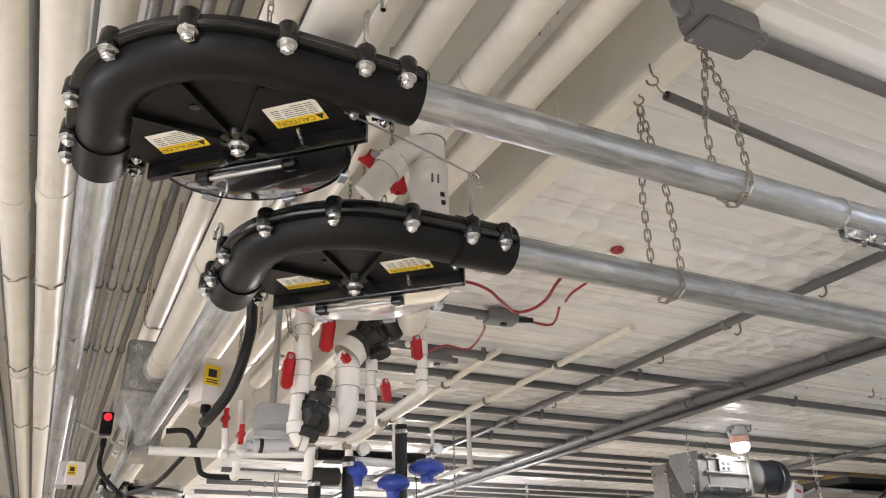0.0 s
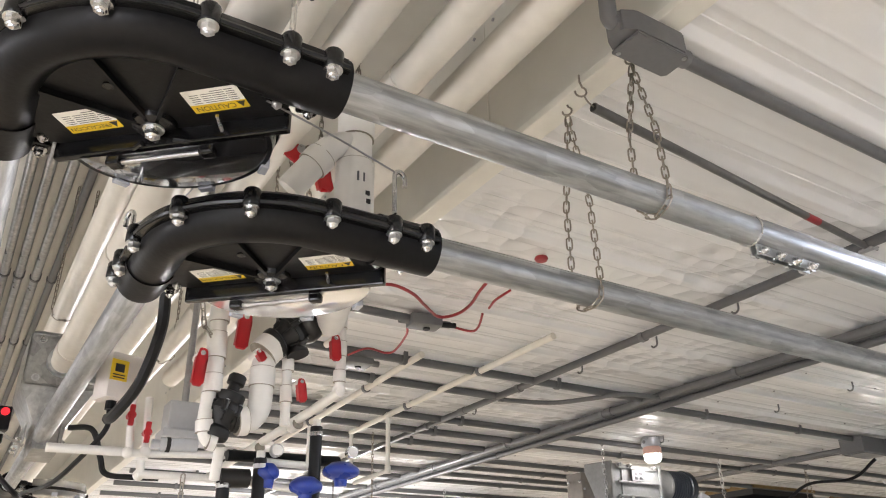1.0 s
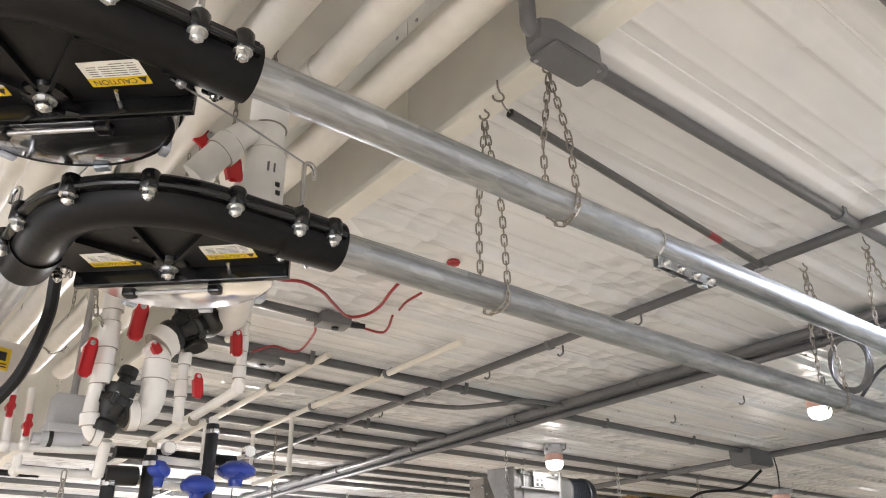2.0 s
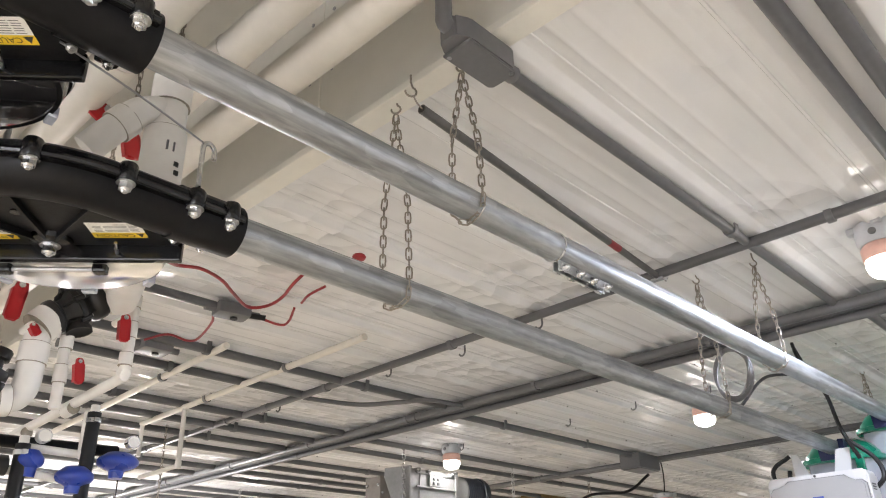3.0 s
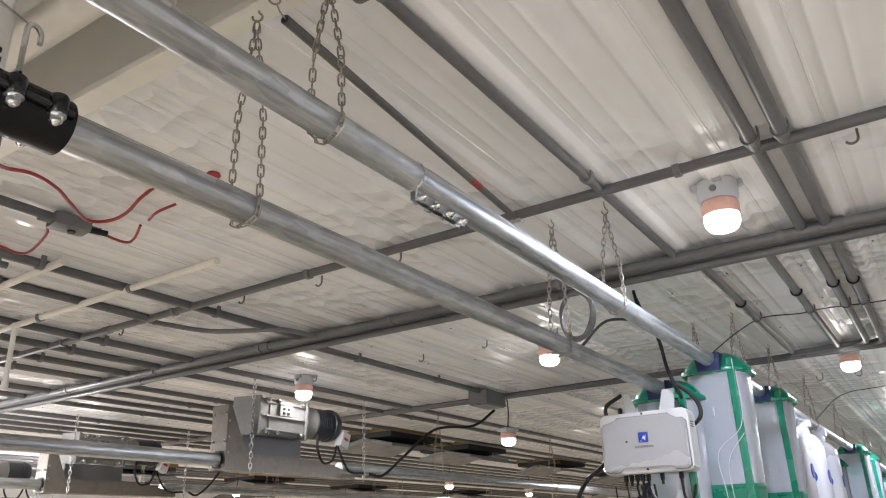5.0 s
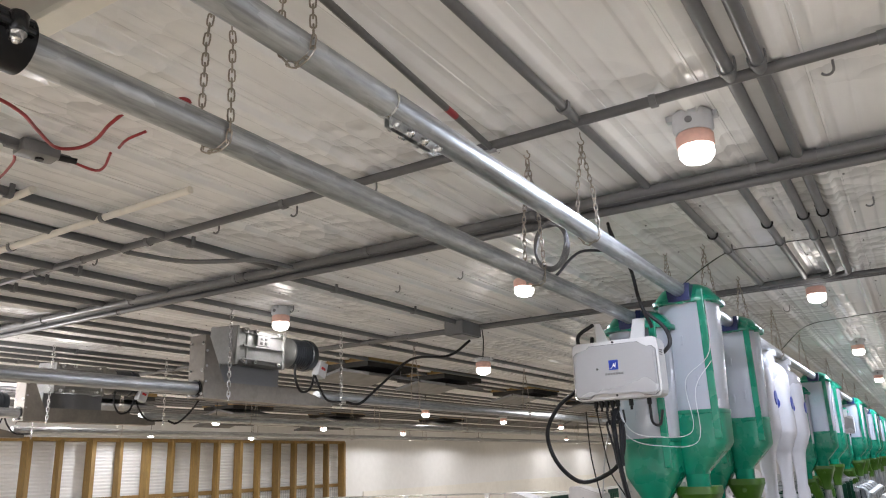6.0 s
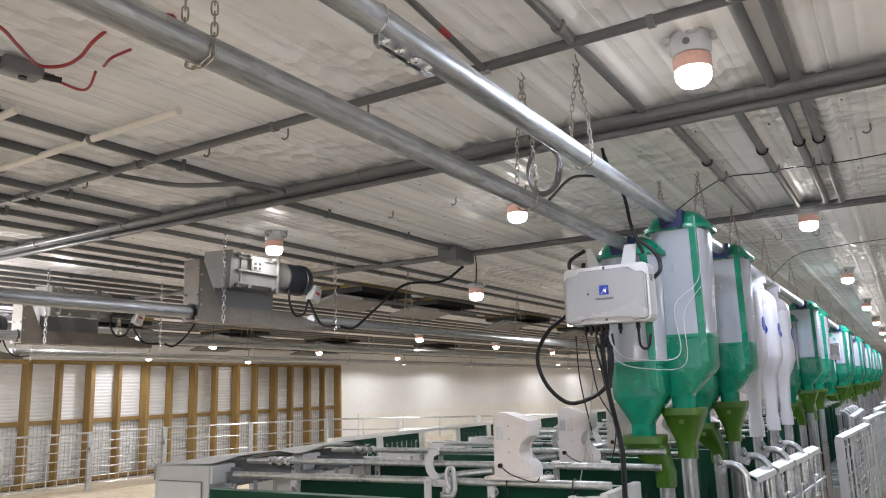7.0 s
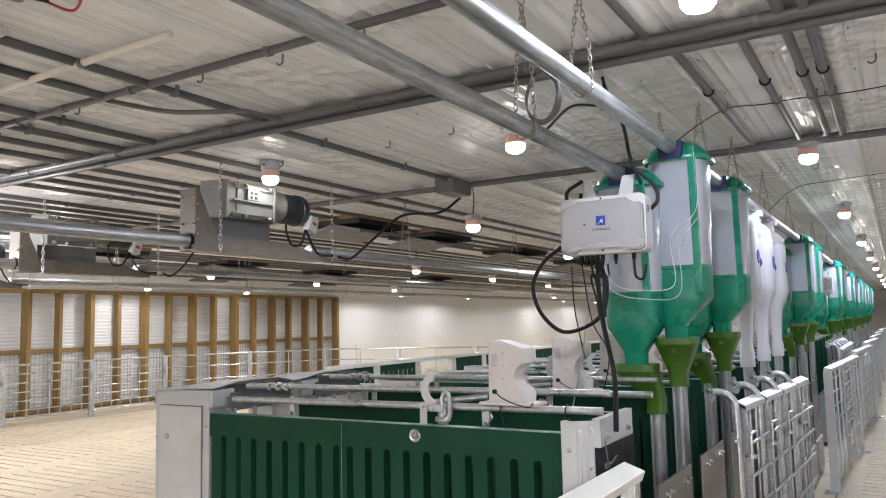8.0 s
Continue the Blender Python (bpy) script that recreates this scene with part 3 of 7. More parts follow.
        lathe(bm, [(0, 0.022), (0.0125, 0.022), (0.0150, 0.018), (0.0155, -0.008), (0.0135, -0.011), (0, -0.011)], 16)
        bmesh.ops.translate(bm, verts=bm.verts, vec=(x, y, 0))
        boss = part("boss", bm, BLACK_GLOSS, root, smooth=True)
        bm = bmesh.new()
        hexnut(bm, (x, y, -0.011), (0, 0, -1), 0.0105, 0.009)
        part("nut", bm, BOLT, boss, "zinc plated nut", smooth=True)
    # web between hub and bend
    ca, cb = Vector((-0.133, -0.108)), Vector((0.112, 0.165))
    bm = bmesh.new()
    prism(bm, [(-0.133, -0.165), *arc((0, 0), 0.172, -104, 14, 22), (0.167, 0.165), (cb.x, cb.y), (ca.x, ca.y)], -0.018, 0.012)
    part("web", bm, BLACK, root)
    for px, py in ((0.127, -0.115), (0.010, -0.164), (0.164, -0.002)):
        v = Vector((px, py))
        w = v.normalized()
        n = Vector((-w.y, w.x))
        bm = bmesh.new()
        prism(bm, [tuple(w * 0.02 + n * 0.003), tuple(v + n * 0.0035), tuple(v - n * 0.0035), tuple(w * 0.02 - n * 0.003)], -0.029, -0.017)
        part("rib", bm, BLACK, root)
    bm = bmesh.new()
    lathe(bm, [(0.036, -0.017), (0.033, -0.026), (0.026, -0.029), (0.0, -0.029)], 24)
    hub = part("hub", bm, BLACK_GLOSS, root, smooth=True)
    bm = bmesh.new()
    hexnut(bm, (0, 0, -0.029), (0, 0, -1), 0.0125, 0.012)
    part("nut", bm, BOLT, hub, "zinc plated hub nut", smooth=True)
    bm = bmesh.new()
    rod(bm, (0.063, -0.080, -0.021), (0.063, -0.080, -0.0175), 0.008, 14)
    part("vent_plug", bm, BLACK_GLOSS, root)
    # straight edge along the cover
    w = (cb - ca).normalized()
    n = Vector((-w.y, w.x))
    mid = (ca + cb) / 2
    rot = Matrix.Rotation(math.atan2(w.y, w.x), 4, "Z")
    bm = bmesh.new()
    box(bm, (mid.x, mid.y, -0.025), ((cb - ca).length + 0.03, 0.014, 0.042), rot, bevel=0.003)
    part("edge_bar", bm, BLACK_GLOSS, root)
    # clear half-round cover
    a0 = math.degrees(math.atan2(w.y, w.x))
    bm = bmesh.new()
    rim = [Vector((mid.x, mid.y, 0)) + Matrix.Rotation(radians(a0), 3, "Z") @ Vector((0.168 * math.cos(b), 0.132 * math.sin(b), 0)) for b in [math.pi * i / 28 for i in range(29)]]
    rows = []
    for k, z in ((1.0, 0.03), (1.0, -0.030), (0.97, -0.042), (0.90, -0.048), (0.35, -0.050)):
        c = Vector((mid.x, mid.y, 0))
        rows.append([bm.verts.new(c + (p - c) * k + Vector((0, 0, z))) for p in rim])
    for p, q in zip(rows, rows[1:]):
        for i in range(28):
            bm.faces.new((p[i], p[i + 1], q[i + 1], q[i]))
    bm.faces.new(rows[-1])
    cov = part("clear_cover", bm, cover or CLEAR, root, "clear plastic half-round inspection cover", smooth=True)
    cov.visible_shadow = False
    bm = bmesh.new()
    sweep(bm, [p + Vector((0, 0, -0.010)) for p in rim], 0.0075, 7)
    part("cover_lip", bm, BLACK_GLOSS, cov, "black lip of the cover")
    for k in (7, 14, 22):
        bm = bmesh.new()
        p = rim[k]
        box(bm, p + Vector((0, 0, -0.040)), (0.026, 0.014, 0.020), Matrix.Rotation(math.atan2(p.y - mid.y, p.x - mid.x) + 1.57, 4, "Z"), bevel=0.002)
        part("cover_clip", bm, MILKY, cov, "pale plastic clip")
    if wheel:
        bm = bmesh.new()
        prism(bm, [tuple((mid + (Vector((p.x, p.y)) - mid) * 0.975)) for p in rim], -0.0455, 0.006)
        wh = part("wheel", bm, BLACK, root, "black wheel behind the cover")
        bm = bmesh.new()
        for a in (a0 + 30, a0 + 90, a0 + 150):
            v = Vector((math.cos(radians(a)), math.sin(radians(a)), 0))
            rod(bm, v * 0.03 + Vector((0, 0, -0.042)), v * 0.14 + Vector((0, 0, -0.042)), 0.005, 8)
        part("spokes", bm, BLACK_GLOSS, wh)
    # chromed hinge rod with clips
    p0, p1 = mid - w * 0.098 + n * 0.012, mid + w * 0.060 + n * 0.012
    bm = bmesh.new()
    rod(bm, (*p0, -0.056), (*p1, -0.056), 0.0042, 14)
    part("hinge_rod", bm, STEEL, root, "steel hinge rod", smooth=True)
    for q in (p0, p1):
        bm = bmesh.new()
        box(bm, (*q, -0.054), (0.024, 0.022, 0.020), rot, bevel=0.005)
        part("rod_clip", bm, BLACK_GLOSS, root, "black rod clip")
    bm = bmesh.new()
    rod(bm, (0.085, 0.074, -0.030), (0.030, 0.105, -0.036), 0.0032, 8)
    part("latch_pin", bm, BOLT, root, "bright steel latch pin")
    # warning labels
    for c, words in (((0.1045, 0.066), "CAUTION"), ((-0.0455, -0.087), "PRECAUCION")):
        lm = Matrix.Translation((c[0], c[1], -0.0186)) @ Matrix(((-0.68, -0.733, 0), (-0.733, 0.68, 0), (0, 0, -1))).to_4x4()
        bm = bmesh.new()
        box(bm, (0, -0.012, 0), (0.084, 0.030, 0.0008))
        lab = part("warning_label", bm, PAPER, root, "white and yellow warning label")
        lab.matrix_basis = lm @ Matrix.Diagonal((1.05, 1.14, 1, 1))
        bm = bmesh.new()
        box(bm, (0, 0.0115, 0), (0.084, 0.0165, 0.0009))
        part("yellow_band", bm, YELLOW, lab)
        text_part("lettering", words, 0.0135 if words == "CAUTION" else 0.0105, pose(0.006, 0.0112, 0.0007), INK, lab)
        bm = bmesh.new()
        prism(bm, [(-0.040, 0.0055), (-0.027, 0.0055), (-0.0335, 0.0175)], 0.0005, 0.0008)
        part("warning_triangle", bm, INK, lab)
        bm = bmesh.new()
        for i in range(6):
            for j in range(4 if i < 5 else 2):
                w_ = 0.013 + 0.003 * ((i * 3 + j * 5) % 3)
                box(bm, (-0.029 + 0.0185 * j + 0.0012 * (i % 2), -0.0005 - 0.0042 * i, 0.0006), (w_, 0.0011, 0.0003))
        part("small_print", bm, CONDUIT, lab, "small grey print as bars")
    return root


corner_wheel(pose(F1[0] - 0.2, 0.172, F1[1]), "glossy black corner wheel with a dark clear cover and warning labels", cover=CLEAR_DARKENED)
E2 = corner_wheel(pose(F2[0] - 0.2, 0.452, F2[1]), "black corner wheel with a clear cover and warning labels", wheel=False)
E3 = copy_thing(E2, pose(-4.38, 0.452, F2[1] + 0.01, 0, 0, -90))
tagged(E3, "black corner wheel beyond the feed boot")


def cross_pipe(x0, x1, y, z, label, r=PIPE_R, material=ZINC_PIPE):
    root = thing("cross_pipe", pose(x0, y, z), label, "pipe")
    bm = bmesh.new()
    rod(bm, (0, 0, 0), (x1 - x0, 0, 0), r, 36)
    part("tube", bm, material, root, smooth=True)
    return root


cross_pipe(-1.24, -13.9, -0.028, F1[1], "galvanised feed pipe leaving the corner wheel", material=ZINC_CROSS)
cross_pipe(-1.45, -4.25, 0.252, F2[1], "galvanised feed pipe leaving the corner wheel", material=ZINC_CROSS)
for x in (-2.2, -3.6, -5.2):
    chain_hanger(x, -0.028, F1[1], PIPE_R, HALL_CEIL - 0.05, 0.0, "hall chain hangers")

# hooked hanger rods on the corner wheels, with chain and wire
def hanger_rod(x, y, z, top, label, turn):
    root = thing("hanger_rod", pose(x, y, z), label, "hanger")
    bm = bmesh.new()
    h = top - z
    pts = [(0, 0, 0), (0, 0, h)] + [(0.012 - 0.012 * math.cos(a), 0, h + 0.014 * math.sin(a)) for a in [radians(20 * i) for i in range(1, 10)]] + [(0.024, 0, h - 0.012)]
    m = pose(0, 0, 0, 0, 0, turn)
    sweep(bm, [m @ Vector(p) for p in pts], 0.0045, 10)
    part("rod", bm, BOLT, root, smooth=True)
    return root


hx, hy = F1[0] + 0.05, 0.172 + 0.125
hanger_rod(hx, hy, F1[1] + 0.03, F1[1] + 0.105, "zinc hooked rod on the corner wheel rim", 60)
chain_a = chain("chain", [(hx + 0.01, hy + 0.01, F1[1] + 0.11), (hx - 0.03, hy + 0.06, HALL_CEIL - 0.01)], CHAIN)
tagged(chain_a, "zinc chain from the hall ceiling to the corner wheel", "chain")
hx2, hy2 = F2[0] + 0.05, 0.452 + 0.125
hanger_rod(hx2, hy2, F2[1] + 0.03, F2[1] + 0.105, "zinc hooked rod on the corner wheel rim", 100)
hanger_rod(F2[0] + 0.05 - 0.25 - 0.06, 0.452 - 0.25, F2[1] + 0.0, F2[1] + 0.07, "zinc hooked rod on the corner wheel rim", 200)
hanger_rod(F1[0] + 0.05 - 0.25 - 0.06, 0.172 - 0.25, F1[1] + 0.0, F1[1] + 0.03, "zinc hooked rod on the corner wheel rim", 200)


def wire(name, pts, r, material, label, category="cable", steps=8):
    bm = bmesh.new()
    sweep(bm, curve_pts(pts, steps), r, 7)
    return tagged(part(name, bm, material, smooth=True), label, category)


wire("stay_wire", [(F1[0] - 0.055, 0.172 + 0.13, F1[1] - 0.02), ((F1[0] + F2[0]) / 2, 0.44, 2.31), (hx2, hy2, F2[1] + 0.115)], 0.0018, STEEL, "twisted steel stay wire between the corner wheels", steps=6)
wire("stay_wire", [(-1.40, 0.20, F2[1] + 0.07), (-1.27, 0.26, 2.28), (-1.13, 0.28, F1[1] - 0.03)], 0.0016, STEEL, "thin steel stay wire to the corner wheel", steps=6)
# ---- timber frame and curtain in the side wall ----
frame_root = thing("timber_frame", pose(X0, 0, 0), "treated timber stud frame before a white ribbed curtain", "wall frame", kind="structure")


def stud(y, deep, name="stud"):
    bm = bmesh.new()
    box(bm, (0.02 + deep / 2, y, (HEADZ + 0.02) / 2), (deep, 0.088 if deep > 0.18 else 0.072, HEADZ - 0.02), bevel=0.004)
    part(name, bm, WOOD, frame_root)


k, y = 0, WOOD1 - 0.10
while y > WOOD0:
    stud(y, 0.21 if k % 2 == 0 else 0.17)
    k, y = k + 1, y - 0.643
for name, z, h, d in (("top_plate", HEADZ, 0.07, 0.15), ("mid_rail", 1.17, 0.085, 0.05), ("bottom_plate", 0.07, 0.09, 0.05)):
    bm = bmesh.new()
    box(bm, (0.004 + d / 2, (WOOD0 + WOOD1) / 2, z), (d, WOOD1 - WOOD0, h), bevel=0.004)
    part(name, bm, WOOD, frame_root)
bm = bmesh.new()
z = 0.03
prev = None
while z < HEADZ + 0.02:
    for dz, dx in ((0, 0.0), (0.035, 0.018), (0.05, 0.018), (0.056, 0.0)):
        row = [bm.verts.new((X0 - 0.05 + dx, yy, z + dz)) for yy in (WOOD0, WOOD1)]
        if prev:
            bm.faces.new((prev[0], prev[1], row[1], row[0]))
        prev = row
    z += 0.066
mesh_bm = bmesh.new()
for i in range(int((WOOD1 - WOOD0) / 0.08)):
    box(mesh_bm, (0.012, WOOD0 + 0.04 + 0.08 * i, 0.62), (0.007, 0.010, 1.02))
for i in range(7):
    box(mesh_bm, (0.016, (WOOD0 + WOOD1) / 2, 0.17 + 0.15 * i), (0.006, WOOD1 - WOOD0, 0.008))
part("wire_mesh", mesh_bm, ZINC, frame_root, "zinc wire mesh before the lower curtain")
tagged(part("curtain", bm, CURTAIN), "white ribbed roll-up curtain behind the studs", "curtain", kind="structure")

# ---- fence before the wall ----


def fence_panel(m, length, close):
    root = thing("fence_panel", m, "galvanised pipe fence panel with rails and thin uprights" if close else "galvanised fence panel with three plain rails", "fence", "fence panels along the wall")
    for yy in (0.02, length - 0.03):
        bm = bmesh.new()
        box(bm, (0, yy, 0.505), (0.05, 0.05, 1.01), bevel=0.004)
        part("post", bm, ZINC, root)
    for z, r in ((0.11, .012), (0.24, .010), (0.39, .010), (0.54, .010), (0.69, .010), (0.84, .012), (0.99, .018)) if close else ((0.5, .012), (0.76, .012), (0.99, .018)):
        bm = bmesh.new()
        rod(bm, (0, 0.02, z), (0, length - 0.03, z), r, 8)
        part("rail", bm, ZINC, root, smooth=True)
    for i in range(1, 8) if close else (4,):
        bm = bmesh.new()
        rod(bm, (0.012, length * i / 8, 0.1), (0.012, length * i / 8, 0.99), 0.012 if i == 4 else 0.006, 6)
        part("upright", bm, ZINC, root, smooth=True)
    return root


first = fence_panel(pose(-12.62, 2.4, 0), 1.6, True)
for k in range(1, 5):
    copy_thing(first, pose(-12.62, 2.4 + 1.6 * k, 0))
far_panel = fence_panel(pose(-12.62, 10.4, 0, 0, 0, -24), 1.75, False)
copy_thing(far_panel, pose(-11.91, 12.0, 0, 0, 0, -24))
for k in range(4):
    copy_thing(far_panel, pose(-11.20 + 1.69 * k, 13.60 + 0.45 * k, 0, 0, 0, -75))

# ---- conduits, clips and lamps under the ribbed ceiling ----


def clip_band(bm, c, way, r):
    """A band half round a conduit with two ears against the ceiling."""
    c, way = Vector(c), Vector(way)
    side = way.cross(Vector((0, 0, 1))).normalized()
    out, inn = r + 0.006, r + 0.001
    line = [(out, 0.03)] + [(out * math.cos(a), out * math.sin(a)) for a in [-math.pi * i / 8 for i in range(9)]] + [(-out, 0.012), (-inn, 0.012)]
    line += [(inn * math.cos(a), inn * math.sin(a)) for a in [-math.pi * (8 - i) / 8 for i in range(9)]] + [(inn, 0.03)]
    return prism(bm, line, -0.011, 0.011, Matrix.Translation(c) @ Matrix((tuple(side), (0, 0, 1), tuple(side.cross(Vector((0, 0, 1)))))).transposed().to_4x4())


def conduit(pts, r, label, clips=(), material=CONDUIT, joints=()):
    root = thing("conduit", pose(*pts[0]), label, "conduit")
    o = Vector(pts[0])
    bm = bmesh.new()
    sweep(bm, [Vector(p) - o for p in pts], r, 14)
    part("tube", bm, material, root, smooth=True)
    way = (Vector(pts[-1]) - o).normalized()
    for d in clips:
        bm = bmesh.new()
        clip_band(bm, way * d, way, r)
        part("clip", bm, GREY_BOX, root, "dark plastic conduit clip")
    for d in joints:
        bm = bmesh.new()
        rod(bm, way * (d - 0.03), way * (d + 0.03), r * 1.2, 14)
        part("coupling", bm, material, root, smooth=True)
    return root


conduit([(4.0, 2.305, 2.660), (-8.0, 2.474, 2.660)], 0.018, "grey plastic conduit across the ceiling", (4.56, 6.16, 7.05, 8.0, 9.0), joints=(3.9, 7.6))
for k, (dy, dz) in enumerate(((0.0, 0.0), (0.046, 0.0), (0.090, 0.0), (0.045, -0.041))):
    conduit([(4.0, 3.165 + dy, 2.650 + dz), (-13.9, 3.165 + dy, 2.650 + dz)], (0.022, 0.022, 0.020, 0.018)[k], "grey conduit in a bundle across the ceiling", [0.6 + 0.95 * i for i in range(18)] if k == 0 else (), joints=[1.2 + 0.4 * k + 3.0 * i for i in range(6)])
for k, dy in enumerate((0.0, 0.05)):
    conduit([(4.0, 5.56 + dy, 2.655), (-13.9, 5.56 + dy, 2.655)], 0.019, "grey conduit across the ceiling", [0.4 + 1.1 * i for i in range(16)] if k == 0 else (), joints=[1.7 + 0.4 * k + 3.0 * i for i in range(6)])
for x, y0, y1, r in ((-0.82, 1.10, 3.15, .016), (-0.320, 1.15, 5.38, .021), (-0.235, 1.15, 5.38, .021), (-2.925, 1.15, 3.15, .020), (-3.255, 1.15, 2.44, .020), (-3.83, 1.15, 3.15, .020), (-3.03, 3.28, 5.5, .020),
                     (-4.14, 1.15, 3.15, .021), (-4.45, 1.15, 3.15, .020), (-4.76, 1.15, 3.15, .020), (-5.36, 1.15, 3.15, .020), (-0.76, 3.3, 5.5, .019), (-0.49, 3.3, 5.5, .019), (-5.67, 1.15, 3.15, .021), (-6.28, 1.15, 3.15, .021), (-6.9, 1.15, 3.15, .021), (-7.5, 1.15, 3.15, .021),
                     (-8.4, 1.15, 3.15, .021), (-9.3, 1.15, 3.15, .021), (-10.2, 1.15, 3.15, .021)):
    conduit([(x, y0, 2.664), (x, y1, 2.664)], r, "grey plastic conduit along a ceiling rib", (1.15, 3.3)[:1 if y1 < 4 else 2] if x > -1 else [0.5 + 0.9 * i for i in range(int((y1 - y0 - 0.5) / 0.9) + 1)])


for k in range(32):
    x = -3.89 - 0.305 * k
    if k % 5 == 2:
        continue
    conduit([(x, 3.3, 2.664), (x, 26.0, 2.664)], 0.019, "grey plastic conduit along a ceiling rib", (0.9, 2.7, 4.5, 6.3))


def barn_lamp(x, y, z, hung):
    """z: the middle of the lit bulb."""
    root = thing("barn_lamp", pose(x, y, z), "lit white globe lamp hung from the ceiling on a cord" if hung else "lit white lamp with a salmon ring under the ceiling", "lamp", "barn lamps under the ceiling")
    bm = bmesh.new()
    up = 0.118 if hung else CEIL - z - 0.002
    lathe(bm, [(0.0, up), (0.062, up), (0.068, up - 0.006), (0.068, 0.096), (0.060, 0.084), (0.0, 0.084)], 20)
    for a in (15, 105, 195, 285):
        box(bm, (0.07 * math.cos(radians(a)), 0.07 * math.sin(radians(a)), up - 0.013), (0.03, 0.03, 0.022), bevel=0.004)
    part("base", bm, LIGHT_BOX, root, "pale grey lamp base", smooth=True)
    bm = bmesh.new()
    lathe(bm, [(0.0, 0.083), (0.056, 0.083), (0.063, 0.074), (0.0625, 0.040), (0.060, 0.033), (0.0, 0.033)], 28)
    part("ring", bm, SALMON, root, "salmon plastic ring", smooth=True)
    bm = bmesh.new()
    lathe(bm, [(0.0575, 0.0335), (0.059, 0.018), (0.056, -0.001), (0.045, -0.015), (0.024, -0.023), (0.0, -0.0255)], 24)
    ob = part("bulb", bm, BULB, root, "lit frosted bulb", smooth=True)
    ob.visible_shadow = False
    bm = bmesh.new()
    top = CEIL if y > HEAD else HALL_CEIL
    if hung:
        sweep(bm, curve_pts([(0, 0, 0.12), (0.012, 0.0, 0.12 + (top - z - 0.12) * 0.5), (0, 0, top - z - 0.004)]), 0.005, 6)
        part("cord", bm, RUBBER, root)
    else:
        rod(bm, (0, -0.066, 0.112), (0, -0.0705, 0.112), 0.012, 12)
        part("knockout", bm, GREY_BOX, root, "dark round knockout plug")
    return root


for x, y, z in LAMPS + FAR_LAMPS:
    barn_lamp(x, y, z, z < 2.5)
# lamp bodies for the added fill lights, all out of view
for x, y, z in HALL_FILL + SIDE_FILL:
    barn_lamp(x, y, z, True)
# ---- feed hoppers under the two lines ----


def square_stack(bm, rows, seg=36, power=3.4):
    """Rounded-square rings: (half_x, half_y, z, shift_x, shift_y)."""
    rings = []
    for hx, hy, z, dx, dy in rows:
        ring = []
        for i in range(seg):
            a = i * math.tau / seg
            c, s = math.cos(a), math.sin(a)
            k = (abs(c) ** power + abs(s) ** power) ** (-1 / power)
            ring.append(bm.verts.new((dx + hx * c * k, dy + hy * s * k, z)))
        rings.append(ring)
    for a, b in zip(rings, rings[1:]):
        for i in range(seg):
            bm.faces.new((b[i], b[(i + 1) % seg], a[(i + 1) % seg], a[i]))
    return rings


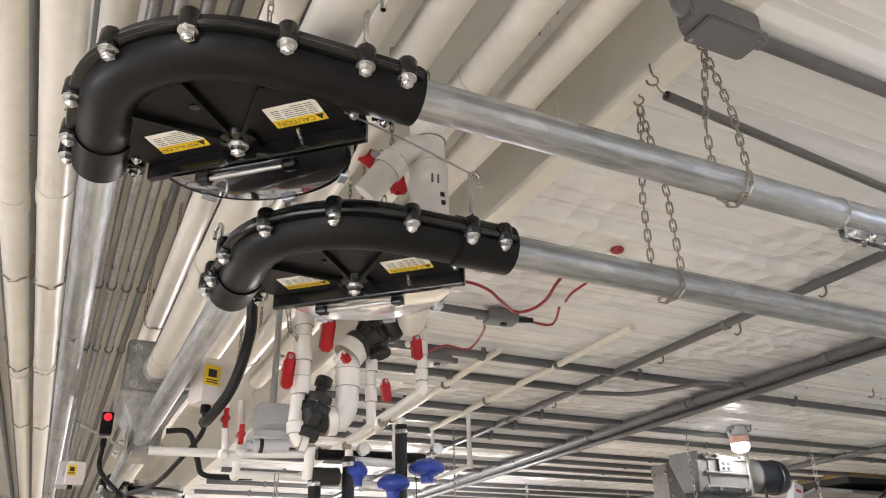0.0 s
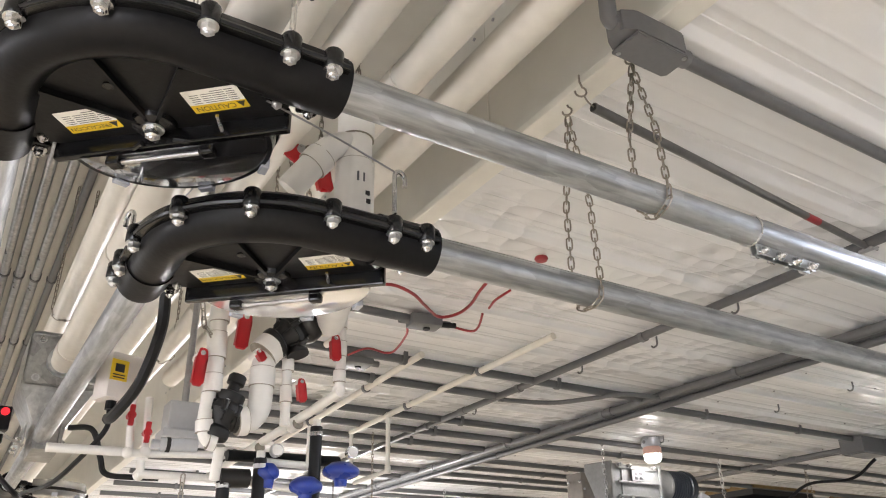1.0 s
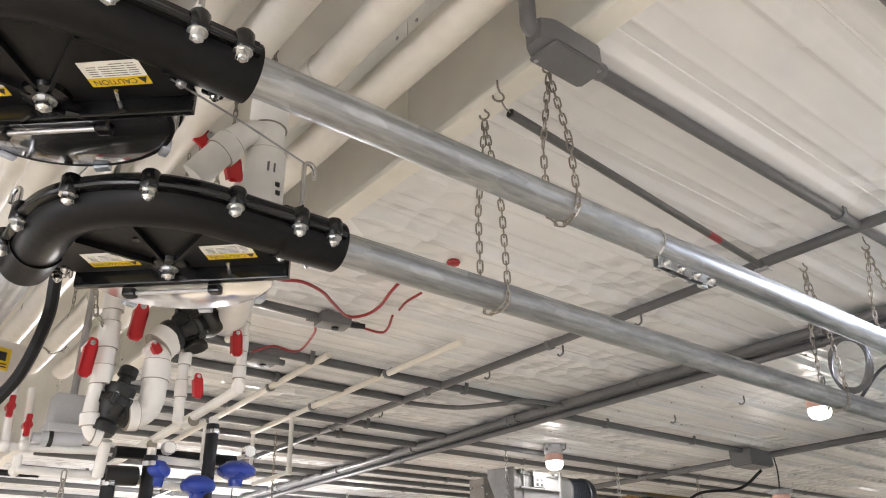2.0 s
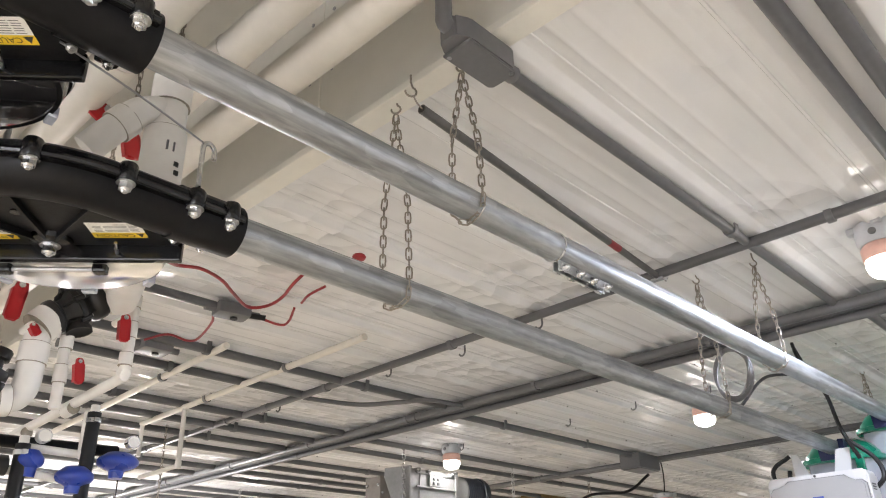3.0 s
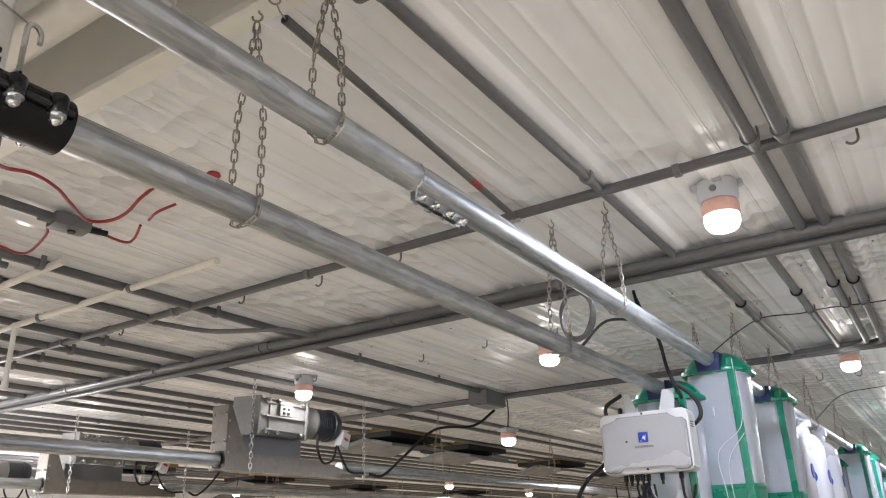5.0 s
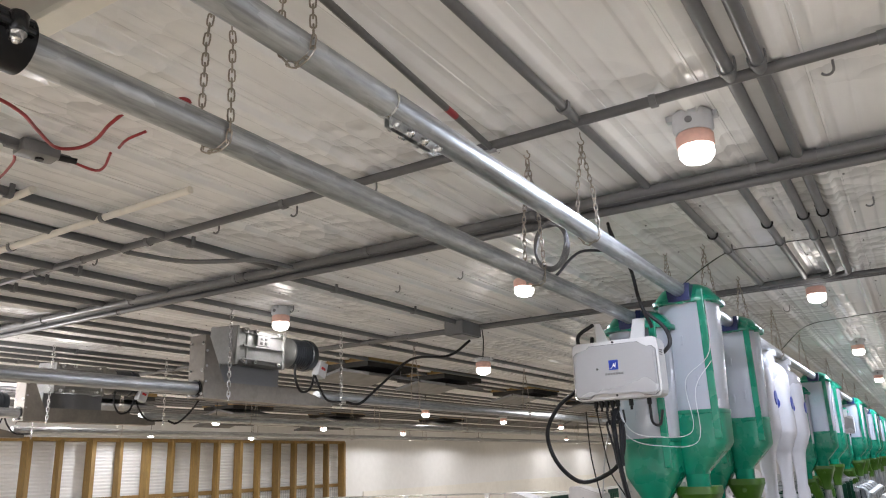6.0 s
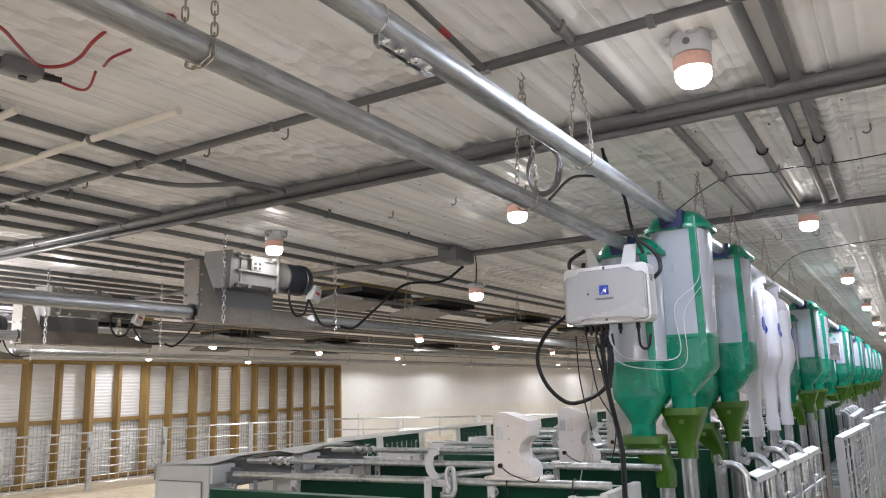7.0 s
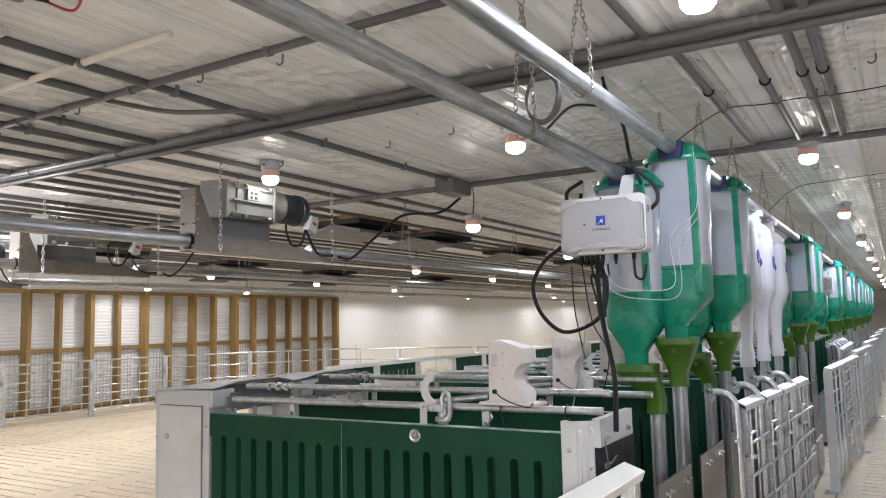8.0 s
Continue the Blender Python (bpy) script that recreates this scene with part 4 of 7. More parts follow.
def green_hopper(x, y, z, neck, spout, k=1.0):
    """A milky hopper that narrows downwards into a green cone, over an olive funnel and a steel drop pipe. neck, spout: sideways shift of the outlets; k: breadth."""
    root = thing("feed_hopper", pose(x, y, 0), "milky feed hopper with a green cone and an olive funnel", "feed hopper", "feed hoppers along the feed lines")
    top = z - 0.012
    g = top - 0.55
    bm = bmesh.new()
    square_stack(bm, [(0.136 * k, 0.136 * k, top - 0.03, 0, 0), (0.129 * k, 0.129 * k, top - 0.25, 0, 0), (0.1185 * k, 0.1185 * k, g + 0.01, 0, 0)])
    body = part("body", bm, MILKY, root, "translucent milky plastic body", smooth=True)
    for dx, dz in ((-0.02, 0.33), (0.03, 0.14), (-0.03, 0.12)):
        bm = bmesh.new()
        box(bm, (dx, -(0.1215 + 0.028 * dz) * k, g + dz), (0.012, 0.006, 0.045), bevel=0.003)
        part("moulded_tab", bm, MILKY, body)
    bm = bmesh.new()
    w = 0.1205 * k
    square_stack(bm, [(w, w, g + 0.012, 0, 0), (w, w, g - 0.004, 0, 0), (w - 0.003, w - 0.003, g - 0.006, 0, 0), (w - 0.004, w - 0.004, g - 0.135, 0, -0.004), (w * 0.93, w * 0.93, g - 0.155, neck * 0.15, -0.008), (0.054, 0.054, g - 0.262, neck, -0.03), (0.052, 0.052, g - 0.27, neck, -0.03)], power=4.4)
    cone = part("cone", bm, GREEN, root, "green plastic cone", smooth=True)
    bm = bmesh.new()
    square_stack(bm, [(0.052, 0.052, g - 0.27, neck, -0.03), (0.050, 0.050, g - 0.34, neck, -0.03)], power=3.0)
    part("neck", bm, GREEN_CLEAR, cone, "pale green neck", smooth=True)
    bm = bmesh.new()
    dome = ((0.02, 0.056), (0.075, 0.050), (0.112, 0.028), (0.138, -0.006), (0.142, -0.022), (0.157, -0.026), (0.159, -0.034), (0.157, -0.046), (0.136, -0.048))
    square_stack(bm, [(r * k, r * k, top + h, 0, 0) for r, h in dome])
    part("lid", bm, GREEN, root, "green domed lid", smooth=True)
    for sx, sy in ((1, -1), (-1, 1)):
        bm = bmesh.new()
        box(bm, (sx * 0.088 * k, sy * 0.131 * k, (top + g - 0.11) / 2), (0.034, 0.016, top - g + 0.13), Matrix.Rotation(-sy * math.atan2(0.018 * k, top - g), 4, "X"), bevel=0.005)
        part("corner_strap", bm, GREEN, root)
    for i in range(6):
        a = radians(30 + 60 * i)
        bm = bmesh.new()
        box(bm, (0.156 * k * math.cos(a), 0.156 * k * math.sin(a), top - 0.036), (0.016, 0.030, 0.034), Matrix.Rotation(a, 4, "Z"), bevel=0.004)
        part("lid_clip", bm, GREEN, root)
    bm = bmesh.new()
    cut = [(-0.050, -0.055), (0.050, -0.055), (0.056, 0.024), (0.034, 0.026)] + [(0.034 * math.cos(a), 0.034 * math.sin(a)) for a in [radians(-18 * i) for i in range(1, 10)]] + [(-0.034, 0.026), (-0.056, 0.024)]
    prism(bm, [(px, pz + z) for px, pz in cut], 0.090, 0.178, Matrix.Rotation(radians(90), 4, "X"))
    part("saddle", bm, NAVY, root, "navy blue pipe saddle")
    # olive funnel, drawn towards its spout
    ft = g - 0.335
    bm = bmesh.new()
    square_stack(bm, [(0.094, 0.088, ft + 0.012, neck, -0.03), (0.095, 0.089, ft - 0.02, neck, -0.03), (0.091, 0.085, ft - 0.024, neck, -0.03), (0.042, 0.042, ft - 0.150, spout, -0.03), (0.041, 0.041, ft - 0.215, spout, -0.03)], power=5)
    square_stack(bm, [(0.040, 0.040, ft + 0.001, neck, -0.03), (0.094, 0.088, ft + 0.012, neck, -0.03)], power=5)
    fun = part("funnel", bm, OLIVE, root, "olive green plastic funnel", smooth=True)
    bm = bmesh.new()
    box(bm, ((neck * 0.7 + spout * 0.3), -0.03 - 0.078, ft - 0.045), (0.022, 0.008, 0.030), Matrix.Rotation(radians(-15), 4, "X"), bevel=0.002)
    part("tab", bm, OLIVE, fun)
    bm = bmesh.new()
    rod(bm, (spout, -0.03, ft - 0.19), (spout, -0.03, 0.34), 0.034, 22)
    part("drop_pipe", bm, DROP_ZINC, root, "galvanised drop pipe", smooth=True)
    return root


hop_a = green_hopper(F2[0], 3.74, F2[1], 0.0, 0.085, 1.06)
hop_b = green_hopper(F1[0], 3.85, F1[1], -0.045, -0.045)
copy_thing(hop_a, pose(F2[0], 4.88, 0))
copy_thing(hop_b, pose(F1[0], 4.93, 0))
for y in (8.95, 10.05, 13.6, 14.7, 17.6, 18.7, 21.6, 22.7, 25.6, 26.7, 29.6, 30.7):
    copy_thing(hop_a, pose(F2[0], y - 0.05, 0))
    copy_thing(hop_b, pose(F1[0], y, 0))


def white_hopper(x, y):
    root = thing("white_hopper", pose(x, y, 0), "white plastic drop hopper with a blue disc above a steel pipe", "feed hopper", "white drop hoppers")
    bm = bmesh.new()
    square_stack(bm, [(0.03, 0.03, 2.258, 0, 0), (0.034, 0.036, 2.205, 0, 0), (0.060, 0.065, 2.19, 0, 0), (0.088, 0.095, 2.155, 0, 0), (0.100, 0.108, 2.10, 0, 0), (0.106, 0.115, 1.72, 0, 0), (0.104, 0.113, 1.705, 0, 0), (0.058, 0.060, 1.585, 0, 0), (0.052, 0.052, 1.56, 0, 0), (0.044, 0.044, 1.48, 0, 0), (0.036, 0.036, 1.33, 0, 0), (0.044, 0.044, 1.29, 0, 0), (0.044, 0.044, 1.20, 0, 0)], power=4.2)
    part("body", bm, WHITE_MILKY, root, smooth=True)
    for s, ax in ((1, "x"), (-1, "y")):
        bm = bmesh.new()
        if ax == "x":
            rod(bm, (0.100, 0, 1.91), (0.109, 0, 1.91), 0.045, 24)
        else:
            rod(bm, (0, -0.110, 1.91), (0, -0.119, 1.91), 0.045, 24)
        part("disc", bm, BLUE, root, "blue round sticker")
    bm = bmesh.new()
    rod(bm, (0, 0, 1.22), (0, 0, 0.34), 0.031, 20)
    part("drop_pipe", bm, DROP_ZINC, root, "galvanised drop pipe", smooth=True)
    bm = bmesh.new()
    box(bm, (0, 0, 2.275), (0.10, 0.05, 0.05), bevel=0.006)
    part("saddle", bm, LIGHT_BOX, root)
    return root


wh = white_hopper(F1[0], 5.42)
for y in (6.12, 6.85):
    copy_thing(wh, pose(F1[0], y, 0))

# ---- controller on brackets at the pipe end ----
PALE_CASE = mat("pale_controller_case", (0.58, 0.575, 0.575), 0.36, 0.0, 0.05, 60, 6, bump=0.04)
LID_GREY = mat("satin_grey_lid", (0.44, 0.44, 0.45), 0.28, 0.3, 0.02, 60, 0.8, bump=0.04)


def controller(m, label):
    root = thing("controller", m, label, "control box", "wall controllers on the feed line")
    w, h, d = 0.39, 0.255, 0.11
    bm = bmesh.new()
    out = [(-w / 2, -h / 2 + 0.02), (-w / 2 + 0.015, -h / 2), (w / 2 - 0.015, -h / 2), (w / 2, -h / 2 + 0.02), (w / 2, h / 2 - 0.02), (w / 2 - 0.015, h / 2), (-w / 2 + 0.015, h / 2), (-w / 2, h / 2 - 0.02)]
    prism(bm, out, 0, d)
    bmesh.ops.bevel(bm, geom=list(bm.edges), offset=0.006, segments=2, affect="EDGES")
    part("case", bm, PALE_CASE, root)
    bm = bmesh.new()
    lid = [(-0.17, -0.105), (-0.155, -0.118), (-0.11, -0.118), (-0.085, -0.096), (0.085, -0.096), (0.11, -0.118), (0.155, -0.118), (0.17, -0.105),
           (0.17, 0.070), (0.155, 0.085), (0.125, 0.085), (0.10, 0.108), (-0.10, 0.108), (-0.125, 0.085), (-0.155, 0.085), (-0.17, 0.070)]
    prism(bm, [(x * 1.09, y) for x, y in lid], d, d + 0.014)
    bmesh.ops.bevel(bm, geom=[e for e in bm.edges if all(v.co.z > d + 0.01 for v in e.verts)], offset=0.007, segments=2, affect="EDGES")
    # dark plate behind the lid paints the shade of its groove
    lid_gap = bmesh.new()
    prism(lid_gap, [(x * 1.105, y * 1.025) for x, y in lid], d - 0.002, d + 0.004)
    part("lid_gap", lid_gap, GREY_BOX, root, "dark plate painting the shaded groove round the lid")
    lid_ob = part("lid", bm, LID_GREY, root, "raised satin grey lid")
    bm = bmesh.new()
    box(bm, (0.0, 0.018, d + 0.0145), (0.042, 0.042, 0.002), bevel=0.0)
    badge = part("badge", bm, BLUE, lid_ob, "blue square badge")
    bm = bmesh.new()
    prism(bm, [(-0.016, 0.002), (-0.010, 0.002), (0.002, 0.026), (0.006, 0.016), (0.012, 0.030), (0.008, 0.004), (0.0, 0.014)], d + 0.0155, d + 0.0165)
    part("badge_shape", bm, PAPER, badge)
    bm = bmesh.new()
    for i in range(7):
        box(bm, (-0.036 + 0.012 * i, -0.020, d + 0.0145), (0.009, 0.009, 0.0015))
    part("brand_mark", bm, GREY_BOX, lid_ob, "row of dark blocks")
    for x, y in ((0.0, 0.118), (-0.175, -0.112), (0.175, -0.112), (0.0, -0.112), (-0.075, 0.005)):
        bm = bmesh.new()
        rod(bm, (x, y, d - 0.002), (x, y, d + (0.016 if x == -0.075 else 0.004)), 0.005, 10)
        part("screw", bm, INK, root)
    bm = bmesh.new()
    for i in range(3):
        box(bm, (w / 2 + 0.0005, 0.07 - 0.010 * i, d * 0.6), (0.002, 0.004, 0.04))
    part("side_print", bm, INK, root)
    for x in (-0.075, 0.075):
        bm = bmesh.new()
        prism(bm, [(x - 0.035, h / 2 - 0.02), (x + 0.035, h / 2 - 0.02), (x + 0.03 * (1 if x > 0 else -1) + 0.02, h / 2 + 0.10), (x - 0.02 + 0.015 * (1 if x > 0 else -1), h / 2 + 0.10)], 0.004, 0.010)
        part("bracket", bm, SHEET, root, "galvanised mounting bracket")
    for i, x in enumerate((-0.12, -0.095, -0.07, -0.045, -0.02, 0.04, 0.12)):
        bm = bmesh.new()
        rod(bm, (x, -h / 2 + 0.002, d * 0.5), (x, -h / 2 - 0.028, d * 0.5), 0.010, 8)
        rod(bm, (x, -h / 2 - 0.026, d * 0.5), (x, -h / 2 - 0.045, d * 0.5), 0.006, 8)
        part("cable_gland", bm, BLACK, root, "black cable gland")
    return root


CX, CY, CZ = -1.107, 3.47, 1.943
controller(pose(CX, CY, CZ, 90, 0, 0), "pale grey plastic control box on brackets at the feed pipe")
controller(pose(-1.05, 13.2, 1.95, 90, 0, 0), "pale grey control box on the feed line")
cy = CY - 0.055
low = CZ - 0.17
wire("power_cable", [(-1.15, cy, low), (-1.106, 3.39, 1.69), (-1.126, 3.38, 1.56), (-1.21, 3.37, 1.495), (-1.32, 3.37, 1.48), (-1.421, 3.38, 1.566), (-1.46, 3.39, 1.69), (-1.41, 3.41, 1.80), (-1.33, 3.43, 1.865), (-1.28, 3.50, 1.94), (-1.26, 3.53, 2.12)], 0.0095, RUBBER, "thick black cable looping below the control box")
wire("power_cable", [(CX - 0.03, cy, low), (-1.128, 3.34, 1.72), (-1.075, 3.22, 1.54), (-0.998, 3.10, 1.34), (-0.972, 3.04, 1.25), (-0.952, 2.97, 1.11)], 0.0105, RUBBER, "thick black cable hanging to the stall head")
for x0, end in ((-0.075, 0.02), (-0.055, -0.012), (-0.02, 0.032), (0.0, -0.03)):
    wire("control_cable", [(CX + x0, cy, low), (CX + x0 * 0.8, cy - 0.005, low - 0.06), (-1.128 + end, 3.345, 1.72), (-1.095 + end * 0.6, 3.27, 1.61), (-1.075 + end * 0.4, 3.225, 1.54)], 0.0048, RUBBER, "black cable bundled below the control box")
wire("control_cable", [(CX + 0.12, cy, low), (CX + 0.125, cy, low - 0.06), (CX + 0.15, cy + 0.02, low - 0.07), (CX + 0.165, cy + 0.03, low - 0.01)], 0.006, RUBBER, "short black cable loop")
wire("control_cable", [(CX + 0.17, cy + 0.05, CZ + 0.05), (CX + 0.225, cy + 0.04, CZ + 0.10), (CX + 0.20, cy + 0.06, CZ + 0.18), (CX + 0.12, cy + 0.05, CZ + 0.26)], 0.009, RUBBER, "black cable behind the control box")
wire("control_cable", [(CX - 0.17, cy + 0.06, CZ + 0.05), (CX - 0.20, cy + 0.05, CZ + 0.17), (CX - 0.13, cy + 0.08, CZ + 0.23)], 0.009, RUBBER, "black cable behind the control box")
for k, (x0, pts) in enumerate(((-0.12, [(0.03, 0, -0.25), (0.10, 0, -0.40), (0.06, 0, -0.60)]), (-0.17, [(0.0, 0, -0.20), (0.04, 0, -0.42)]), (-0.045, [(-0.06, 0, -0.18), (-0.10, 0, -0.42), (-0.16, 0, -0.66)]))):
    wire("thin_wire", [(CX + x0, cy, low)] + [(CX + x0 + p[0], cy + 0.02, low + p[2]) for p in pts], 0.003, RUBBER if k < 2 else LIGHT_BOX, "thin wire hanging from the control box")
wire("white_wire", [(CX - 0.02, cy, low), (CX + 0.03, cy - 0.01, low - 0.09), (CX + 0.12, cy, low - 0.12), (CX + 0.25, cy + 0.15, low - 0.10), (F1[0] - 0.02, 3.70, 1.90), (F1[0] + 0.10, 3.70, 2.02), (F1[0] + 0.112, 3.70, 2.26)], 0.0018, LIGHT_BOX, "thin white wire strapped to the hopper")
wire("white_wire", [(CX - 0.04, cy, low), (CX + 0.02, cy - 0.01, low - 0.12), (CX + 0.15, cy, low - 0.16), (CX + 0.27, cy + 0.16, low - 0.14), (F1[0] + 0.02, 3.70, 1.86), (F1[0] + 0.105, 3.70, 1.98)], 0.0018, LIGHT_BOX, "thin white wire strapped to the hopper")
wire("ceiling_cable", [(-1.16, 3.62, 2.69), (-1.12, 3.55, 2.58), (-1.02, 3.45, 2.40), (-0.98, 3.40, 2.24), (-0.95, 3.45, 2.12)], 0.008, RUBBER, "black cable dropping from the ceiling to the control box")
wire("ceiling_cable", [(-1.16, 3.62, 2.69), (-1.10, 3.5, 2.52), (-1.12, 3.1, 2.42), (-1.10, 2.75, 2.24)], 0.006, RUBBER, "black cable slung to the feed pipe")
coil = thing("wire_coil", pose(F2[0] + 0.03, 2.62, 2.325, 0, 0, 75), "coil of steel wire hung beside the feed pipe", "wire coil")
for k in range(4):
    bm = bmesh.new()
    rr = 0.070 + 0.0045 * k
    sweep(bm, [(0.004 * math.sin(3 * a + k) + 0.002 * k, rr * math.cos(a) * 0.95, rr * math.sin(a) * 1.15) for a in [i * math.tau / 30 for i in range(30)]], 0.0035, 6, closed=True)
    part("turn", bm, GREY_BOX, coil, smooth=True)

# ---- stalls ----
SX0, SX1, SY, PITCH = -3.0, -1.12, 2.85, 0.655


def slotted_panel(name, parent):
    """A green board with a row of upright slots, rounded at the top."""
    bm = bmesh.new()
    L = SX1 - SX0
    w, top, bot, H = 0.036, 1.005, 0.26, 1.11
    xs = [-2.982] + [-2.880 + 0.0995 * i for i in range(8)] + [-2.107 + 0.0989 * i for i in range(10)]
    t = 0.018
    face = Matrix.Rotation(radians(90), 4, "X")
    edges = [SX0 - 0.012] + [e for x in xs for e in (x - w / 2, x + w / 2)] + [SX1]
    prism(bm, [(edges[0], 0.10), (SX1, 0.10)] + [(e, bot) for e in edges[::-1]], -0.030, t, face)
    spring = top - w / 2
    for a, b in zip(edges[::2], edges[1::2]):
        prism(bm, [(a, bot), (b, bot), (b, spring), (b, H), (a, H), (a, spring)], -0.030, t, face)
    for x in xs:
        pts = [(x + w / 2 * math.cos(a), spring + w / 2 * math.sin(a)) for a in [math.pi * i / 8 for i in range(9)]]
        prism(bm, [(x + w / 2, H)] + [(x - w / 2, H)] + pts[::-1], -0.030, t, face)
    bmesh.ops.remove_doubles(bm, verts=bm.verts, dist=0.0005)
    return part(name, bm, GREEN_PANEL, parent, "dark green slotted plastic board")


def build_stall(hooded, lead):
    root = thing("stall", pose(0, SY, 0), "galvanised sow stall with a dark green slotted side", "stall", "stalls in a row")
    slotted_panel("side_board", root)
    # pale strip: scuffs plus the bright bevel highlight put into the colour
    bm = bmesh.new()
    box(bm, ((SX0 + SX1) / 2, 0.004, 1.111), (SX1 - SX0, 0.040, 0.005), bevel=0.002)
    part("top_edge", bm, WORN_LIT_EDGE, root, "scuffed pale green board edge with its highlight painted in")
    # seam strip and round latch plate on the board
    bm = bmesh.new()
    box(bm, (-2.152, -0.0185, 0.6), (0.0016, 0.002, 1.0))
    part("seam", bm, WORN_LIT_EDGE, root, "pale seam line")
    bm = bmesh.new()
    lathe(bm, [(0.0, 0.0), (0.027, 0.0), (0.027, 0.004), (0.024, 0.006), (0.019, 0.004), (0.015, 0.0035), (0.0, 0.0035)], 24)
    bmesh.ops.transform(bm, matrix=Matrix.Translation((-1.765, -0.018, 1.068)) @ Matrix.Rotation(radians(90), 4, "X"), verts=bm.verts)
    washer = part("screw_plate", bm, BOLT, root, "round dished zinc washer", smooth=True)
    bm = bmesh.new()
    hexnut(bm, (-1.765, -0.0215, 1.068), (0, -1, 0), 0.012, 0.009)
    part("bolt", bm, STEEL, washer, smooth=True)
    # rear post with door and sloped hood
    bm = bmesh.new()
    box(bm, (-3.1735, 0.05, 0.611 if hooded else 0.57), (0.393, 0.15, 1.222 if hooded else 1.14), bevel=0.004)
    rear = part("rear_post", bm, SHEET, root, "zinc sheet rear post")
    # larger dark plate behind the cover paints its shadow line
    bm = bmesh.new()
    box(bm, (-3.177, -0.0262, 0.5725), (0.312, 0.006, 1.145))
    part("shadow_gap", bm, GREY_BOX, rear, "dark plate painting the shaded gap round the cover plate")
    bm = bmesh.new()
    box(bm, (-3.178, -0.029, 0.57), (0.304, 0.008, 1.14), bevel=0.002)
    part("cover_plate", bm, SHEET, rear)
    for x, z, r in ((-3.275, 0.985, 0.015), (-2.998, 1.045, 0.008), (-3.362, 0.975, 0.006)):
        bm = bmesh.new()
        rod(bm, (x, -0.023, z), (x, -0.036 if x == -3.275 else -0.029, z), r, 16)
        part("knob", bm, STEEL, rear)
    if hooded:
        bm = bmesh.new()
        box(bm, (-2.9655, 0.050, 1.178), (0.022, 0.146, 0.086), bevel=0.003)
        part("head_plate", bm, SHEET, rear, "zinc sheet ear of the rear post")
        # hipped sheet: low at both ends of the bay, flat over its middle
        bm = bmesh.new()
        low = [(-3.376, 1.15), (-3.373, 1.205), (-3.335, 1.219), (-3.13, 1.225), (-2.953, 1.230)]
        high = [(-3.376, 1.15), (-3.373, 1.206), (-3.335, 1.220), (-3.13, 1.252), (-2.953, 1.254)]
        for lift in (0.0, -0.006):
            rows = []
            for y, up in ((-0.028, 0.0), (0.15, 1.0), (0.44, 1.0), (0.56, 0.0), (0.625, 0.0)):
                rows.append([bm.verts.new((a[0], y, a[1] + (b[1] - a[1]) * up + lift)) for a, b in zip(low, high)])
            for r0, r1 in zip(rows, rows[1:]):
                for i in range(4):
                    bm.faces.new((r0[i], r0[i + 1], r1[i + 1], r1[i]) if lift == 0.0 else (r0[i], r1[i], r1[i + 1], r0[i + 1]))
        part("hood", bm, SHEET, root, "hipped zinc sheet hood")
        # added dark panel that paints the shadow inside the hood
        bm = bmesh.new()
        box(bm, (-3.02, 0.37, 1.165), (0.008, 0.48, 0.13), bevel=0.002)
        part("hood_shade", bm, GREY_BOX, root, "dark plate painting the shadow under the hood")
        bm = bmesh.new()
        box(bm, (-2.93, 0.10, 1.165), (0.10, 0.012, 0.075), bevel=0.002)
        box(bm, (-2.885, 0.05, 1.165), (0.012, 0.10, 0.055), bevel=0.002)
        part("rail_socket", bm, GREY_BOX, root, "dark rail socket under the hood")
        # cast couplings where the upper rail meets the hood
        for x in (-2.70, -2.64, -2.585):
            bm = bmesh.new()
            box(bm, (x, 0.12, 1.238), (0.030, 0.04, 0.042), bevel=0.010)
            hexnut(bm, (x, 0.099, 1.241), (0, -1, 0), 0.010, 0.008)
            part("rail_coupling", bm, BOLT, root, "cast zinc coupling", smooth=True)
    # top rails
    for y, z, r in ((0.03, 1.178, 0.0150), (0.12, 1.236, 0.0135)) if hooded else ((0.03, 1.180, 0.012),):
        bm = bmesh.new()
        rod(bm, (-2.86 if y < 0.2 else -3.02, y, z), (-0.97, y, z + 0.014), r, 12)
        part("top_rail", bm, ZINC, root, smooth=True)
    for x in (-2.50, -1.47):
        bm = bmesh.new()
        box(bm, (x, 0.052, 1.155), (0.032, 0.006, 0.095), bevel=0.002)
        bracket = part("rail_bracket", bm, ZINC, root)
        bm = bmesh.new()
        hexnut(bm, (x, 0.049, 1.125), (0, -1, 0), 0.008, 0.006)
        part("bolt", bm, BOLT, bracket, smooth=True)
    # front post, trough headboard and plates
    if lead:
        bm = bmesh.new()
        prism(bm, [(-1.115, -0.026), (-1.056, -0.026), (-1.051, -0.018), (-1.044, -0.018), (-1.040, -0.012), (-1.026, 0.002), (-1.024, 0.008), (-1.008, 0.022), (-1.006, 0.034), (-1.050, 0.0), (-1.058, -0.014), (-1.103, -0.014), (-1.103, 0.02), (-1.115, 0.02)], 0.0, 1.157)
        front = part("front_post", bm, SHEET, root, "folded zinc front post")
        for x, y, z in ((-1.085, -0.025, 1.052), (-1.045, -0.017, 1.12), (-1.015, 0.012, 1.125), (-1.015, 0.012, 0.98), (-1.085, -0.025, 0.75)):
            bm = bmesh.new()
            hexnut(bm, (x, y, z), (0, -1, 0), 0.008, 0.006)
            part("bolt", bm, BOLT, front, smooth=True)
    bm = bmesh.new()
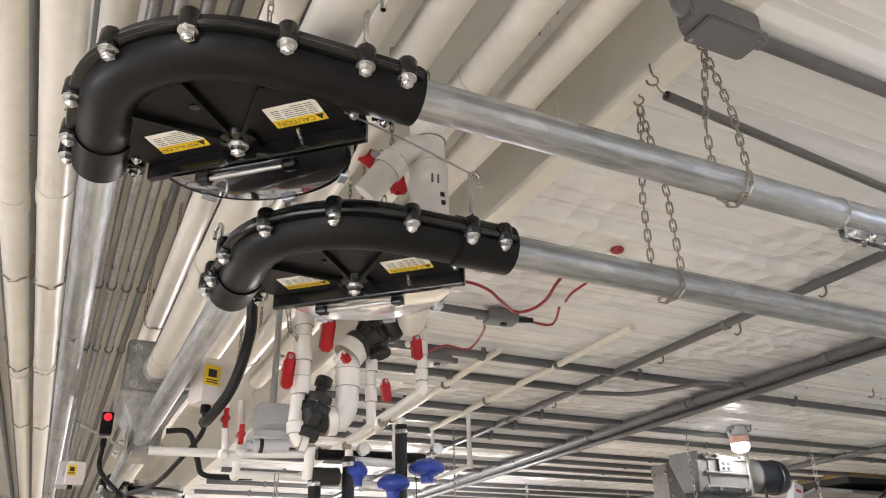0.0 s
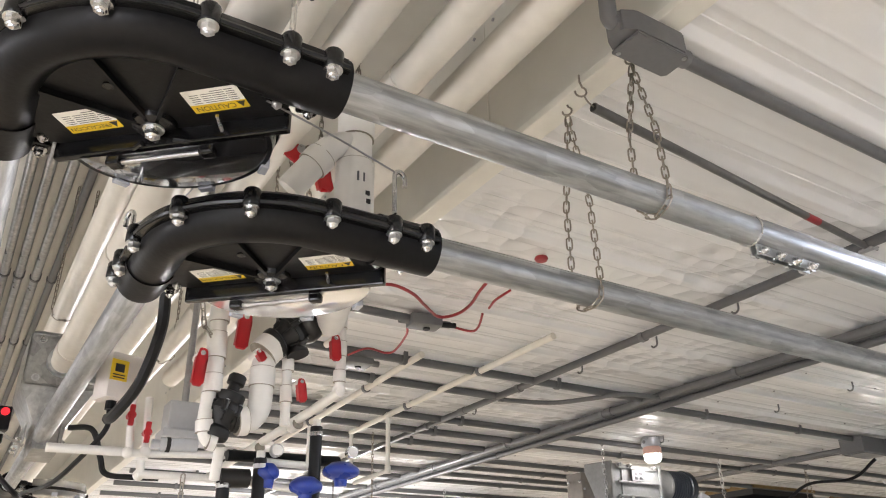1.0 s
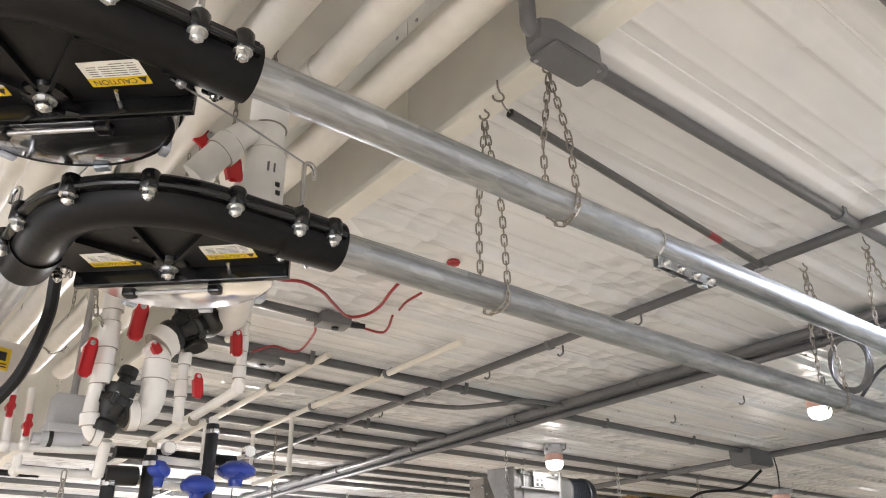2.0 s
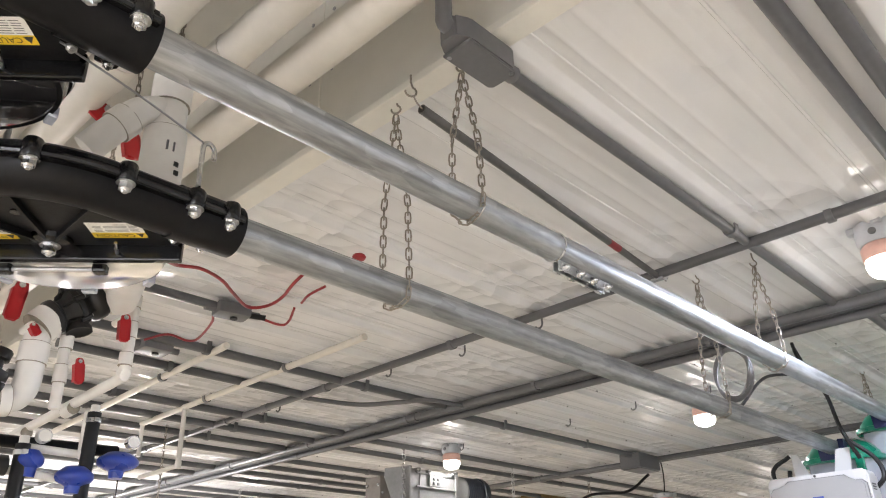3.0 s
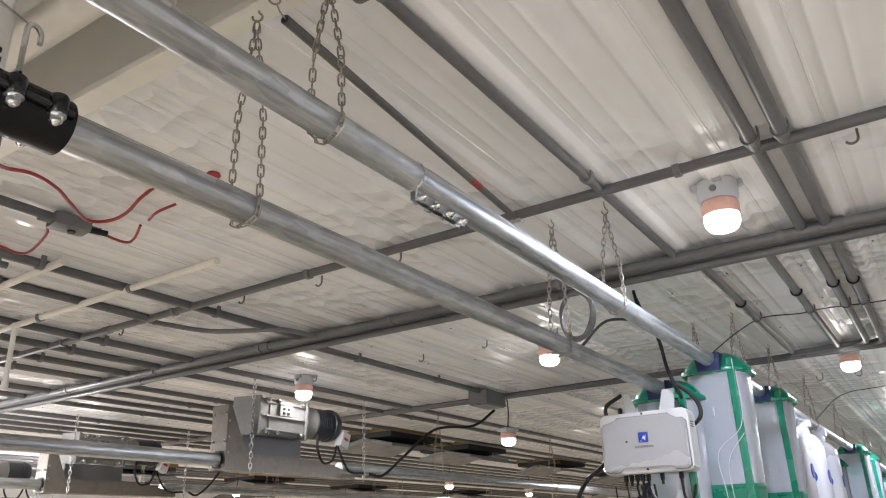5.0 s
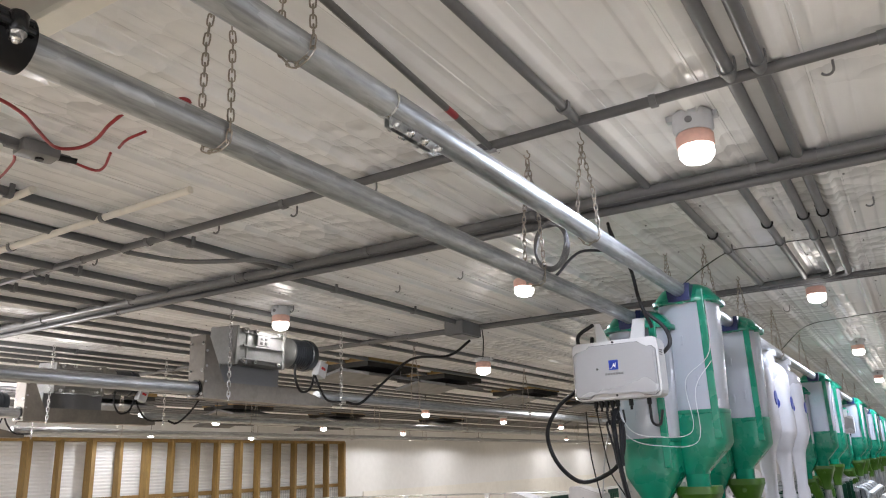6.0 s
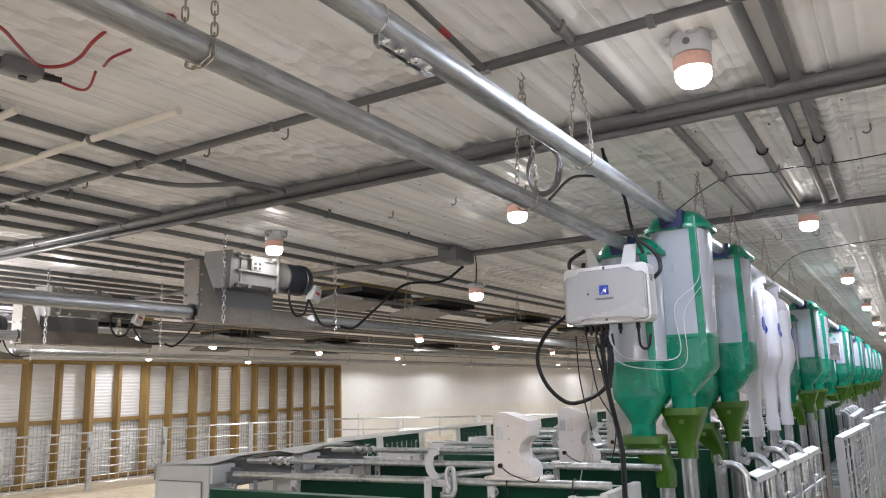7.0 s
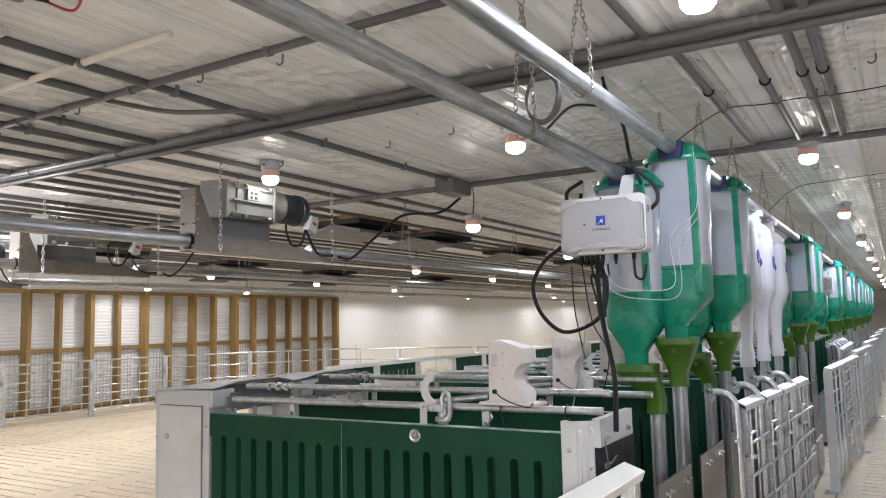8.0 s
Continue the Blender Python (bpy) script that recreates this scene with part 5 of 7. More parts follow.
    box(bm, (-0.765, 0.21, 0.52), (0.008, 0.46, 0.86), bevel=0.002)
    trough = part("trough_plate", bm, TROUGH_STEEL, root, "brushed steel trough side plate")
    for y, z in ((0.07, 0.90), (0.13, 0.905), (0.33, 0.90), (0.39, 0.905), (0.36, 0.5)):
        bm = bmesh.new()
        hexnut(bm, (-0.761, y, z), (1, 0, 0), 0.009, 0.008)
        part("bolt", bm, BOLT, trough, smooth=True)
    bm = bmesh.new()
    box(bm, (-0.93, 0.26, 0.20), (0.38, 0.50, 0.30), bevel=0.01)
    part("trough", bm, STEEL, root, "steel feed trough")
    # rear gate bars
    for y in (0.12, 0.26, 0.40, 0.54):
        bm = bmesh.new()
        rod(bm, (-2.95, y, 0.1), (-2.95, y, 1.12), 0.011, 8)
        part("gate_bar", bm, ZINC, root, smooth=True)
    # cast clamp holding a slanting rail on a short upright tube
    bm = bmesh.new()
    rod(bm, (-1.672, 0.056, 1.06), (-1.672, 0.056, 1.166), 0.022, 16)
    rod(bm, (-1.672, 0.056, 1.122), (-1.672, 0.056, 1.140), 0.033, 16)
    clamp_ob = part("rail_clamp", bm, CAST, root, "cast zinc clamp on an upright tube", smooth=True)
    bm = bmesh.new()
    sweep(bm, curve_pts([(-1.665, 0.020, 1.130), (-1.625, 0.006, 1.134), (-1.607, 0.003, 1.158), (-1.606, 0.0, 1.20), (-1.612, 0.0, 1.238), (-1.634, 0.004, 1.240), (-1.646, 0.006, 1.205), (-1.628, 0.004, 1.160)], 6), 0.0095, 8)
    part("clamp_strap", bm, CAST, clamp_ob, "cast clamp eye", smooth=True)
    bm = bmesh.new()
    box(bm, (-1.672, 0.020, 1.182), (0.080, 0.060, 0.030), bevel=0.010)
    hexnut(bm, (-1.690, -0.010, 1.182), (0, -1, 0), 0.010, 0.009)
    part("clamp_jaw", bm, CAST, clamp_ob, smooth=True)
    bm = bmesh.new()
    rod(bm, (-1.73, 0.07, 1.196), (-1.50, 0.13, 1.222), 0.014, 12)
    part("slanting_rail", bm, ZINC, root, smooth=True)
    # latch: an upright strap with a crescent plate bolted to it
    face = Matrix.Rotation(radians(90), 4, "X")
    bm = bmesh.new()
    box(bm, (-1.738, 0.008, 1.150), (0.034, 0.008, 0.105), bevel=0.003)
    strap = part("latch_strap", bm, SHEET, root)
    bm = bmesh.new()
    hexnut(bm, (-1.738, 0.004, 1.186), (0, -1, 0), 0.008, 0.006)
    part("bolt", bm, BOLT, strap, smooth=True)
    outer = [(-1.698, 1.318), (-1.726, 1.316), (-1.750, 1.296), (-1.764, 1.262), (-1.758, 1.228), (-1.738, 1.198), (-1.704, 1.180)]
    inner = [(-1.694, 1.204), (-1.718, 1.226), (-1.730, 1.258), (-1.722, 1.284), (-1.700, 1.292)]
    bm = bmesh.new()
    prism(bm, outer + inner, 0.002, 0.012, Matrix.Translation((0.014, 0.018, 0)) @ face)
    part("latch_hook", bm, SHEET, root, "curved flat zinc latch plate")
    return root


build_stall(True, True)
build_stall(True, False).matrix_basis = pose(0, SY + PITCH, 0)
plain_stall = build_stall(False, False)
plain_stall.matrix_basis = pose(0, SY + 2 * PITCH, 0)
for k in range(3, 22):
    if k not in (9, 10):
        copy_thing(plain_stall, pose(0, SY + PITCH * k, 0))

# cap plate and rubber board on the first front post
head = thing("stall_headboard", pose(-1.0, SY, 0), "black rubber headboard with a bolted zinc cap plate", "headboard")
bm = bmesh.new()
box(bm, (0.0, 0.24, 0.88), (0.022, 0.42, 0.42), bevel=0.004)
part("board", bm, RUBBER, head)
bm = bmesh.new()
box(bm, (0.003, 0.22, 1.112), (0.032, 0.39, 0.104), bevel=0.003)
plate = part("cap_plate", bm, SHEET, head, "zinc cap plate")
for y in (0.10, 0.34):
    bm = bmesh.new()
    hexnut(bm, (0.019, y, 1.095), (1, 0, 0), 0.010, 0.008)
    part("bolt", bm, BOLT, plate, smooth=True)
bm = bmesh.new()
box(bm, (0.014, 0.10, 0.985), (0.010, 0.05, 0.022), bevel=0.003)
sweep(bm, curve_pts([(0.018, 0.07, 1.09), (0.020, 0.08, 1.04), (0.022, 0.10, 0.99), (0.018, 0.20, 1.005)], 5), 0.0035, 6)
part("latch", bm, GREY_BOX, head, "small grey latch with a wire")

# cable ties on the first top rail
for x in (-1.375, -1.105):
    bm = bmesh.new()
    sweep(bm, [(-0.003, dy, dz) for dy, dz in ((-0.024, -0.028), (-0.026, 0.0), (-0.018, 0.02), (0.0, 0.027), (0.018, 0.02), (0.026, 0.0), (0.024, -0.028), (0.0, -0.032))], 0.0032, 6, closed=True)
    sweep(bm, curve_pts([(0, -0.024, -0.03), (0.01, -0.032, -0.045), (0.014, -0.03, -0.062)], 4), 0.002, 6)
    tie = tagged(part("cable_tie", bm, RUBBER, smooth=True), "black plastic cable tie round the stall rail", "cable tie", "cable ties on the rail")
    tie.matrix_basis = pose(x, SY + 0.03, 1.185)

# rear gates beyond the second stall
for k in range(10):
    rg = thing("rear_gate", pose(-4.30, 5.35 + 0.72 * k, 0), "white capped rear gate with a green slotted board", "gate", "rear gates of the stalls")
    bm = bmesh.new()
    box(bm, (0, 0.36, 1.155), (0.07, 0.72, 0.035), bevel=0.004)
    part("cap", bm, TRIM, rg, "white top channel")
    for y in (0.02, 0.70):
        bm = bmesh.new()
        box(bm, (0, y, 0.57), (0.05, 0.055, 1.14), Matrix.Rotation(radians(3), 4, "X"), bevel=0.004)
        part("post", bm, TRIM, rg, "white post")
    if k not in (2, 5):
        upright = Matrix(((0, 0, 1, 0), (1, 0, 0, 0), (0, 1, 0, 0), (0, 0, 0, 1)))
        for z0, z1 in ((0.10, 0.5), (1.075, 1.135)):
            bm = bmesh.new()
            prism(bm, [(0.05, z0), (0.67, z0), (0.67, z1), (0.05, z1)], -0.012, 0.012, upright)
            part("board", bm, GREEN_PANEL, rg, "dark green plastic board")
        for i in range(8):
            y0 = 0.05 + 0.0826 * i
            bm = bmesh.new()
            prism(bm, [(y0, 0.5), (y0 + 0.042, 0.5), (y0 + 0.042, 1.075), (y0, 1.075)], -0.012, 0.012, upright)
            part("slat", bm, GREEN_PANEL, rg, "dark green plastic slat")
    else:
        for i in range(5):
            bm = bmesh.new()
            rod(bm, (0, 0.02, 0.2 + 0.19 * i), (0, 0.70, 0.2 + 0.19 * i), 0.008, 8)
            part("cross_rod", bm, ZINC, rg, smooth=True)


def feeder_arm(x, y):
    """An off-white moulded arm over the rails."""
    root = thing("feeder_arm", pose(x, y, 1.206), "off-white moulded plastic sensor arm on the stall rails", "sensor arm", "sensor arms on the stalls")
    k = 0.244 / 290
    shape = [(0, 5), (5, 290), (25, 298), (70, 296), (195, 258), (200, 240), (192, 190), (160, 168), (138, 148), (134, 118), (152, 90), (192, 70), (204, 50), (202, 10)]
    bm = bmesh.new()
    prism(bm, [(a * k * 0.94 + 0.004, b * k) for a, b in shape], -0.055, 0.055, Matrix.Rotation(radians(90), 4, "X"))
    bmesh.ops.bevel(bm, geom=[e for e in bm.edges if abs(e.verts[0].co.y - e.verts[1].co.y) < 1e-5], offset=0.006, segments=2, affect="EDGES")
    part("shell", bm, CREAM_BOX, root, smooth=True)
    bm = bmesh.new()
    box(bm, (0.085, 0, 0.002), (0.245, 0.12, 0.012), bevel=0.004)
    part("foot", bm, CREAM_BOX, root)
    bm = bmesh.new()
    box(bm, (0.036, -0.0565, 0.172), (0.028, 0.003, 0.050), bevel=0.001)
    part("sticker", bm, LIGHT_BOX, root, "grey patch")
    bm = bmesh.new()
    rod(bm, (0.035, -0.054, 0.05), (0.035, -0.063, 0.05), 0.0095, 12)
    sweep(bm, curve_pts([(0.035, -0.062, 0.05), (0.09, -0.075, 0.02), (0.18, -0.07, -0.005), (0.20, -0.06, 0.012)]), 0.0022, 6)
    part("lead", bm, RUBBER, root, "black lead and grommet")
    for px, pz in ((0.075, 0.20), (0.075, 0.10), (0.075, 0.15)):
        bm = bmesh.new()
        rod(bm, (px, -0.0545, pz), (px, -0.0575, pz), 0.004, 8)
        part("screw", bm, STEEL, root)
    return root


arm = feeder_arm(-1.432, 2.905)
for k in range(1, 8):
    copy_thing(arm, pose(-1.41, 3.50 + PITCH * (k - 1), 1.206))

# ---- aisle gates ----


def head_gate(m):
    root = thing("head_gate", m, "galvanised head gate with a folded top bar and rods", "gate", "head gates along the aisle")
    bm = bmesh.new()
    box(bm, (0.0, 0.225, 1.072), (0.052, 0.45, 0.008), Matrix.Rotation(radians(24), 4, "Y"), bevel=0.002)
    box(bm, (0.026, 0.225, 1.048), (0.006, 0.45, 0.026), bevel=0.002)
    part("top_bar", bm, SHEET, root, "pale folded top bar")
    upright = Matrix.Rotation(radians(90), 4, "X")
    bm = bmesh.new()
    prism(bm, [(-0.036, 0.02), (0.036, 0.02), (0.036, 0.96), (0.022, 1.04), (-0.020, 1.06), (-0.036, 0.98)], -0.030, 0.0, upright)
    part("post", bm, ZINC, root, "folded zinc post")
    bm = bmesh.new()
    box(bm, (0, 0.43, 0.53), (0.035, 0.025, 1.02), bevel=0.004)
    part("upright", bm, ZINC, root)
    for i in range(5):
        bm = bmesh.new()
        rod(bm, (0.038, -0.02, 0.21 + 0.165 * i), (0.038, 0.46, 0.21 + 0.165 * i), 0.0085, 8)
        part("cross_rod", bm, ZINC_BRIGHT, root, smooth=True)
    for yy in (0.16, 0.30):
        bm = bmesh.new()
        rod(bm, (0.006, yy, 0.10), (0.006, yy, 1.04), 0.007, 8)
        part("upright_rod", bm, ZINC, root, smooth=True)
    bm = bmesh.new()
    sweep(bm, curve_pts([(-0.13, -0.08, 1.130), (-0.08, -0.08, 1.135), (-0.025, -0.08, 1.105), (-0.008, -0.08, 1.02), (-0.005, -0.08, 0.55), (-0.005, -0.08, 0.03)], 6), 0.020, 12)
    cane = part("cane_pipe", bm, ZINC, root, "bent galvanised pipe", smooth=True)
    bm = bmesh.new()
    prism(bm, [(-0.155, 1.10), (-0.110, 1.085), (-0.095, 1.12), (-0.125, 1.185), (-0.155, 1.18)], 0.100, 0.108, upright)
    part("bracket_plate", bm, ZINC_BRIGHT, cane, "pale bracket plate")
    bm = bmesh.new()
    hexnut(bm, (-0.128, -0.108, 1.145), (0, -1, 0), 0.011, 0.008)
    part("bolt", bm, BOLT, cane, smooth=True)
    bm = bmesh.new()
    sweep(bm, curve_pts([(0.045, -0.03, 0.80), (0.045, -0.03, 0.90), (0.048, -0.01, 0.925), (0.048, 0.09, 0.925)], 5), 0.008, 8)
    rod(bm, (0.045, -0.03, 0.805), (0.045, -0.03, 0.822), 0.028, 14)
    part("drop_latch", bm, BOLT, root, "zinc drop latch with a round foot", smooth=True)
    return root


gate = head_gate(pose(-0.752, 4.39, 0, 0, 0, -3))
for x, y in ((-0.715, 4.87), (-0.683, 5.34), (-0.657, 5.82)):
    copy_thing(gate, pose(x, y, 0, 0, 0, -3))
for k in range(5):
    copy_thing(gate, pose(-0.70, 11.2 + 0.52 * k, 0, 0, 0, -2))


def mesh_gate(m):
    root = thing("mesh_gate", m, "galvanised square mesh gate in two panels beside the aisle", "gate", "mesh gates along the aisle")
    bm = bmesh.new()
    prism(bm, [(-0.034, -0.025), (0.034, -0.025), (0.034, 0.03), (0.024, 0.03), (0.024, -0.013), (-0.024, -0.013), (-0.024, 0.03), (-0.034, 0.03)], 0.0, 1.03)
    part("post", bm, SHEET, root, "wide folded zinc post")
    for yy in (1.14, 2.26):
        bm = bmesh.new()
        box(bm, (0, yy, 0.52), (0.035, 0.04, 1.03), bevel=0.004)
        part("post", bm, ZINC, root)
    for y0 in (0.0, 1.16):
        bm = bmesh.new()
        box(bm, (0.0, y0 + 0.56, 1.04), (0.065, 1.10, 0.030), Matrix.Rotation(radians(14), 4, "Y"), bevel=0.004)
        part("top_bar", bm, SHEET, root, "pale folded top bar")
        for i in range(8):
            bm = bmesh.new()
            rod(bm, (0.010, y0 + 0.02, 0.10 + 0.122 * i), (0.010, y0 + 1.12, 0.10 + 0.122 * i), 0.009, 8)
            part("cross_rod", bm, SHEET, root, smooth=True)
        for i in range(3):
            bm = bmesh.new()
            rod(bm, (0.024, y0 + 0.28 + 0.28 * i, 0.09), (0.024, y0 + 0.28 + 0.28 * i, 1.03), 0.009, 8)
            part("upright_rod", bm, SHEET, root, smooth=True)
    for yy in (0.0, 2.26):
        bm = bmesh.new()
        box(bm, (0.0, yy, 0.006), (0.16, 0.18, 0.012), bevel=0.002)
        foot = part("foot_plate", bm, ZINC, root)
        for sx in (-0.055, 0.055):
            bm = bmesh.new()
            hexnut(bm, (sx, yy - 0.06, 0.012), (0, 0, 1), 0.012, 0.010)
            part("bolt", bm, BOLT, foot, smooth=True)
    return root


mg = mesh_gate(pose(-0.585, 7.62, 0, 0, 0, -3))
for y in (10.9, 14.2, 17.5, 20.8, 24.1):
    copy_thing(mg, pose(-0.53, y, 0, 0, 0, -3))

# near end rail of the row
rail = thing("end_gate", pose(-0.80, 1.5, 0), "galvanised end gate with a folded white top channel", "gate")
bm = bmesh.new()
box(bm, (0, 0.585, 1.028), (0.075, 1.17, 0.035), Matrix.Rotation(radians(20), 4, "Y"), bevel=0.004)
part("top_channel", bm, TRIM, rail, "white folded top channel")
for y in (0.05, 1.13):
    bm = bmesh.new()
    box(bm, (0, y, 0.505), (0.05, 0.06, 1.01), bevel=0.004)
    part("post", bm, ZINC, rail)
for i in range(6):
    bm = bmesh.new()
    rod(bm, (0, 0.05, 0.14 + 0.15 * i), (0, 1.13, 0.14 + 0.15 * i), 0.008, 8)
    part("cross_rod", bm, ZINC, rail, smooth=True)
# ---- drive units on the side feed lines ----


def drive_unit(dx, dy):
    root = thing("drive_unit", pose(-4.0 + dx, 3.55 + dy, 2.10), "galvanised drive unit with a cast gearbox and dark motor", "drive unit", "drive units on the side lines")
    bm = bmesh.new()
    side = [(0.03, -0.05), (0.03, 0.055), (0.95, 0.055), (1.32, -0.03), (1.32, -0.06), (0.2, -0.06)]
    prism(bm, side, -0.075, 0.060, Matrix(((0, 0, 1, 0), (1, 0, 0, 0), (0, 1, 0, 0), (0, 0, 0, 1))))
    body = part("trough_body", bm, WEATHERED, root, "dull folded zinc trough")
    bm = bmesh.new()
    prism(bm, [(0.02, -0.06), (0.02, 0.355), (0.045, 0.355), (0.19, 0.05), (0.16, -0.06)], 0.062, 0.068, Matrix(((0, 0, 1, 0), (1, 0, 0, 0), (0, 1, 0, 0), (0, 0, 0, 1))))
    part("end_plate", bm, WEATHERED, body)
    bm = bmesh.new()
    prism(bm, [(0.02, -0.06), (0.02, 0.355), (0.045, 0.355), (0.19, 0.05), (0.16, -0.06)], -0.080, -0.074, Matrix(((0, 0, 1, 0), (1, 0, 0, 0), (0, 1, 0, 0), (0, 0, 0, 1))))
    part("end_plate", bm, WEATHERED, body)
    bm = bmesh.new()
    box(bm, (-0.006, 0.016, 0.148), (0.148, 0.006, 0.414), bevel=0.001)
    part("end_wall", bm, WEATHERED, body, "zinc sheet end wall")
    # black disc where the tube meets the end wall
    bm = bmesh.new()
    rod(bm, (0, 0.016, 0.005), (0, 0.002, 0.005), 0.056, 24)
    part("tube_ring", bm, RUBBER, body, "black ring round the tube", smooth=True)
    for x in (-0.06, 0.05):
        for z in (-0.03, 0.12, 0.30):
            bm = bmesh.new()
            hexnut(bm, (x, 0.013, z), (0, -1, 0), 0.008, 0.006)
            part("bolt", bm, BOLT, body, smooth=True)
    for z in (0.05, 0.15, 0.25):
        bm = bmesh.new()
        rod(bm, (0.068, 0.03, z), (0.074, 0.03, z), 0.008, 8)
        part("rivet", bm, STEEL, body)
    roll = Matrix.Translation((0.02, 0, 0.31)) @ Matrix.Rotation(radians(3), 4, "Y")
    turn = roll.to_3x3().to_4x4()
    bm = bmesh.new()
    box(bm, roll @ Vector((0, 0.465, 0)), (0.24, 0.47, 0.24), turn, bevel=0.022)
    gb = part("gearbox", bm, MOTOR_GREY, root, "cast pale grey gearbox")
    gb.matrix_basis = pose(0, -0.02, 0)
    for y, w, d in ((0.235, 0.262, 0.022), (0.330, 0.254, 0.016), (0.69, 0.266, 0.024)):
        bm = bmesh.new()
        box(bm, roll @ Vector((0, y, 0)), (w, d, w), turn, bevel=0.006)
        part("flange", bm, MOTOR_GREY, gb)
    for s in (-1, 1):
        for z in (-0.09, 0.0, 0.09):
            bm = bmesh.new()
            box(bm, roll @ Vector((0.128 * s, 0.48, z)), (0.016, 0.38, 0.012), turn, bevel=0.003)
            part("cast_rib", bm, MOTOR_GREY, gb)
    bm = bmesh.new()
    box(bm, roll @ Vector((0.132, 0.47, 0.045)), (0.014, 0.12, 0.075), turn, bevel=0.004)
    cover = part("cover_plate", bm, MOTOR_GREY, gb, "pale bolted cover plate")
    for y in (0.29, 0.40, 0.63):
        for z in (-0.105, 0.105):
            bm = bmesh.new()
            rod(bm, roll @ Vector((0.120, y, z)), roll @ Vector((0.142, y, z)), 0.016, 12)
            lug = part("lug", bm, MOTOR_GREY, gb, smooth=True)
            bm = bmesh.new()
            hexnut(bm, roll @ Vector((0.142, y, z)), turn @ Vector((1, 0, 0)), 0.009, 0.007)
            part("bolt", bm, BOLT, lug, smooth=True)
    for i in range(2):
        for j in range(2):
            bm = bmesh.new()
            box(bm, roll @ Vector((0.140, 0.45 + 0.042 * i, 0.030 + 0.03 * j)), (0.006, 0.022, 0.018), turn, bevel=0.002)
            part("port", bm, INK, cover)
    bm = bmesh.new()
    lathe(bm, [(0.0, 0.66), (0.124, 0.67), (0.122, 0.71), (0.112, 0.74), (0.106, 0.78), (0.108, 0.81), (0.112, 0.825), (0.0, 0.827)], 24, power=2.8)
    bmesh.ops.transform(bm, matrix=Matrix.Translation((0.02, 0, 0.32)) @ Matrix.Rotation(radians(-90), 4, "X"), verts=bm.verts)
    part("bell_housing", bm, MOTOR_GREY, gb, smooth=True)
    bm = bmesh.new()
    rod(bm, (0.02, 0.825, 0.32), (0.02, 0.845, 0.32), 0.116, 28)
    part("round_flange", bm, MOTOR_GREY, gb, smooth=True)
    bm = bmesh.new()
    prof = [(0.0, 0.895), (0.112, 0.896)]
    for i in range(7):
        prof += [(0.112, 0.905 + 0.024 * i), (0.1145, 0.908 + 0.024 * i), (0.1145, 0.915 + 0.024 * i), (0.112, 0.918 + 0.024 * i)]
    prof += [(0.112, 1.08), (0.121, 1.085), (0.121, 1.125), (0.112, 1.145), (0.08, 1.16), (0.0, 1.165)]
    lathe(bm, prof, 26)
    bmesh.ops.transform(bm, matrix=Matrix.Translation((0.02, 0, 0.32)) @ Matrix.Rotation(radians(-90), 4, "X"), verts=bm.verts)
    motor = part("motor", bm, MOTOR_NAVY, root, "dark blue finned motor", smooth=True)
    motor.matrix_basis = pose(0, -0.07, 0)
    lean = Matrix.Rotation(radians(-18), 4, "X")
    bm = bmesh.new()
    box(bm, (0.11, 1.18, 0.21), (0.07, 0.09, 0.12), lean, bevel=0.008)
    part("terminal_box", bm, LIGHT_BOX, motor, "pale terminal box")
    bm = bmesh.new()
    box(bm, (0.1462, 1.18, 0.215), (0.003, 0.045, 0.020), lean)
    part("sticker", bm, RED, motor, "small red and white sticker")
    for pts in ([(0.13, 0.88, 0.22), (0.15, 0.86, 0.12), (0.15, 0.92, 0.03), (0.15, 1.02, 0.05), (0.14, 1.08, 0.16)], [(0.13, 1.10, 0.16), (0.15, 1.14, 0.06), (0.14, 1.24, -0.02), (0.12, 1.42, -0.02)]):
        bm = bmesh.new()
        sweep(bm, curve_pts(pts), 0.009, 8)
        part("motor_lead", bm, RUBBER, motor, "black motor lead loop", smooth=True)
    bm = bmesh.new()
    box(bm, (-0.02, 0.48, 0.12), (0.07, 0.56, 0.135), bevel=0.006)
    part("motor_saddle", bm, GREY_BOX, root, "dark saddle under the gearbox")
    for y in (0.20, 1.38):
        chain("chain", [(0.10, y, 0.58), (0.10, y, -0.075)], BOLT, root, 0.032, 0.0032, 0.019)
    return root


du = drive_unit(0, 0)
copy_thing(du, pose(-6.36, 3.75, 2.10))
copy_thing(du, pose(-8.8, 3.9, 2.10))
for x, y0 in ((-4.0, 3.55), (-6.36, 3.75), (-8.8, 3.9)):
    feed_pipe(x, 2.105, 1.2, y0 + 0.02, "bright galvanised auger tube entering a drive unit", 0.042, ZINC_BRIGHT)
    feed_pipe(x, 2.125, y0 + 1.2, 26.0, "galvanised auger tube running along the barn", 0.040, ZINC_BRIGHT)
    for k in range(5):
        chain_hanger(x, y0 + 2.6 + 2.4 * k, 2.125, 0.04, 2.68, group="auger tube hangers")
wire("motor_cable", [(-3.88, 4.97, 2.08), (-3.80, 5.05, 2.07), (-3.70, 5.2, 2.22), (-3.5, 5.35, 2.42), (-3.2, 5.45, 2.43), (-3.05, 5.55, 2.55)], 0.011, RUBBER, "black motor cable slung to a ceiling junction box")
wire("motor_cable", [(-6.24, 5.17, 2.08), (-6.2, 5.25, 2.06), (-6.1, 5.35, 2.2), (-6.02, 5.5, 2.5), (-6.0, 5.52, 2.668)], 0.010, RUBBER, "black motor cable slung to the ceiling")

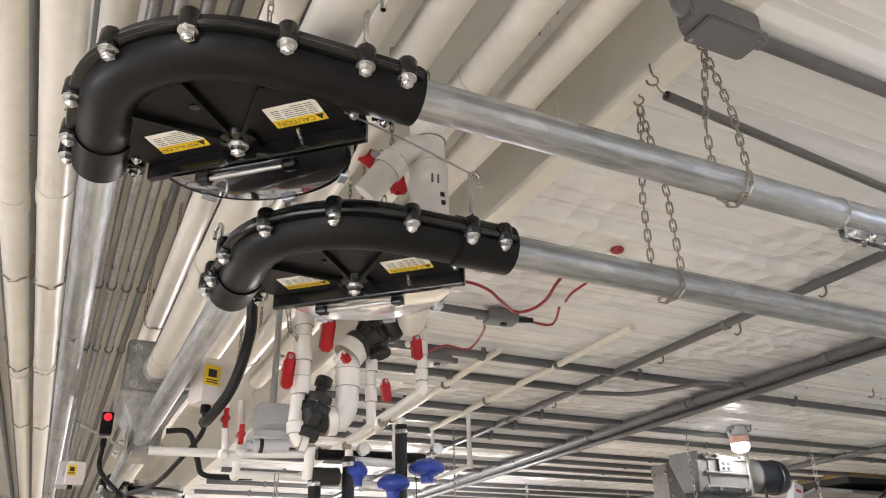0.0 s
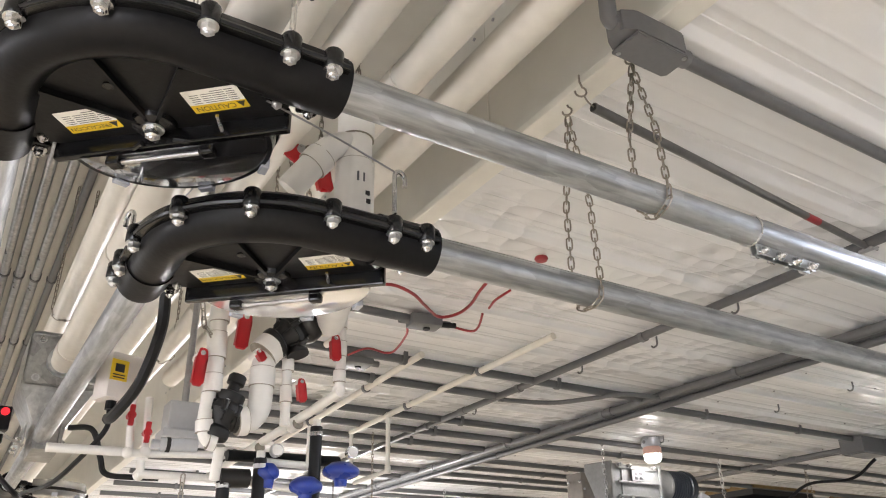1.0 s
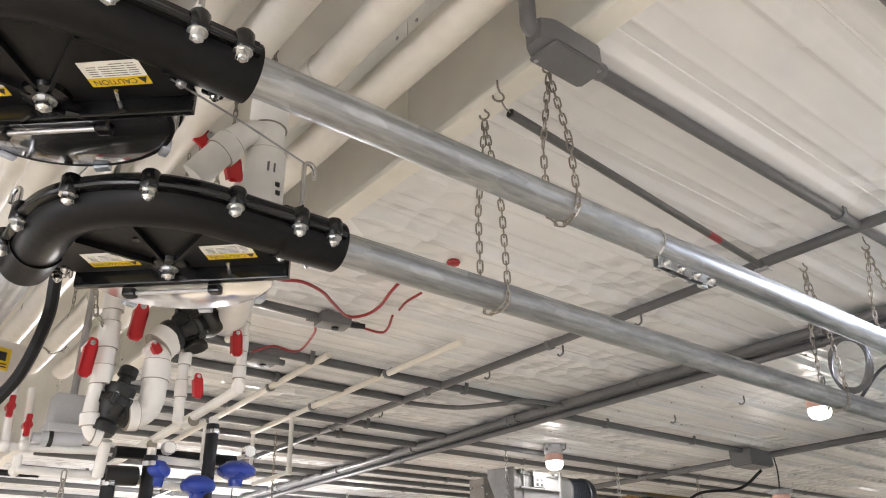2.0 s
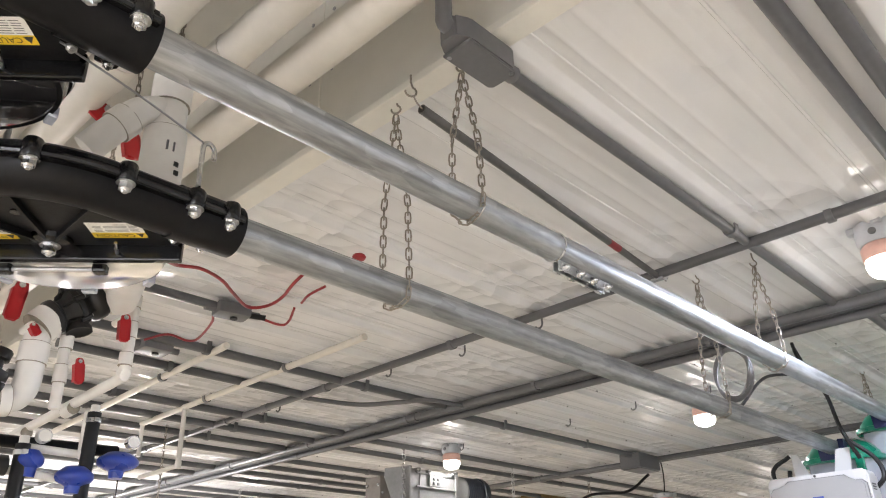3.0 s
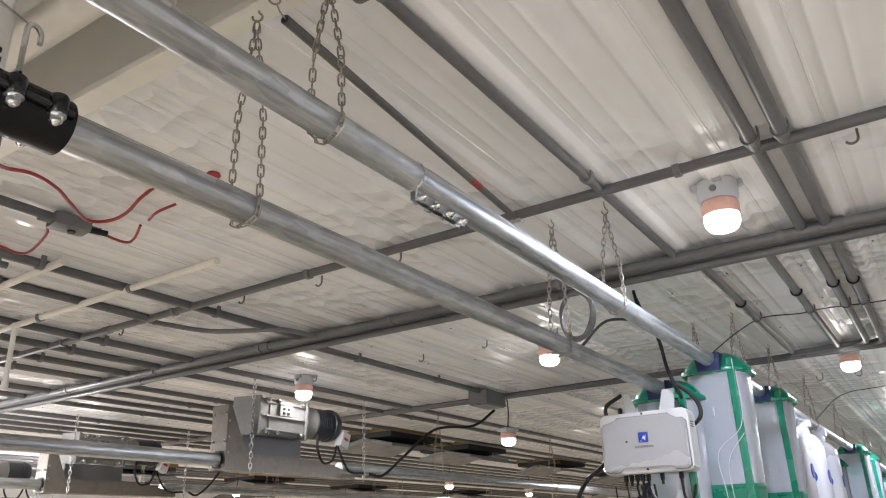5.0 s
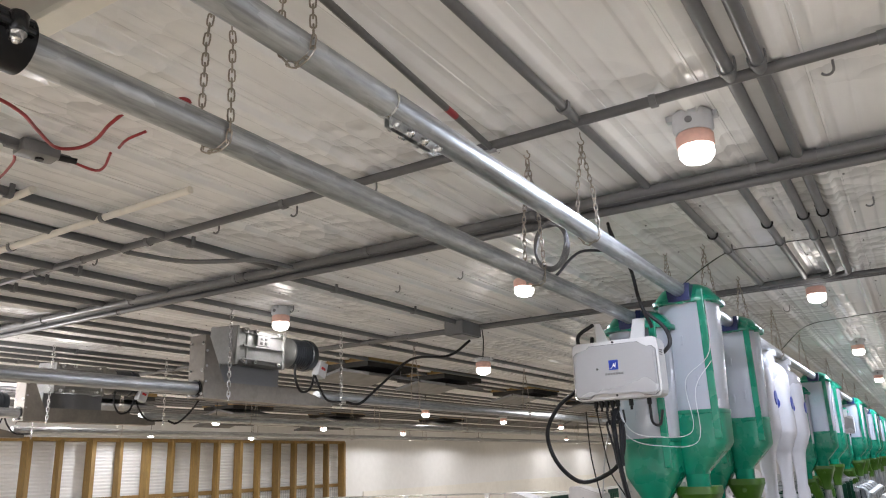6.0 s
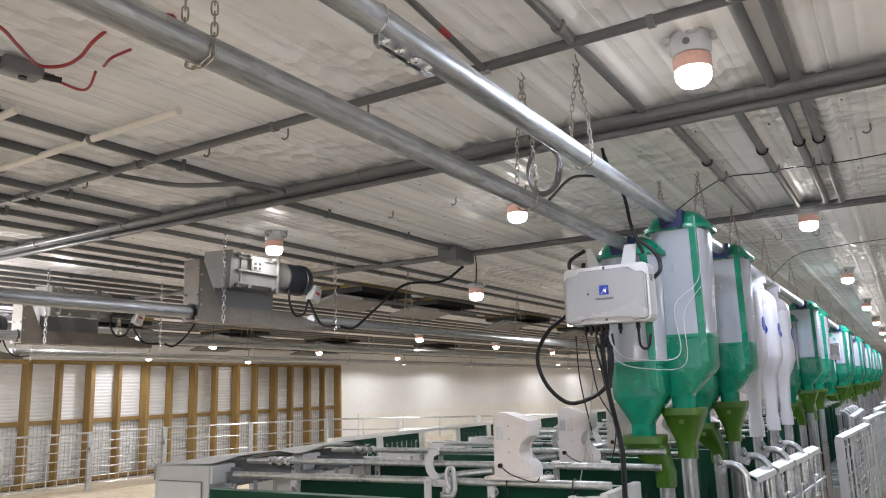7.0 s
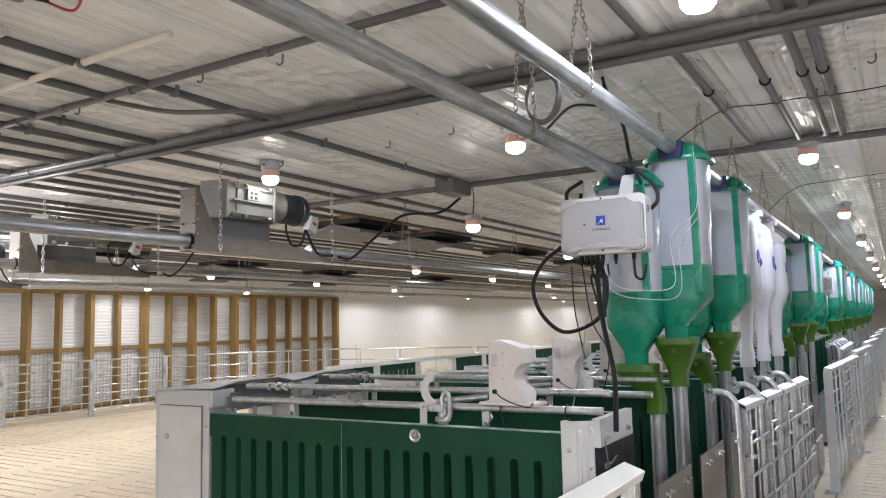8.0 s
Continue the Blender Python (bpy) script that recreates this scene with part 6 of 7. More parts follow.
jb = thing("junction_box", pose(-3.04, 5.42, 2.62), "grey plastic junction box on the ceiling conduit", "junction box")
bm = bmesh.new()
box(bm, (0, 0, 0), (0.17, 0.30, 0.11), bevel=0.008)
part("body", bm, GREY_BOX, jb)
bm = bmesh.new()
box(bm, (0, 0, -0.058), (0.15, 0.27, 0.008), bevel=0.003)
part("lid", bm, GREY_BOX, jb)

# ---- ceiling air inlets ----


def air_inlet(x, y):
    root = thing("air_inlet", pose(x, y, CEIL), "dark ceiling air inlet with timber edging and open flaps", "air inlet", "ceiling air inlets")
    for sx, sy, w, d in ((-0.36, 0, 0.04, 0.95), (0.36, 0, 0.04, 0.95), (0, -0.455, 0.68, 0.04), (0, 0.455, 0.68, 0.04)):
        bm = bmesh.new()
        box(bm, (sx, sy, -0.024), (w, d, 0.044), bevel=0.003)
        part("timber_edge", bm, WOOD, root)
    # solid block, painted near-black for the shade inside the inlet
    bm = bmesh.new()
    box(bm, (0, 0, -0.075), (0.70, 0.93, 0.055))
    part("throat_shade", bm, SHADE_BLACK, root)
    for s in (-1, 1):
        bm = bmesh.new()
        box(bm, (s * 0.19, 0, -0.150), (0.37, 0.96, 0.03), Matrix.Rotation(radians(s * 12), 4, "Y"), bevel=0.003)
        part("flap", bm, GREY_BOX, root, "dark grey insulated flap")
        bm = bmesh.new()
        rod(bm, (s * 0.3, 0.2, -0.18), (s * 0.3, 0.2, 0.0), 0.003, 6)
        part("flap_cord", bm, STEEL, root)
    return root


inl = air_inlet(-5.15, 6.95)
for x, y in ((-5.2, 8.55), (-5.3, 11.3), (-5.3, 14.2), (-5.3, 17.2), (-9.6, 6.9), (-9.9, 9.6), (-10.2, 12.6), (-11.9, 8.2), (-12.2, 11.4), (-12.4, 14.6), (-5.3, 20.5), (-9.9, 16.2), (-7.6, 19.5)):
    copy_thing(inl, pose(x, y, CEIL))
# ---- tubes and conduits along the hall ----


def pvc_tube(x0, x1, y, z, r, joints=(), ties=(), label="cream plastic pipe along the hall ceiling", slope=0.0):
    root = thing("pvc_tube", pose(x0, y, z), label, "pipe", "cream pipes along the hall")
    L = x1 - x0
    bm = bmesh.new()
    rod(bm, (0, 0, 0), (L, 0, slope * L), r, 28)
    part("tube", bm, PVC, root, smooth=True)
    for j in joints:
        s = j - x0
        bm = bmesh.new()
        rod(bm, (s - 0.05, 0, slope * s), (s + 0.05, 0, slope * s), r * 1.08, 28)
        part("socket", bm, PVC, root, smooth=True)
    for j in ties:
        s = j - x0
        rr = r + 0.003
        top = HALL_CEIL - z - 0.004
        pts = [(s, rr * 0.9, top)] + [(s, rr * math.cos(a), rr * math.sin(a)) for a in [radians(0 - 22.5 * i) for i in range(9)]] + [(s, -rr * 0.9, top)]
        chain("chain", pts, CHAIN, root, pitch=0.026)
    return root


pvc_tube(3.0, -13.9, -0.262, 2.75, 0.042, (-2.35, -4.3), (-2.9, -4.1, -5.4))
pvc_tube(3.0, -13.9, -0.152, 2.75, 0.047, (-2.25, -4.1), (-2.92, -4.1, -5.4))
pvc_tube(3.0, -13.9, -0.062, 3.00, 0.045)
pvc_tube(3.0, -3.1, 0.272, 2.45, 0.045, (-1.95, -2.8), (-1.2,), "cream feed tube entering a zinc boot")
pvc_tube(3.0, -3.6, 0.262, 2.77, 0.040, (-2.0,), (-3.3,))
pvc_tube(3.0, -2.6, 0.436, 2.75, 0.045, (-0.9,))
pvc_tube(3.0, -13.9, 0.565, 2.75, 0.045, (-1.5,))
pvc_tube(3.0, -4.0, 0.735, 2.75, 0.043, (-1.32, -3.0), (-3.6, -1.9))
pvc_tube(3.0, -4.0, 0.872, 2.75, 0.046, (-3.2,), (-2.7, -3.4))
for y, r in ((-0.45, .022), (-0.36, .022), (-0.315, .022), (-0.13, .02), (0.02, .022), (0.09, .022), (0.17, .022), (0.25, .02), (0.34, .02), (0.47, .022), (-0.55, .025)):
    bare = y in (0.02, 0.09, 0.17)
    conduit([(3.0, y, HALL_CEIL - r - 0.004), (-13.9, y, HALL_CEIL - r - 0.004)], r, "bare spangled zinc conduit along the hall ceiling" if bare else "grey conduit along the hall ceiling", (4.6, 5.9, 7.4, 8.6), SPANGLE if bare else CONDUIT)

# seams and screws of the header panel
for x in (-1.44, -0.22, -2.66, -3.88, -5.1):
    bm = bmesh.new()
    box(bm, (x, HEAD - 0.001, 3.02), (0.006, 0.003, 0.64))
    part("panel_seam", bm, TRIM, header)
    for z in (2.80, 2.98, 3.2):
        for dx in (-0.05, 0.05):
            bm = bmesh.new()
            rod(bm, (x + dx, HEAD - 0.0005, z), (x + dx, HEAD - 0.004, z), 0.006, 8)
            part("screw", bm, STEEL, header)

# ---- conduit box, hook rod and hooks by the header ----
cb = thing("conduit_box", pose(-0.795, 1.005, 2.60), "grey plastic conduit box with a square lid", "junction box")
bm = bmesh.new()
prism(bm, [(-0.036, -0.045), (-0.036, 0.088), (-0.026, 0.100), (0.026, 0.100), (0.036, 0.088), (0.036, -0.045), (0.020, -0.075), (-0.020, -0.075)], 0.009, 0.058)
bmesh.ops.bevel(bm, geom=[e for e in bm.edges if abs(e.verts[0].co.z - e.verts[1].co.z) > 0.01], offset=0.004, segments=2, affect="EDGES")
part("body", bm, GREY_BOX, cb, smooth=True)
# black layer paints the shaded gap between lid and body
bm = bmesh.new()
prism(bm, [(-0.034, -0.046), (-0.034, 0.086), (-0.026, 0.094), (0.026, 0.094), (0.034, 0.086), (0.034, -0.046)], 0.0055, 0.0095)
part("lid_gap", bm, INK, cb, "black layer painting the shaded gap under the lid")
bm = bmesh.new()
prism(bm, [(-0.037, -0.050), (-0.037, 0.088), (-0.028, 0.097), (0.028, 0.097), (0.037, 0.088), (0.037, -0.050)], -0.002, 0.006)
bmesh.ops.bevel(bm, geom=list(bm.edges), offset=0.0018, segments=2, affect="EDGES")
lid_part = part("lid", bm, GREY_BOX, cb, smooth=True)
for px, py in ((-0.028, -0.040), (0.028, 0.086)):
    bm = bmesh.new()
    rod(bm, (px, py, -0.002), (px, py, -0.0035), 0.005, 10)
    part("screw", bm, STEEL, lid_part)
bm = bmesh.new()
sweep(bm, curve_pts([(0, -0.060, 0.040), (0.002, -0.085, 0.045), (0.010, -0.094, 0.080), (0.012, -0.096, 0.30), (0.012, -0.096, 0.748)], 5), 0.017, 14)
part("stub", bm, CONDUIT, cb, smooth=True)
bm = bmesh.new()
rod(bm, (-0.01, 0.085, 0.045), (-0.016, 0.15, 0.055), 0.020, 14)
part("collar", bm, GREY_BOX, cb, smooth=True)
GREY_STEEL = mat("dark_grey_rod", (0.14, 0.135, 0.13), 0.4, 0.5, 0.15, 60, 8)
rodroot = thing("hook_rod", pose(-1.008, 1.036, 2.640), "dark steel tube on a ceiling hook with red paint", "rod")
bm = bmesh.new()
rod(bm, (0.0, 0.034, -0.015), (-0.144, 1.336, 0.013), 0.0115, 14)
part("tube", bm, GREY_STEEL, rodroot, smooth=True)
# the tube is capped: a black disc paints its shaded hollow
bm = bmesh.new()
rod(bm, (0.0, 0.0335, -0.015), (-0.0002, 0.036, -0.015), 0.0085, 12)
part("bore_shade", bm, INK, rodroot, "black disc painting the shaded bore of the tube")
bm = bmesh.new()
rod(bm, (-0.103, 0.965, 0.005), (-0.110, 1.035, 0.0065), 0.0118, 14)
part("paint_mark", bm, RED_WIRE, rodroot, "red paint", smooth=True)
bm = bmesh.new()
ceiling_hook(bm, 0, 0, 0.012, 60, 0.026)
sweep(bm, curve_pts([(0.008, 0, 0.0), (0.004, 0.015, -0.010), (0.0, 0.040, -0.015)]), 0.0022, 6)
part("hook", bm, CHAIN, rodroot, smooth=True)
bm = bmesh.new()
box(bm, (-0.146, 1.344, 0.010), (0.05, 0.022, 0.028), bevel=0.004)
strap = part("strap", bm, STEEL, rodroot)
for dx in (-0.030, 0.030):
    bm = bmesh.new()
    hexnut(bm, (-0.146 + dx, 1.344, -0.002), (0, 0, -1), 0.006, 0.005)
    part("bolt", bm, BOLT, strap, smooth=True)


def j_hook(x, y, z, turn):
    root = thing("j_hook", pose(x, y, z, 0, 0, turn), "dark empty conduit hook screwed to the ceiling", "hook", "empty hooks on the ceiling")
    bm = bmesh.new()
    sweep(bm, [(0, 0, 0.03), (0, 0, 0.0)] + [(0.018 - 0.018 * math.cos(a), 0, -0.018 * math.sin(a)) for a in [radians(22 * i) for i in range(1, 8)]], 0.0042, 7)
    part("wire", bm, GREY_BOX, root, smooth=True)
    bm = bmesh.new()
    box(bm, (0, 0, 0.034), (0.02, 0.03, 0.008), bevel=0.002)
    part("plate", bm, GREY_BOX, root)
    return root


jh = j_hook(-2.21, 2.53, 2.672, 180)
for x, y in ((-1.75, 2.50), (-2.67, 2.50), (-3.59, 2.50), (-1.29, 4.05), (-1.77, 4.04), (-2.23, 4.03), (-2.73, 4.08), (-3.67, 4.11), (-0.02, 4.02), (0.25, 2.50), (0.72, 2.52), (-0.05, 2.50)):
    copy_thing(jh, pose(x, y, 2.672, 0, 0, 180))


def saddle_hook(x, y, z):
    root = thing("saddle_hook", pose(x, y, z), "dark plastic hook holding a conduit under the ceiling", "hook", "conduit hooks on the ceiling")
    bm = bmesh.new()
    sweep(bm, [(-0.024, 0, 0.034), (-0.024, 0, 0.0)] + [(-0.024 * math.cos(a), 0, -0.024 * math.sin(a)) for a in [radians(20 * i) for i in range(1, 10)]] + [(0.024, 0, 0.006)], 0.0048, 8)
    part("hook", bm, RUBBER, root, smooth=True)
    bm = bmesh.new()
    box(bm, (-0.024, 0, 0.034), (0.016, 0.024, 0.010), bevel=0.002)
    part("plate", bm, RUBBER, root)
    return root


first_hook = saddle_hook(-0.49, 4.04, 2.664)
for x, y in ((-0.320, 4.0), (-0.235, 4.0), (-0.76, 4.07)):
    copy_thing(first_hook, pose(x, y, 2.664))
for x, r in ((-0.320, 0.021), (-0.235, 0.021)):
    wire("bent_conduit", [(x, 5.36, 2.664)] + [(x - 0.10 + 0.10 * math.cos(a), 5.40 + 0.10 * math.sin(a) + (0.02 if x > -0.3 else -0.03), 2.658) for a in [radians(18 * i) for i in range(6)]] + [(x - 0.45, 5.50 + (0.02 if x > -0.3 else -0.03), 2.650)], r * 0.95, CONDUIT, "grey conduit swept round along the cross run", "conduit", 3)
wire("bent_conduit", [(-3.26, 2.42, 2.652), (-3.24, 2.52, 2.650), (-3.16, 2.72, 2.645), (-2.98, 2.84, 2.642), (-2.84, 2.93, 2.642), (-2.80, 3.16, 2.640)], 0.013, CONDUIT, "bent grey conduit sweeping into the bundle", "conduit")
wire("ceiling_wire", [(-0.98, 4.2, 2.45), (-0.86, 4.35, 2.58), (-0.74, 4.5, 2.675), (-0.55, 4.48, 2.66), (-0.43, 4.52, 2.675), (-0.1, 4.5, 2.66), (0.4, 4.45, 2.675)], 0.003, RUBBER, "thin black wire slung below the ceiling")
wire("ceiling_wire", [(-0.9, 7.0, 2.4), (-0.7, 7.2, 2.6), (-0.4, 7.3, 2.65), (0.2, 7.25, 2.67)], 0.003, RUBBER, "thin black wire slung below the ceiling")

# ---- red alarm wiring and its boxes ----


def grey_body(x, y, z, sx, sy, turn, label):
    root = thing("wiring_box", pose(x, y, z, 0, 0, turn), label, "junction box")
    bm = bmesh.new()
    box(bm, (0, 0, 0), (sx, sy, 0.05), bevel=0.012)
    part("body", bm, GREY_BOX, root, smooth=True)
    bm = bmesh.new()
    rod(bm, (0, 0.01, -0.024), (0, 0.01, -0.032), 0.014, 14)
    part("plug", bm, RUBBER, root)
    bm = bmesh.new()
    rod(bm, (0, sy / 2, 0), (0, sy / 2 + 0.045, 0), 0.014, 12)
    part("hub", bm, GREY_BOX, root, smooth=True)
    bm = bmesh.new()
    rod(bm, (0, -sy / 2, 0), (0, -sy / 2 - 0.04, 0), 0.017, 12)
    part("hub", bm, GREY_BOX, root, smooth=True)
    return root


grey_body(-2.448, 1.478, 2.658, 0.085, 0.13, -8, "grey plastic wiring box with red cables")
grey_body(-2.98, 1.44, 2.64, 0.11, 0.13, 0, "grey plastic wiring box with red cables")
wire("alarm_cable", [(-1.72, 0.80, 2.40), (-1.90, 0.93, 2.51), (-2.09, 1.068, 2.60), (-2.075, 1.14, 2.605), (-2.12, 1.239, 2.61), (-2.20, 1.332, 2.615), (-2.31, 1.46, 2.63), (-2.28, 1.520, 2.64), (-2.187, 1.521, 2.645), (-2.08, 1.495, 2.66), (-2.02, 1.50, 2.685)], 0.006, RED_WIRE, "red alarm cable along the ceiling")
wire("alarm_cable", [(-2.228, 1.639, 2.67), (-2.148, 1.613, 2.67), (-2.08, 1.635, 2.69)], 0.005, RED_WIRE, "short red cable end on the ceiling")
wire("alarm_cable", [(-2.42, 1.570, 2.65), (-2.40, 1.662, 2.635), (-2.361, 1.676, 2.64), (-2.27, 1.637, 2.66)], 0.005, RED_WIRE, "short red cable end from the wiring box")
wire("alarm_cable", [(-2.50, 1.43, 2.65), (-2.57, 1.466, 2.64), (-2.745, 1.512, 2.635), (-2.803, 1.496, 2.635), (-2.80, 1.405, 2.64), (-2.92, 1.37, 2.64)], 0.005, RED_WIRE, "red cable between the wiring boxes")
bm = bmesh.new()
rod(bm, (-2.432, 1.545, 2.652), (-2.405, 1.600, 2.648), 0.011, 12)
tagged(part("cable_gland", bm, RUBBER, smooth=True), "black cable gland on the wiring box", "gland")
conduit([(-2.455, 1.12, 2.664), (-2.455, 1.41, 2.664)], 0.017, "short grey conduit into the wiring box")
bm = bmesh.new()
lathe(bm, [(0, 0), (0.021, 0), (0.024, -0.006), (0.020, -0.014), (0.010, -0.018), (0, -0.018)], 14)
ros = tagged(part("red_detector", bm, RED_WIRE, smooth=True), "small red detector on the ceiling", "detector")
ros.matrix_basis = pose(-1.81, 1.565, CEIL - 0.002)

# white pipes under the ribbed ceiling
for pts, lab in (([(-2.81, 1.68, 2.658), (-4.6, 1.68, 2.60)], "white plastic pipe clipped under the ceiling"), ([(-2.33, 2.04, 2.656), (-4.285, 2.04, 2.638)], "white plastic pipe clipped under the ceiling")):
    conduit(pts, 0.0155, lab, (0.55, 1.25), PVC)
dp = thing("drop_pipe", pose(-3.80, 2.04, 2.635), "white plastic drop pipe from the ceiling line", "pipe")
bm = bmesh.new()
sweep(bm, [(0, 0, 0.02), (0, 0, -0.305)], 0.013, 12)
sweep(bm, [(0.0, 0, -0.30), (-0.42, 0.0, -0.305)], 0.012, 12)
part("tube", bm, PVC_WHITE, dp, smooth=True)
bm = bmesh.new()
rod(bm, (0, 0, -0.275), (0, 0, -0.315), 0.017, 12)
part("elbow", bm, PVC_WHITE, dp, smooth=True)
dp2 = thing("drop_pipe", pose(-4.275, 2.04, 2.62), "white plastic drop pipe from the ceiling line", "pipe")
bm = bmesh.new()
sweep(bm, [(0, 0, 0.02), (0, 0, -0.17)], 0.012, 12)
part("tube", bm, PVC_WHITE, dp2, smooth=True)
tagged(chain("chain", [(-4.4, 2.25, 2.68), (-4.4, 2.25, 2.25)], CHAIN), "zinc chain hanging from the ceiling", "chain")

# ---- water manifold ----
man = thing("water_manifold", pose(-1.8, 0.0, 0.0), "white plastic water manifold with dark valves and red handles", "manifold")


def mpipe(name, pts, r, material=PVC_WHITE, smooth_line=True, label=""):
    bm = bmesh.new()
    sweep(bm, curve_pts(pts, 6) if smooth_line else [Vector(p) for p in pts], r, 20)
    return part(name, bm, material, man, label, smooth=True)


def ring(parent, a, b, r, material=PVC_WHITE, name="socket"):
    """A glued socket with a line of dirt and painted shadow at each end."""
    a, b = Vector(a), Vector(b)
    bm = bmesh.new()
    rod(bm, a, b, r, 22)
    ob = part(name, bm, material, parent, smooth=True)
    if material is PVC_WHITE:
        w = (b - a).normalized()
        for p, k in ((a, -1), (b, 1)):
            bm = bmesh.new()
            rod(bm, p, p + w * k * 0.0016, r * 0.985, 22)
            part("joint_line", bm, JOINT_GREY, ob, smooth=True)
    return ob


# joint dirt, with the shadow lines of the sockets painted in
JOINT_GREY = mat("joint_dirt_and_shadow", (0.30, 0.27, 0.22), 0.6, 0.0, 0.3, 60, 12)
mpipe("riser", [(0.44, 0.65, 2.66), (0.44, 0.65, 2.32), (0.42, 0.655, 2.305), (0.25, 0.71, 2.30), (0.05, 0.775, 2.30)], 0.038, smooth_line=False)
for a, b, r in (((0.44, 0.65, 2.672), (0.44, 0.65, 2.60), 0.043), ((0.44, 0.65, 2.53), (0.44, 0.65, 2.34), 0.0445)):
    ring(man, a, b, r)
for dy, dz, w, h in ((0.012, 2.440, 0.010, 0.010), (0.014, 2.420, 0.010, 0.010), (-0.012, 2.478, 0.004, 0.022), (0.002, 2.478, 0.004, 0.022)):
    bm = bmesh.new()
    box(bm, (0.4835, 0.65 + dy, dz), (0.004, w, h))
    part("ink_mark", bm, INK if dz < 2.45 else CONDUIT, man, "printed pipe mark")
mpipe("branch", [(0.44, 0.632, 2.584), (0.44, 0.584, 2.552), (0.424, 0.544, 2.496), (0.40, 0.512, 2.448)], 0.031)
ring(man, (0.432, 0.572, 2.536), (0.424, 0.552, 2.508), 0.036)


GREY_DARK = mat("dark_grey_valve_plastic", (0.009, 0.0085, 0.008), 0.42, 0.0, 0.15, 50, 8, bump=0.1)


def cast_valve(a, b, profile, label, bolts, bonnet=None):
    """A dark cast valve along the line from a to b: a turned body, a bolted flange with ribs, and a side bonnet. bolts: place along the axis and radius of the flange."""
    a, b = Vector(a), Vector(b)
    way, L = (b - a).normalized(), (b - a).length
    u, v = frame_of(way)
    m = Matrix.Translation(a) @ Matrix((tuple(u), tuple(v), tuple(way))).transposed().to_4x4()
    bm = bmesh.new()
    lathe(bm, [(r, q * L) for r, q in profile], 18, power=2.5)
    bmesh.ops.transform(bm, matrix=m, verts=bm.verts)
    ob = part("valve", bm, GREY_DARK, man, label, smooth=True)
    q, R = bolts
    c = a + way * q * L
    bm = bmesh.new()
    rod(bm, c - way * 0.006, c + way * 0.006, R, 18)
    part("flange", bm, GREY_DARK, ob, smooth=True)
    for k in range(6):
        d = u * math.cos(math.tau * k / 6 + 0.3) + v * math.sin(math.tau * k / 6 + 0.3)
        bm = bmesh.new()
        rod(bm, c + d * R * 0.94 - way * 0.013, c + d * R * 0.94 + way * 0.013, 0.0070, 8)
        lug = part("lug", bm, GREY_DARK, ob, smooth=True)
        bm = bmesh.new()
        rod(bm, c + d * R * 0.94 + way * 0.013, c + d * R * 0.94 + way * 0.0165, 0.0040, 6)
        part("screw", bm, STEEL, lug)
        bm = bmesh.new()
        prism(bm, [(R * 0.45, -0.038), (R * 0.80, -0.030), (R * 0.98, 0.0), (R * 0.80, 0.030), (R * 0.45, 0.038)], -0.002, 0.002,
              Matrix.Translation(c) @ Matrix((tuple(d), tuple(way), tuple(d.cross(way)))).transposed().to_4x4())
        part("cast_rib", bm, GREY_DARK, ob)
    if bonnet:
        p, q2, r = Vector(bonnet[0]), Vector(bonnet[1]), bonnet[2]
        w = (q2 - p).normalized()
        bm = bmesh.new()
        rod(bm, p, q2, r, 18)
        rod(bm, q2 - w * 0.010, q2, r * 1.18, 18)
        part("hub", bm, GREY_DARK, ob, smooth=True)
    return ob


# large valve between two unions
cast_valve((0.02, 0.630, 2.222), (0.02, 0.728, 2.300), [(0, 0), (0.036, 0), (0.041, 0.05), (0.041, 0.13), (0.031, 0.20), (0.034, 0.36), (0.046, 0.46), (0.048, 0.54), (0.036, 0.64), (0.035, 0.72), (0.047, 0.80), (0.050, 0.88), (0.048, 1.0), (0, 1.0)],
           "dark grey diaphragm valve", (0.5, 0.052), ((0.02, 0.690, 2.250), (0.03, 0.700, 2.205), 0.024))
ring(man, (0.02, 0.716, 2.292), (0.02, 0.780, 2.340), 0.047, PVC, "union")
ring(man, (0.02, 0.752, 2.318), (0.02, 0.764, 2.327), 0.054, PVC, "union_nut")
ring(man, (0.02, 0.612, 2.196), (0.02, 0.634, 2.224), 0.0405)
mpipe("elbow", [(0.02, 0.568, 2.026), (0.02, 0.588, 2.030), (0.02, 0.606, 2.046), (0.02, 0.6145, 2.075), (0.02, 0.6150, 2.13), (0.02, 0.6155, 2.17), (0.02, 0.624, 2.205)], 0.0285)
ring(man, (0.02, 0.562, 2.025), (0.02, 0.584, 2.0285), 0.0345)
ring(man, (0.02, 0.6150, 2.115), (0.02, 0.6153, 2.160), 0.0315)
# small black valve with a flat cap
cast_valve((0.02, 0.514, 1.980), (0.02, 0.556, 2.134), [(0, 0), (0.026, 0), (0.029, 0.05), (0.029, 0.13), (0.022, 0.18), (0.027, 0.28), (0.034, 0.38), (0.035, 0.46), (0.030, 0.54), (0.034, 0.60), (0.034, 0.68), (0.015, 0.73), (0.013, 0.84), (0.021, 0.86), (0.021, 0.97), (0.018, 1.0), (0, 1.0)],
           "black plastic valve with a flat cap", (0.44, 0.038), ((0.02, 0.532, 2.030), (0.02, 0.566, 2.026), 0.025))
mpipe("riser", [(0.02, 0.493, 2.335), (0.02, 0.497, 2.095)], 0.0205, smooth_line=False)
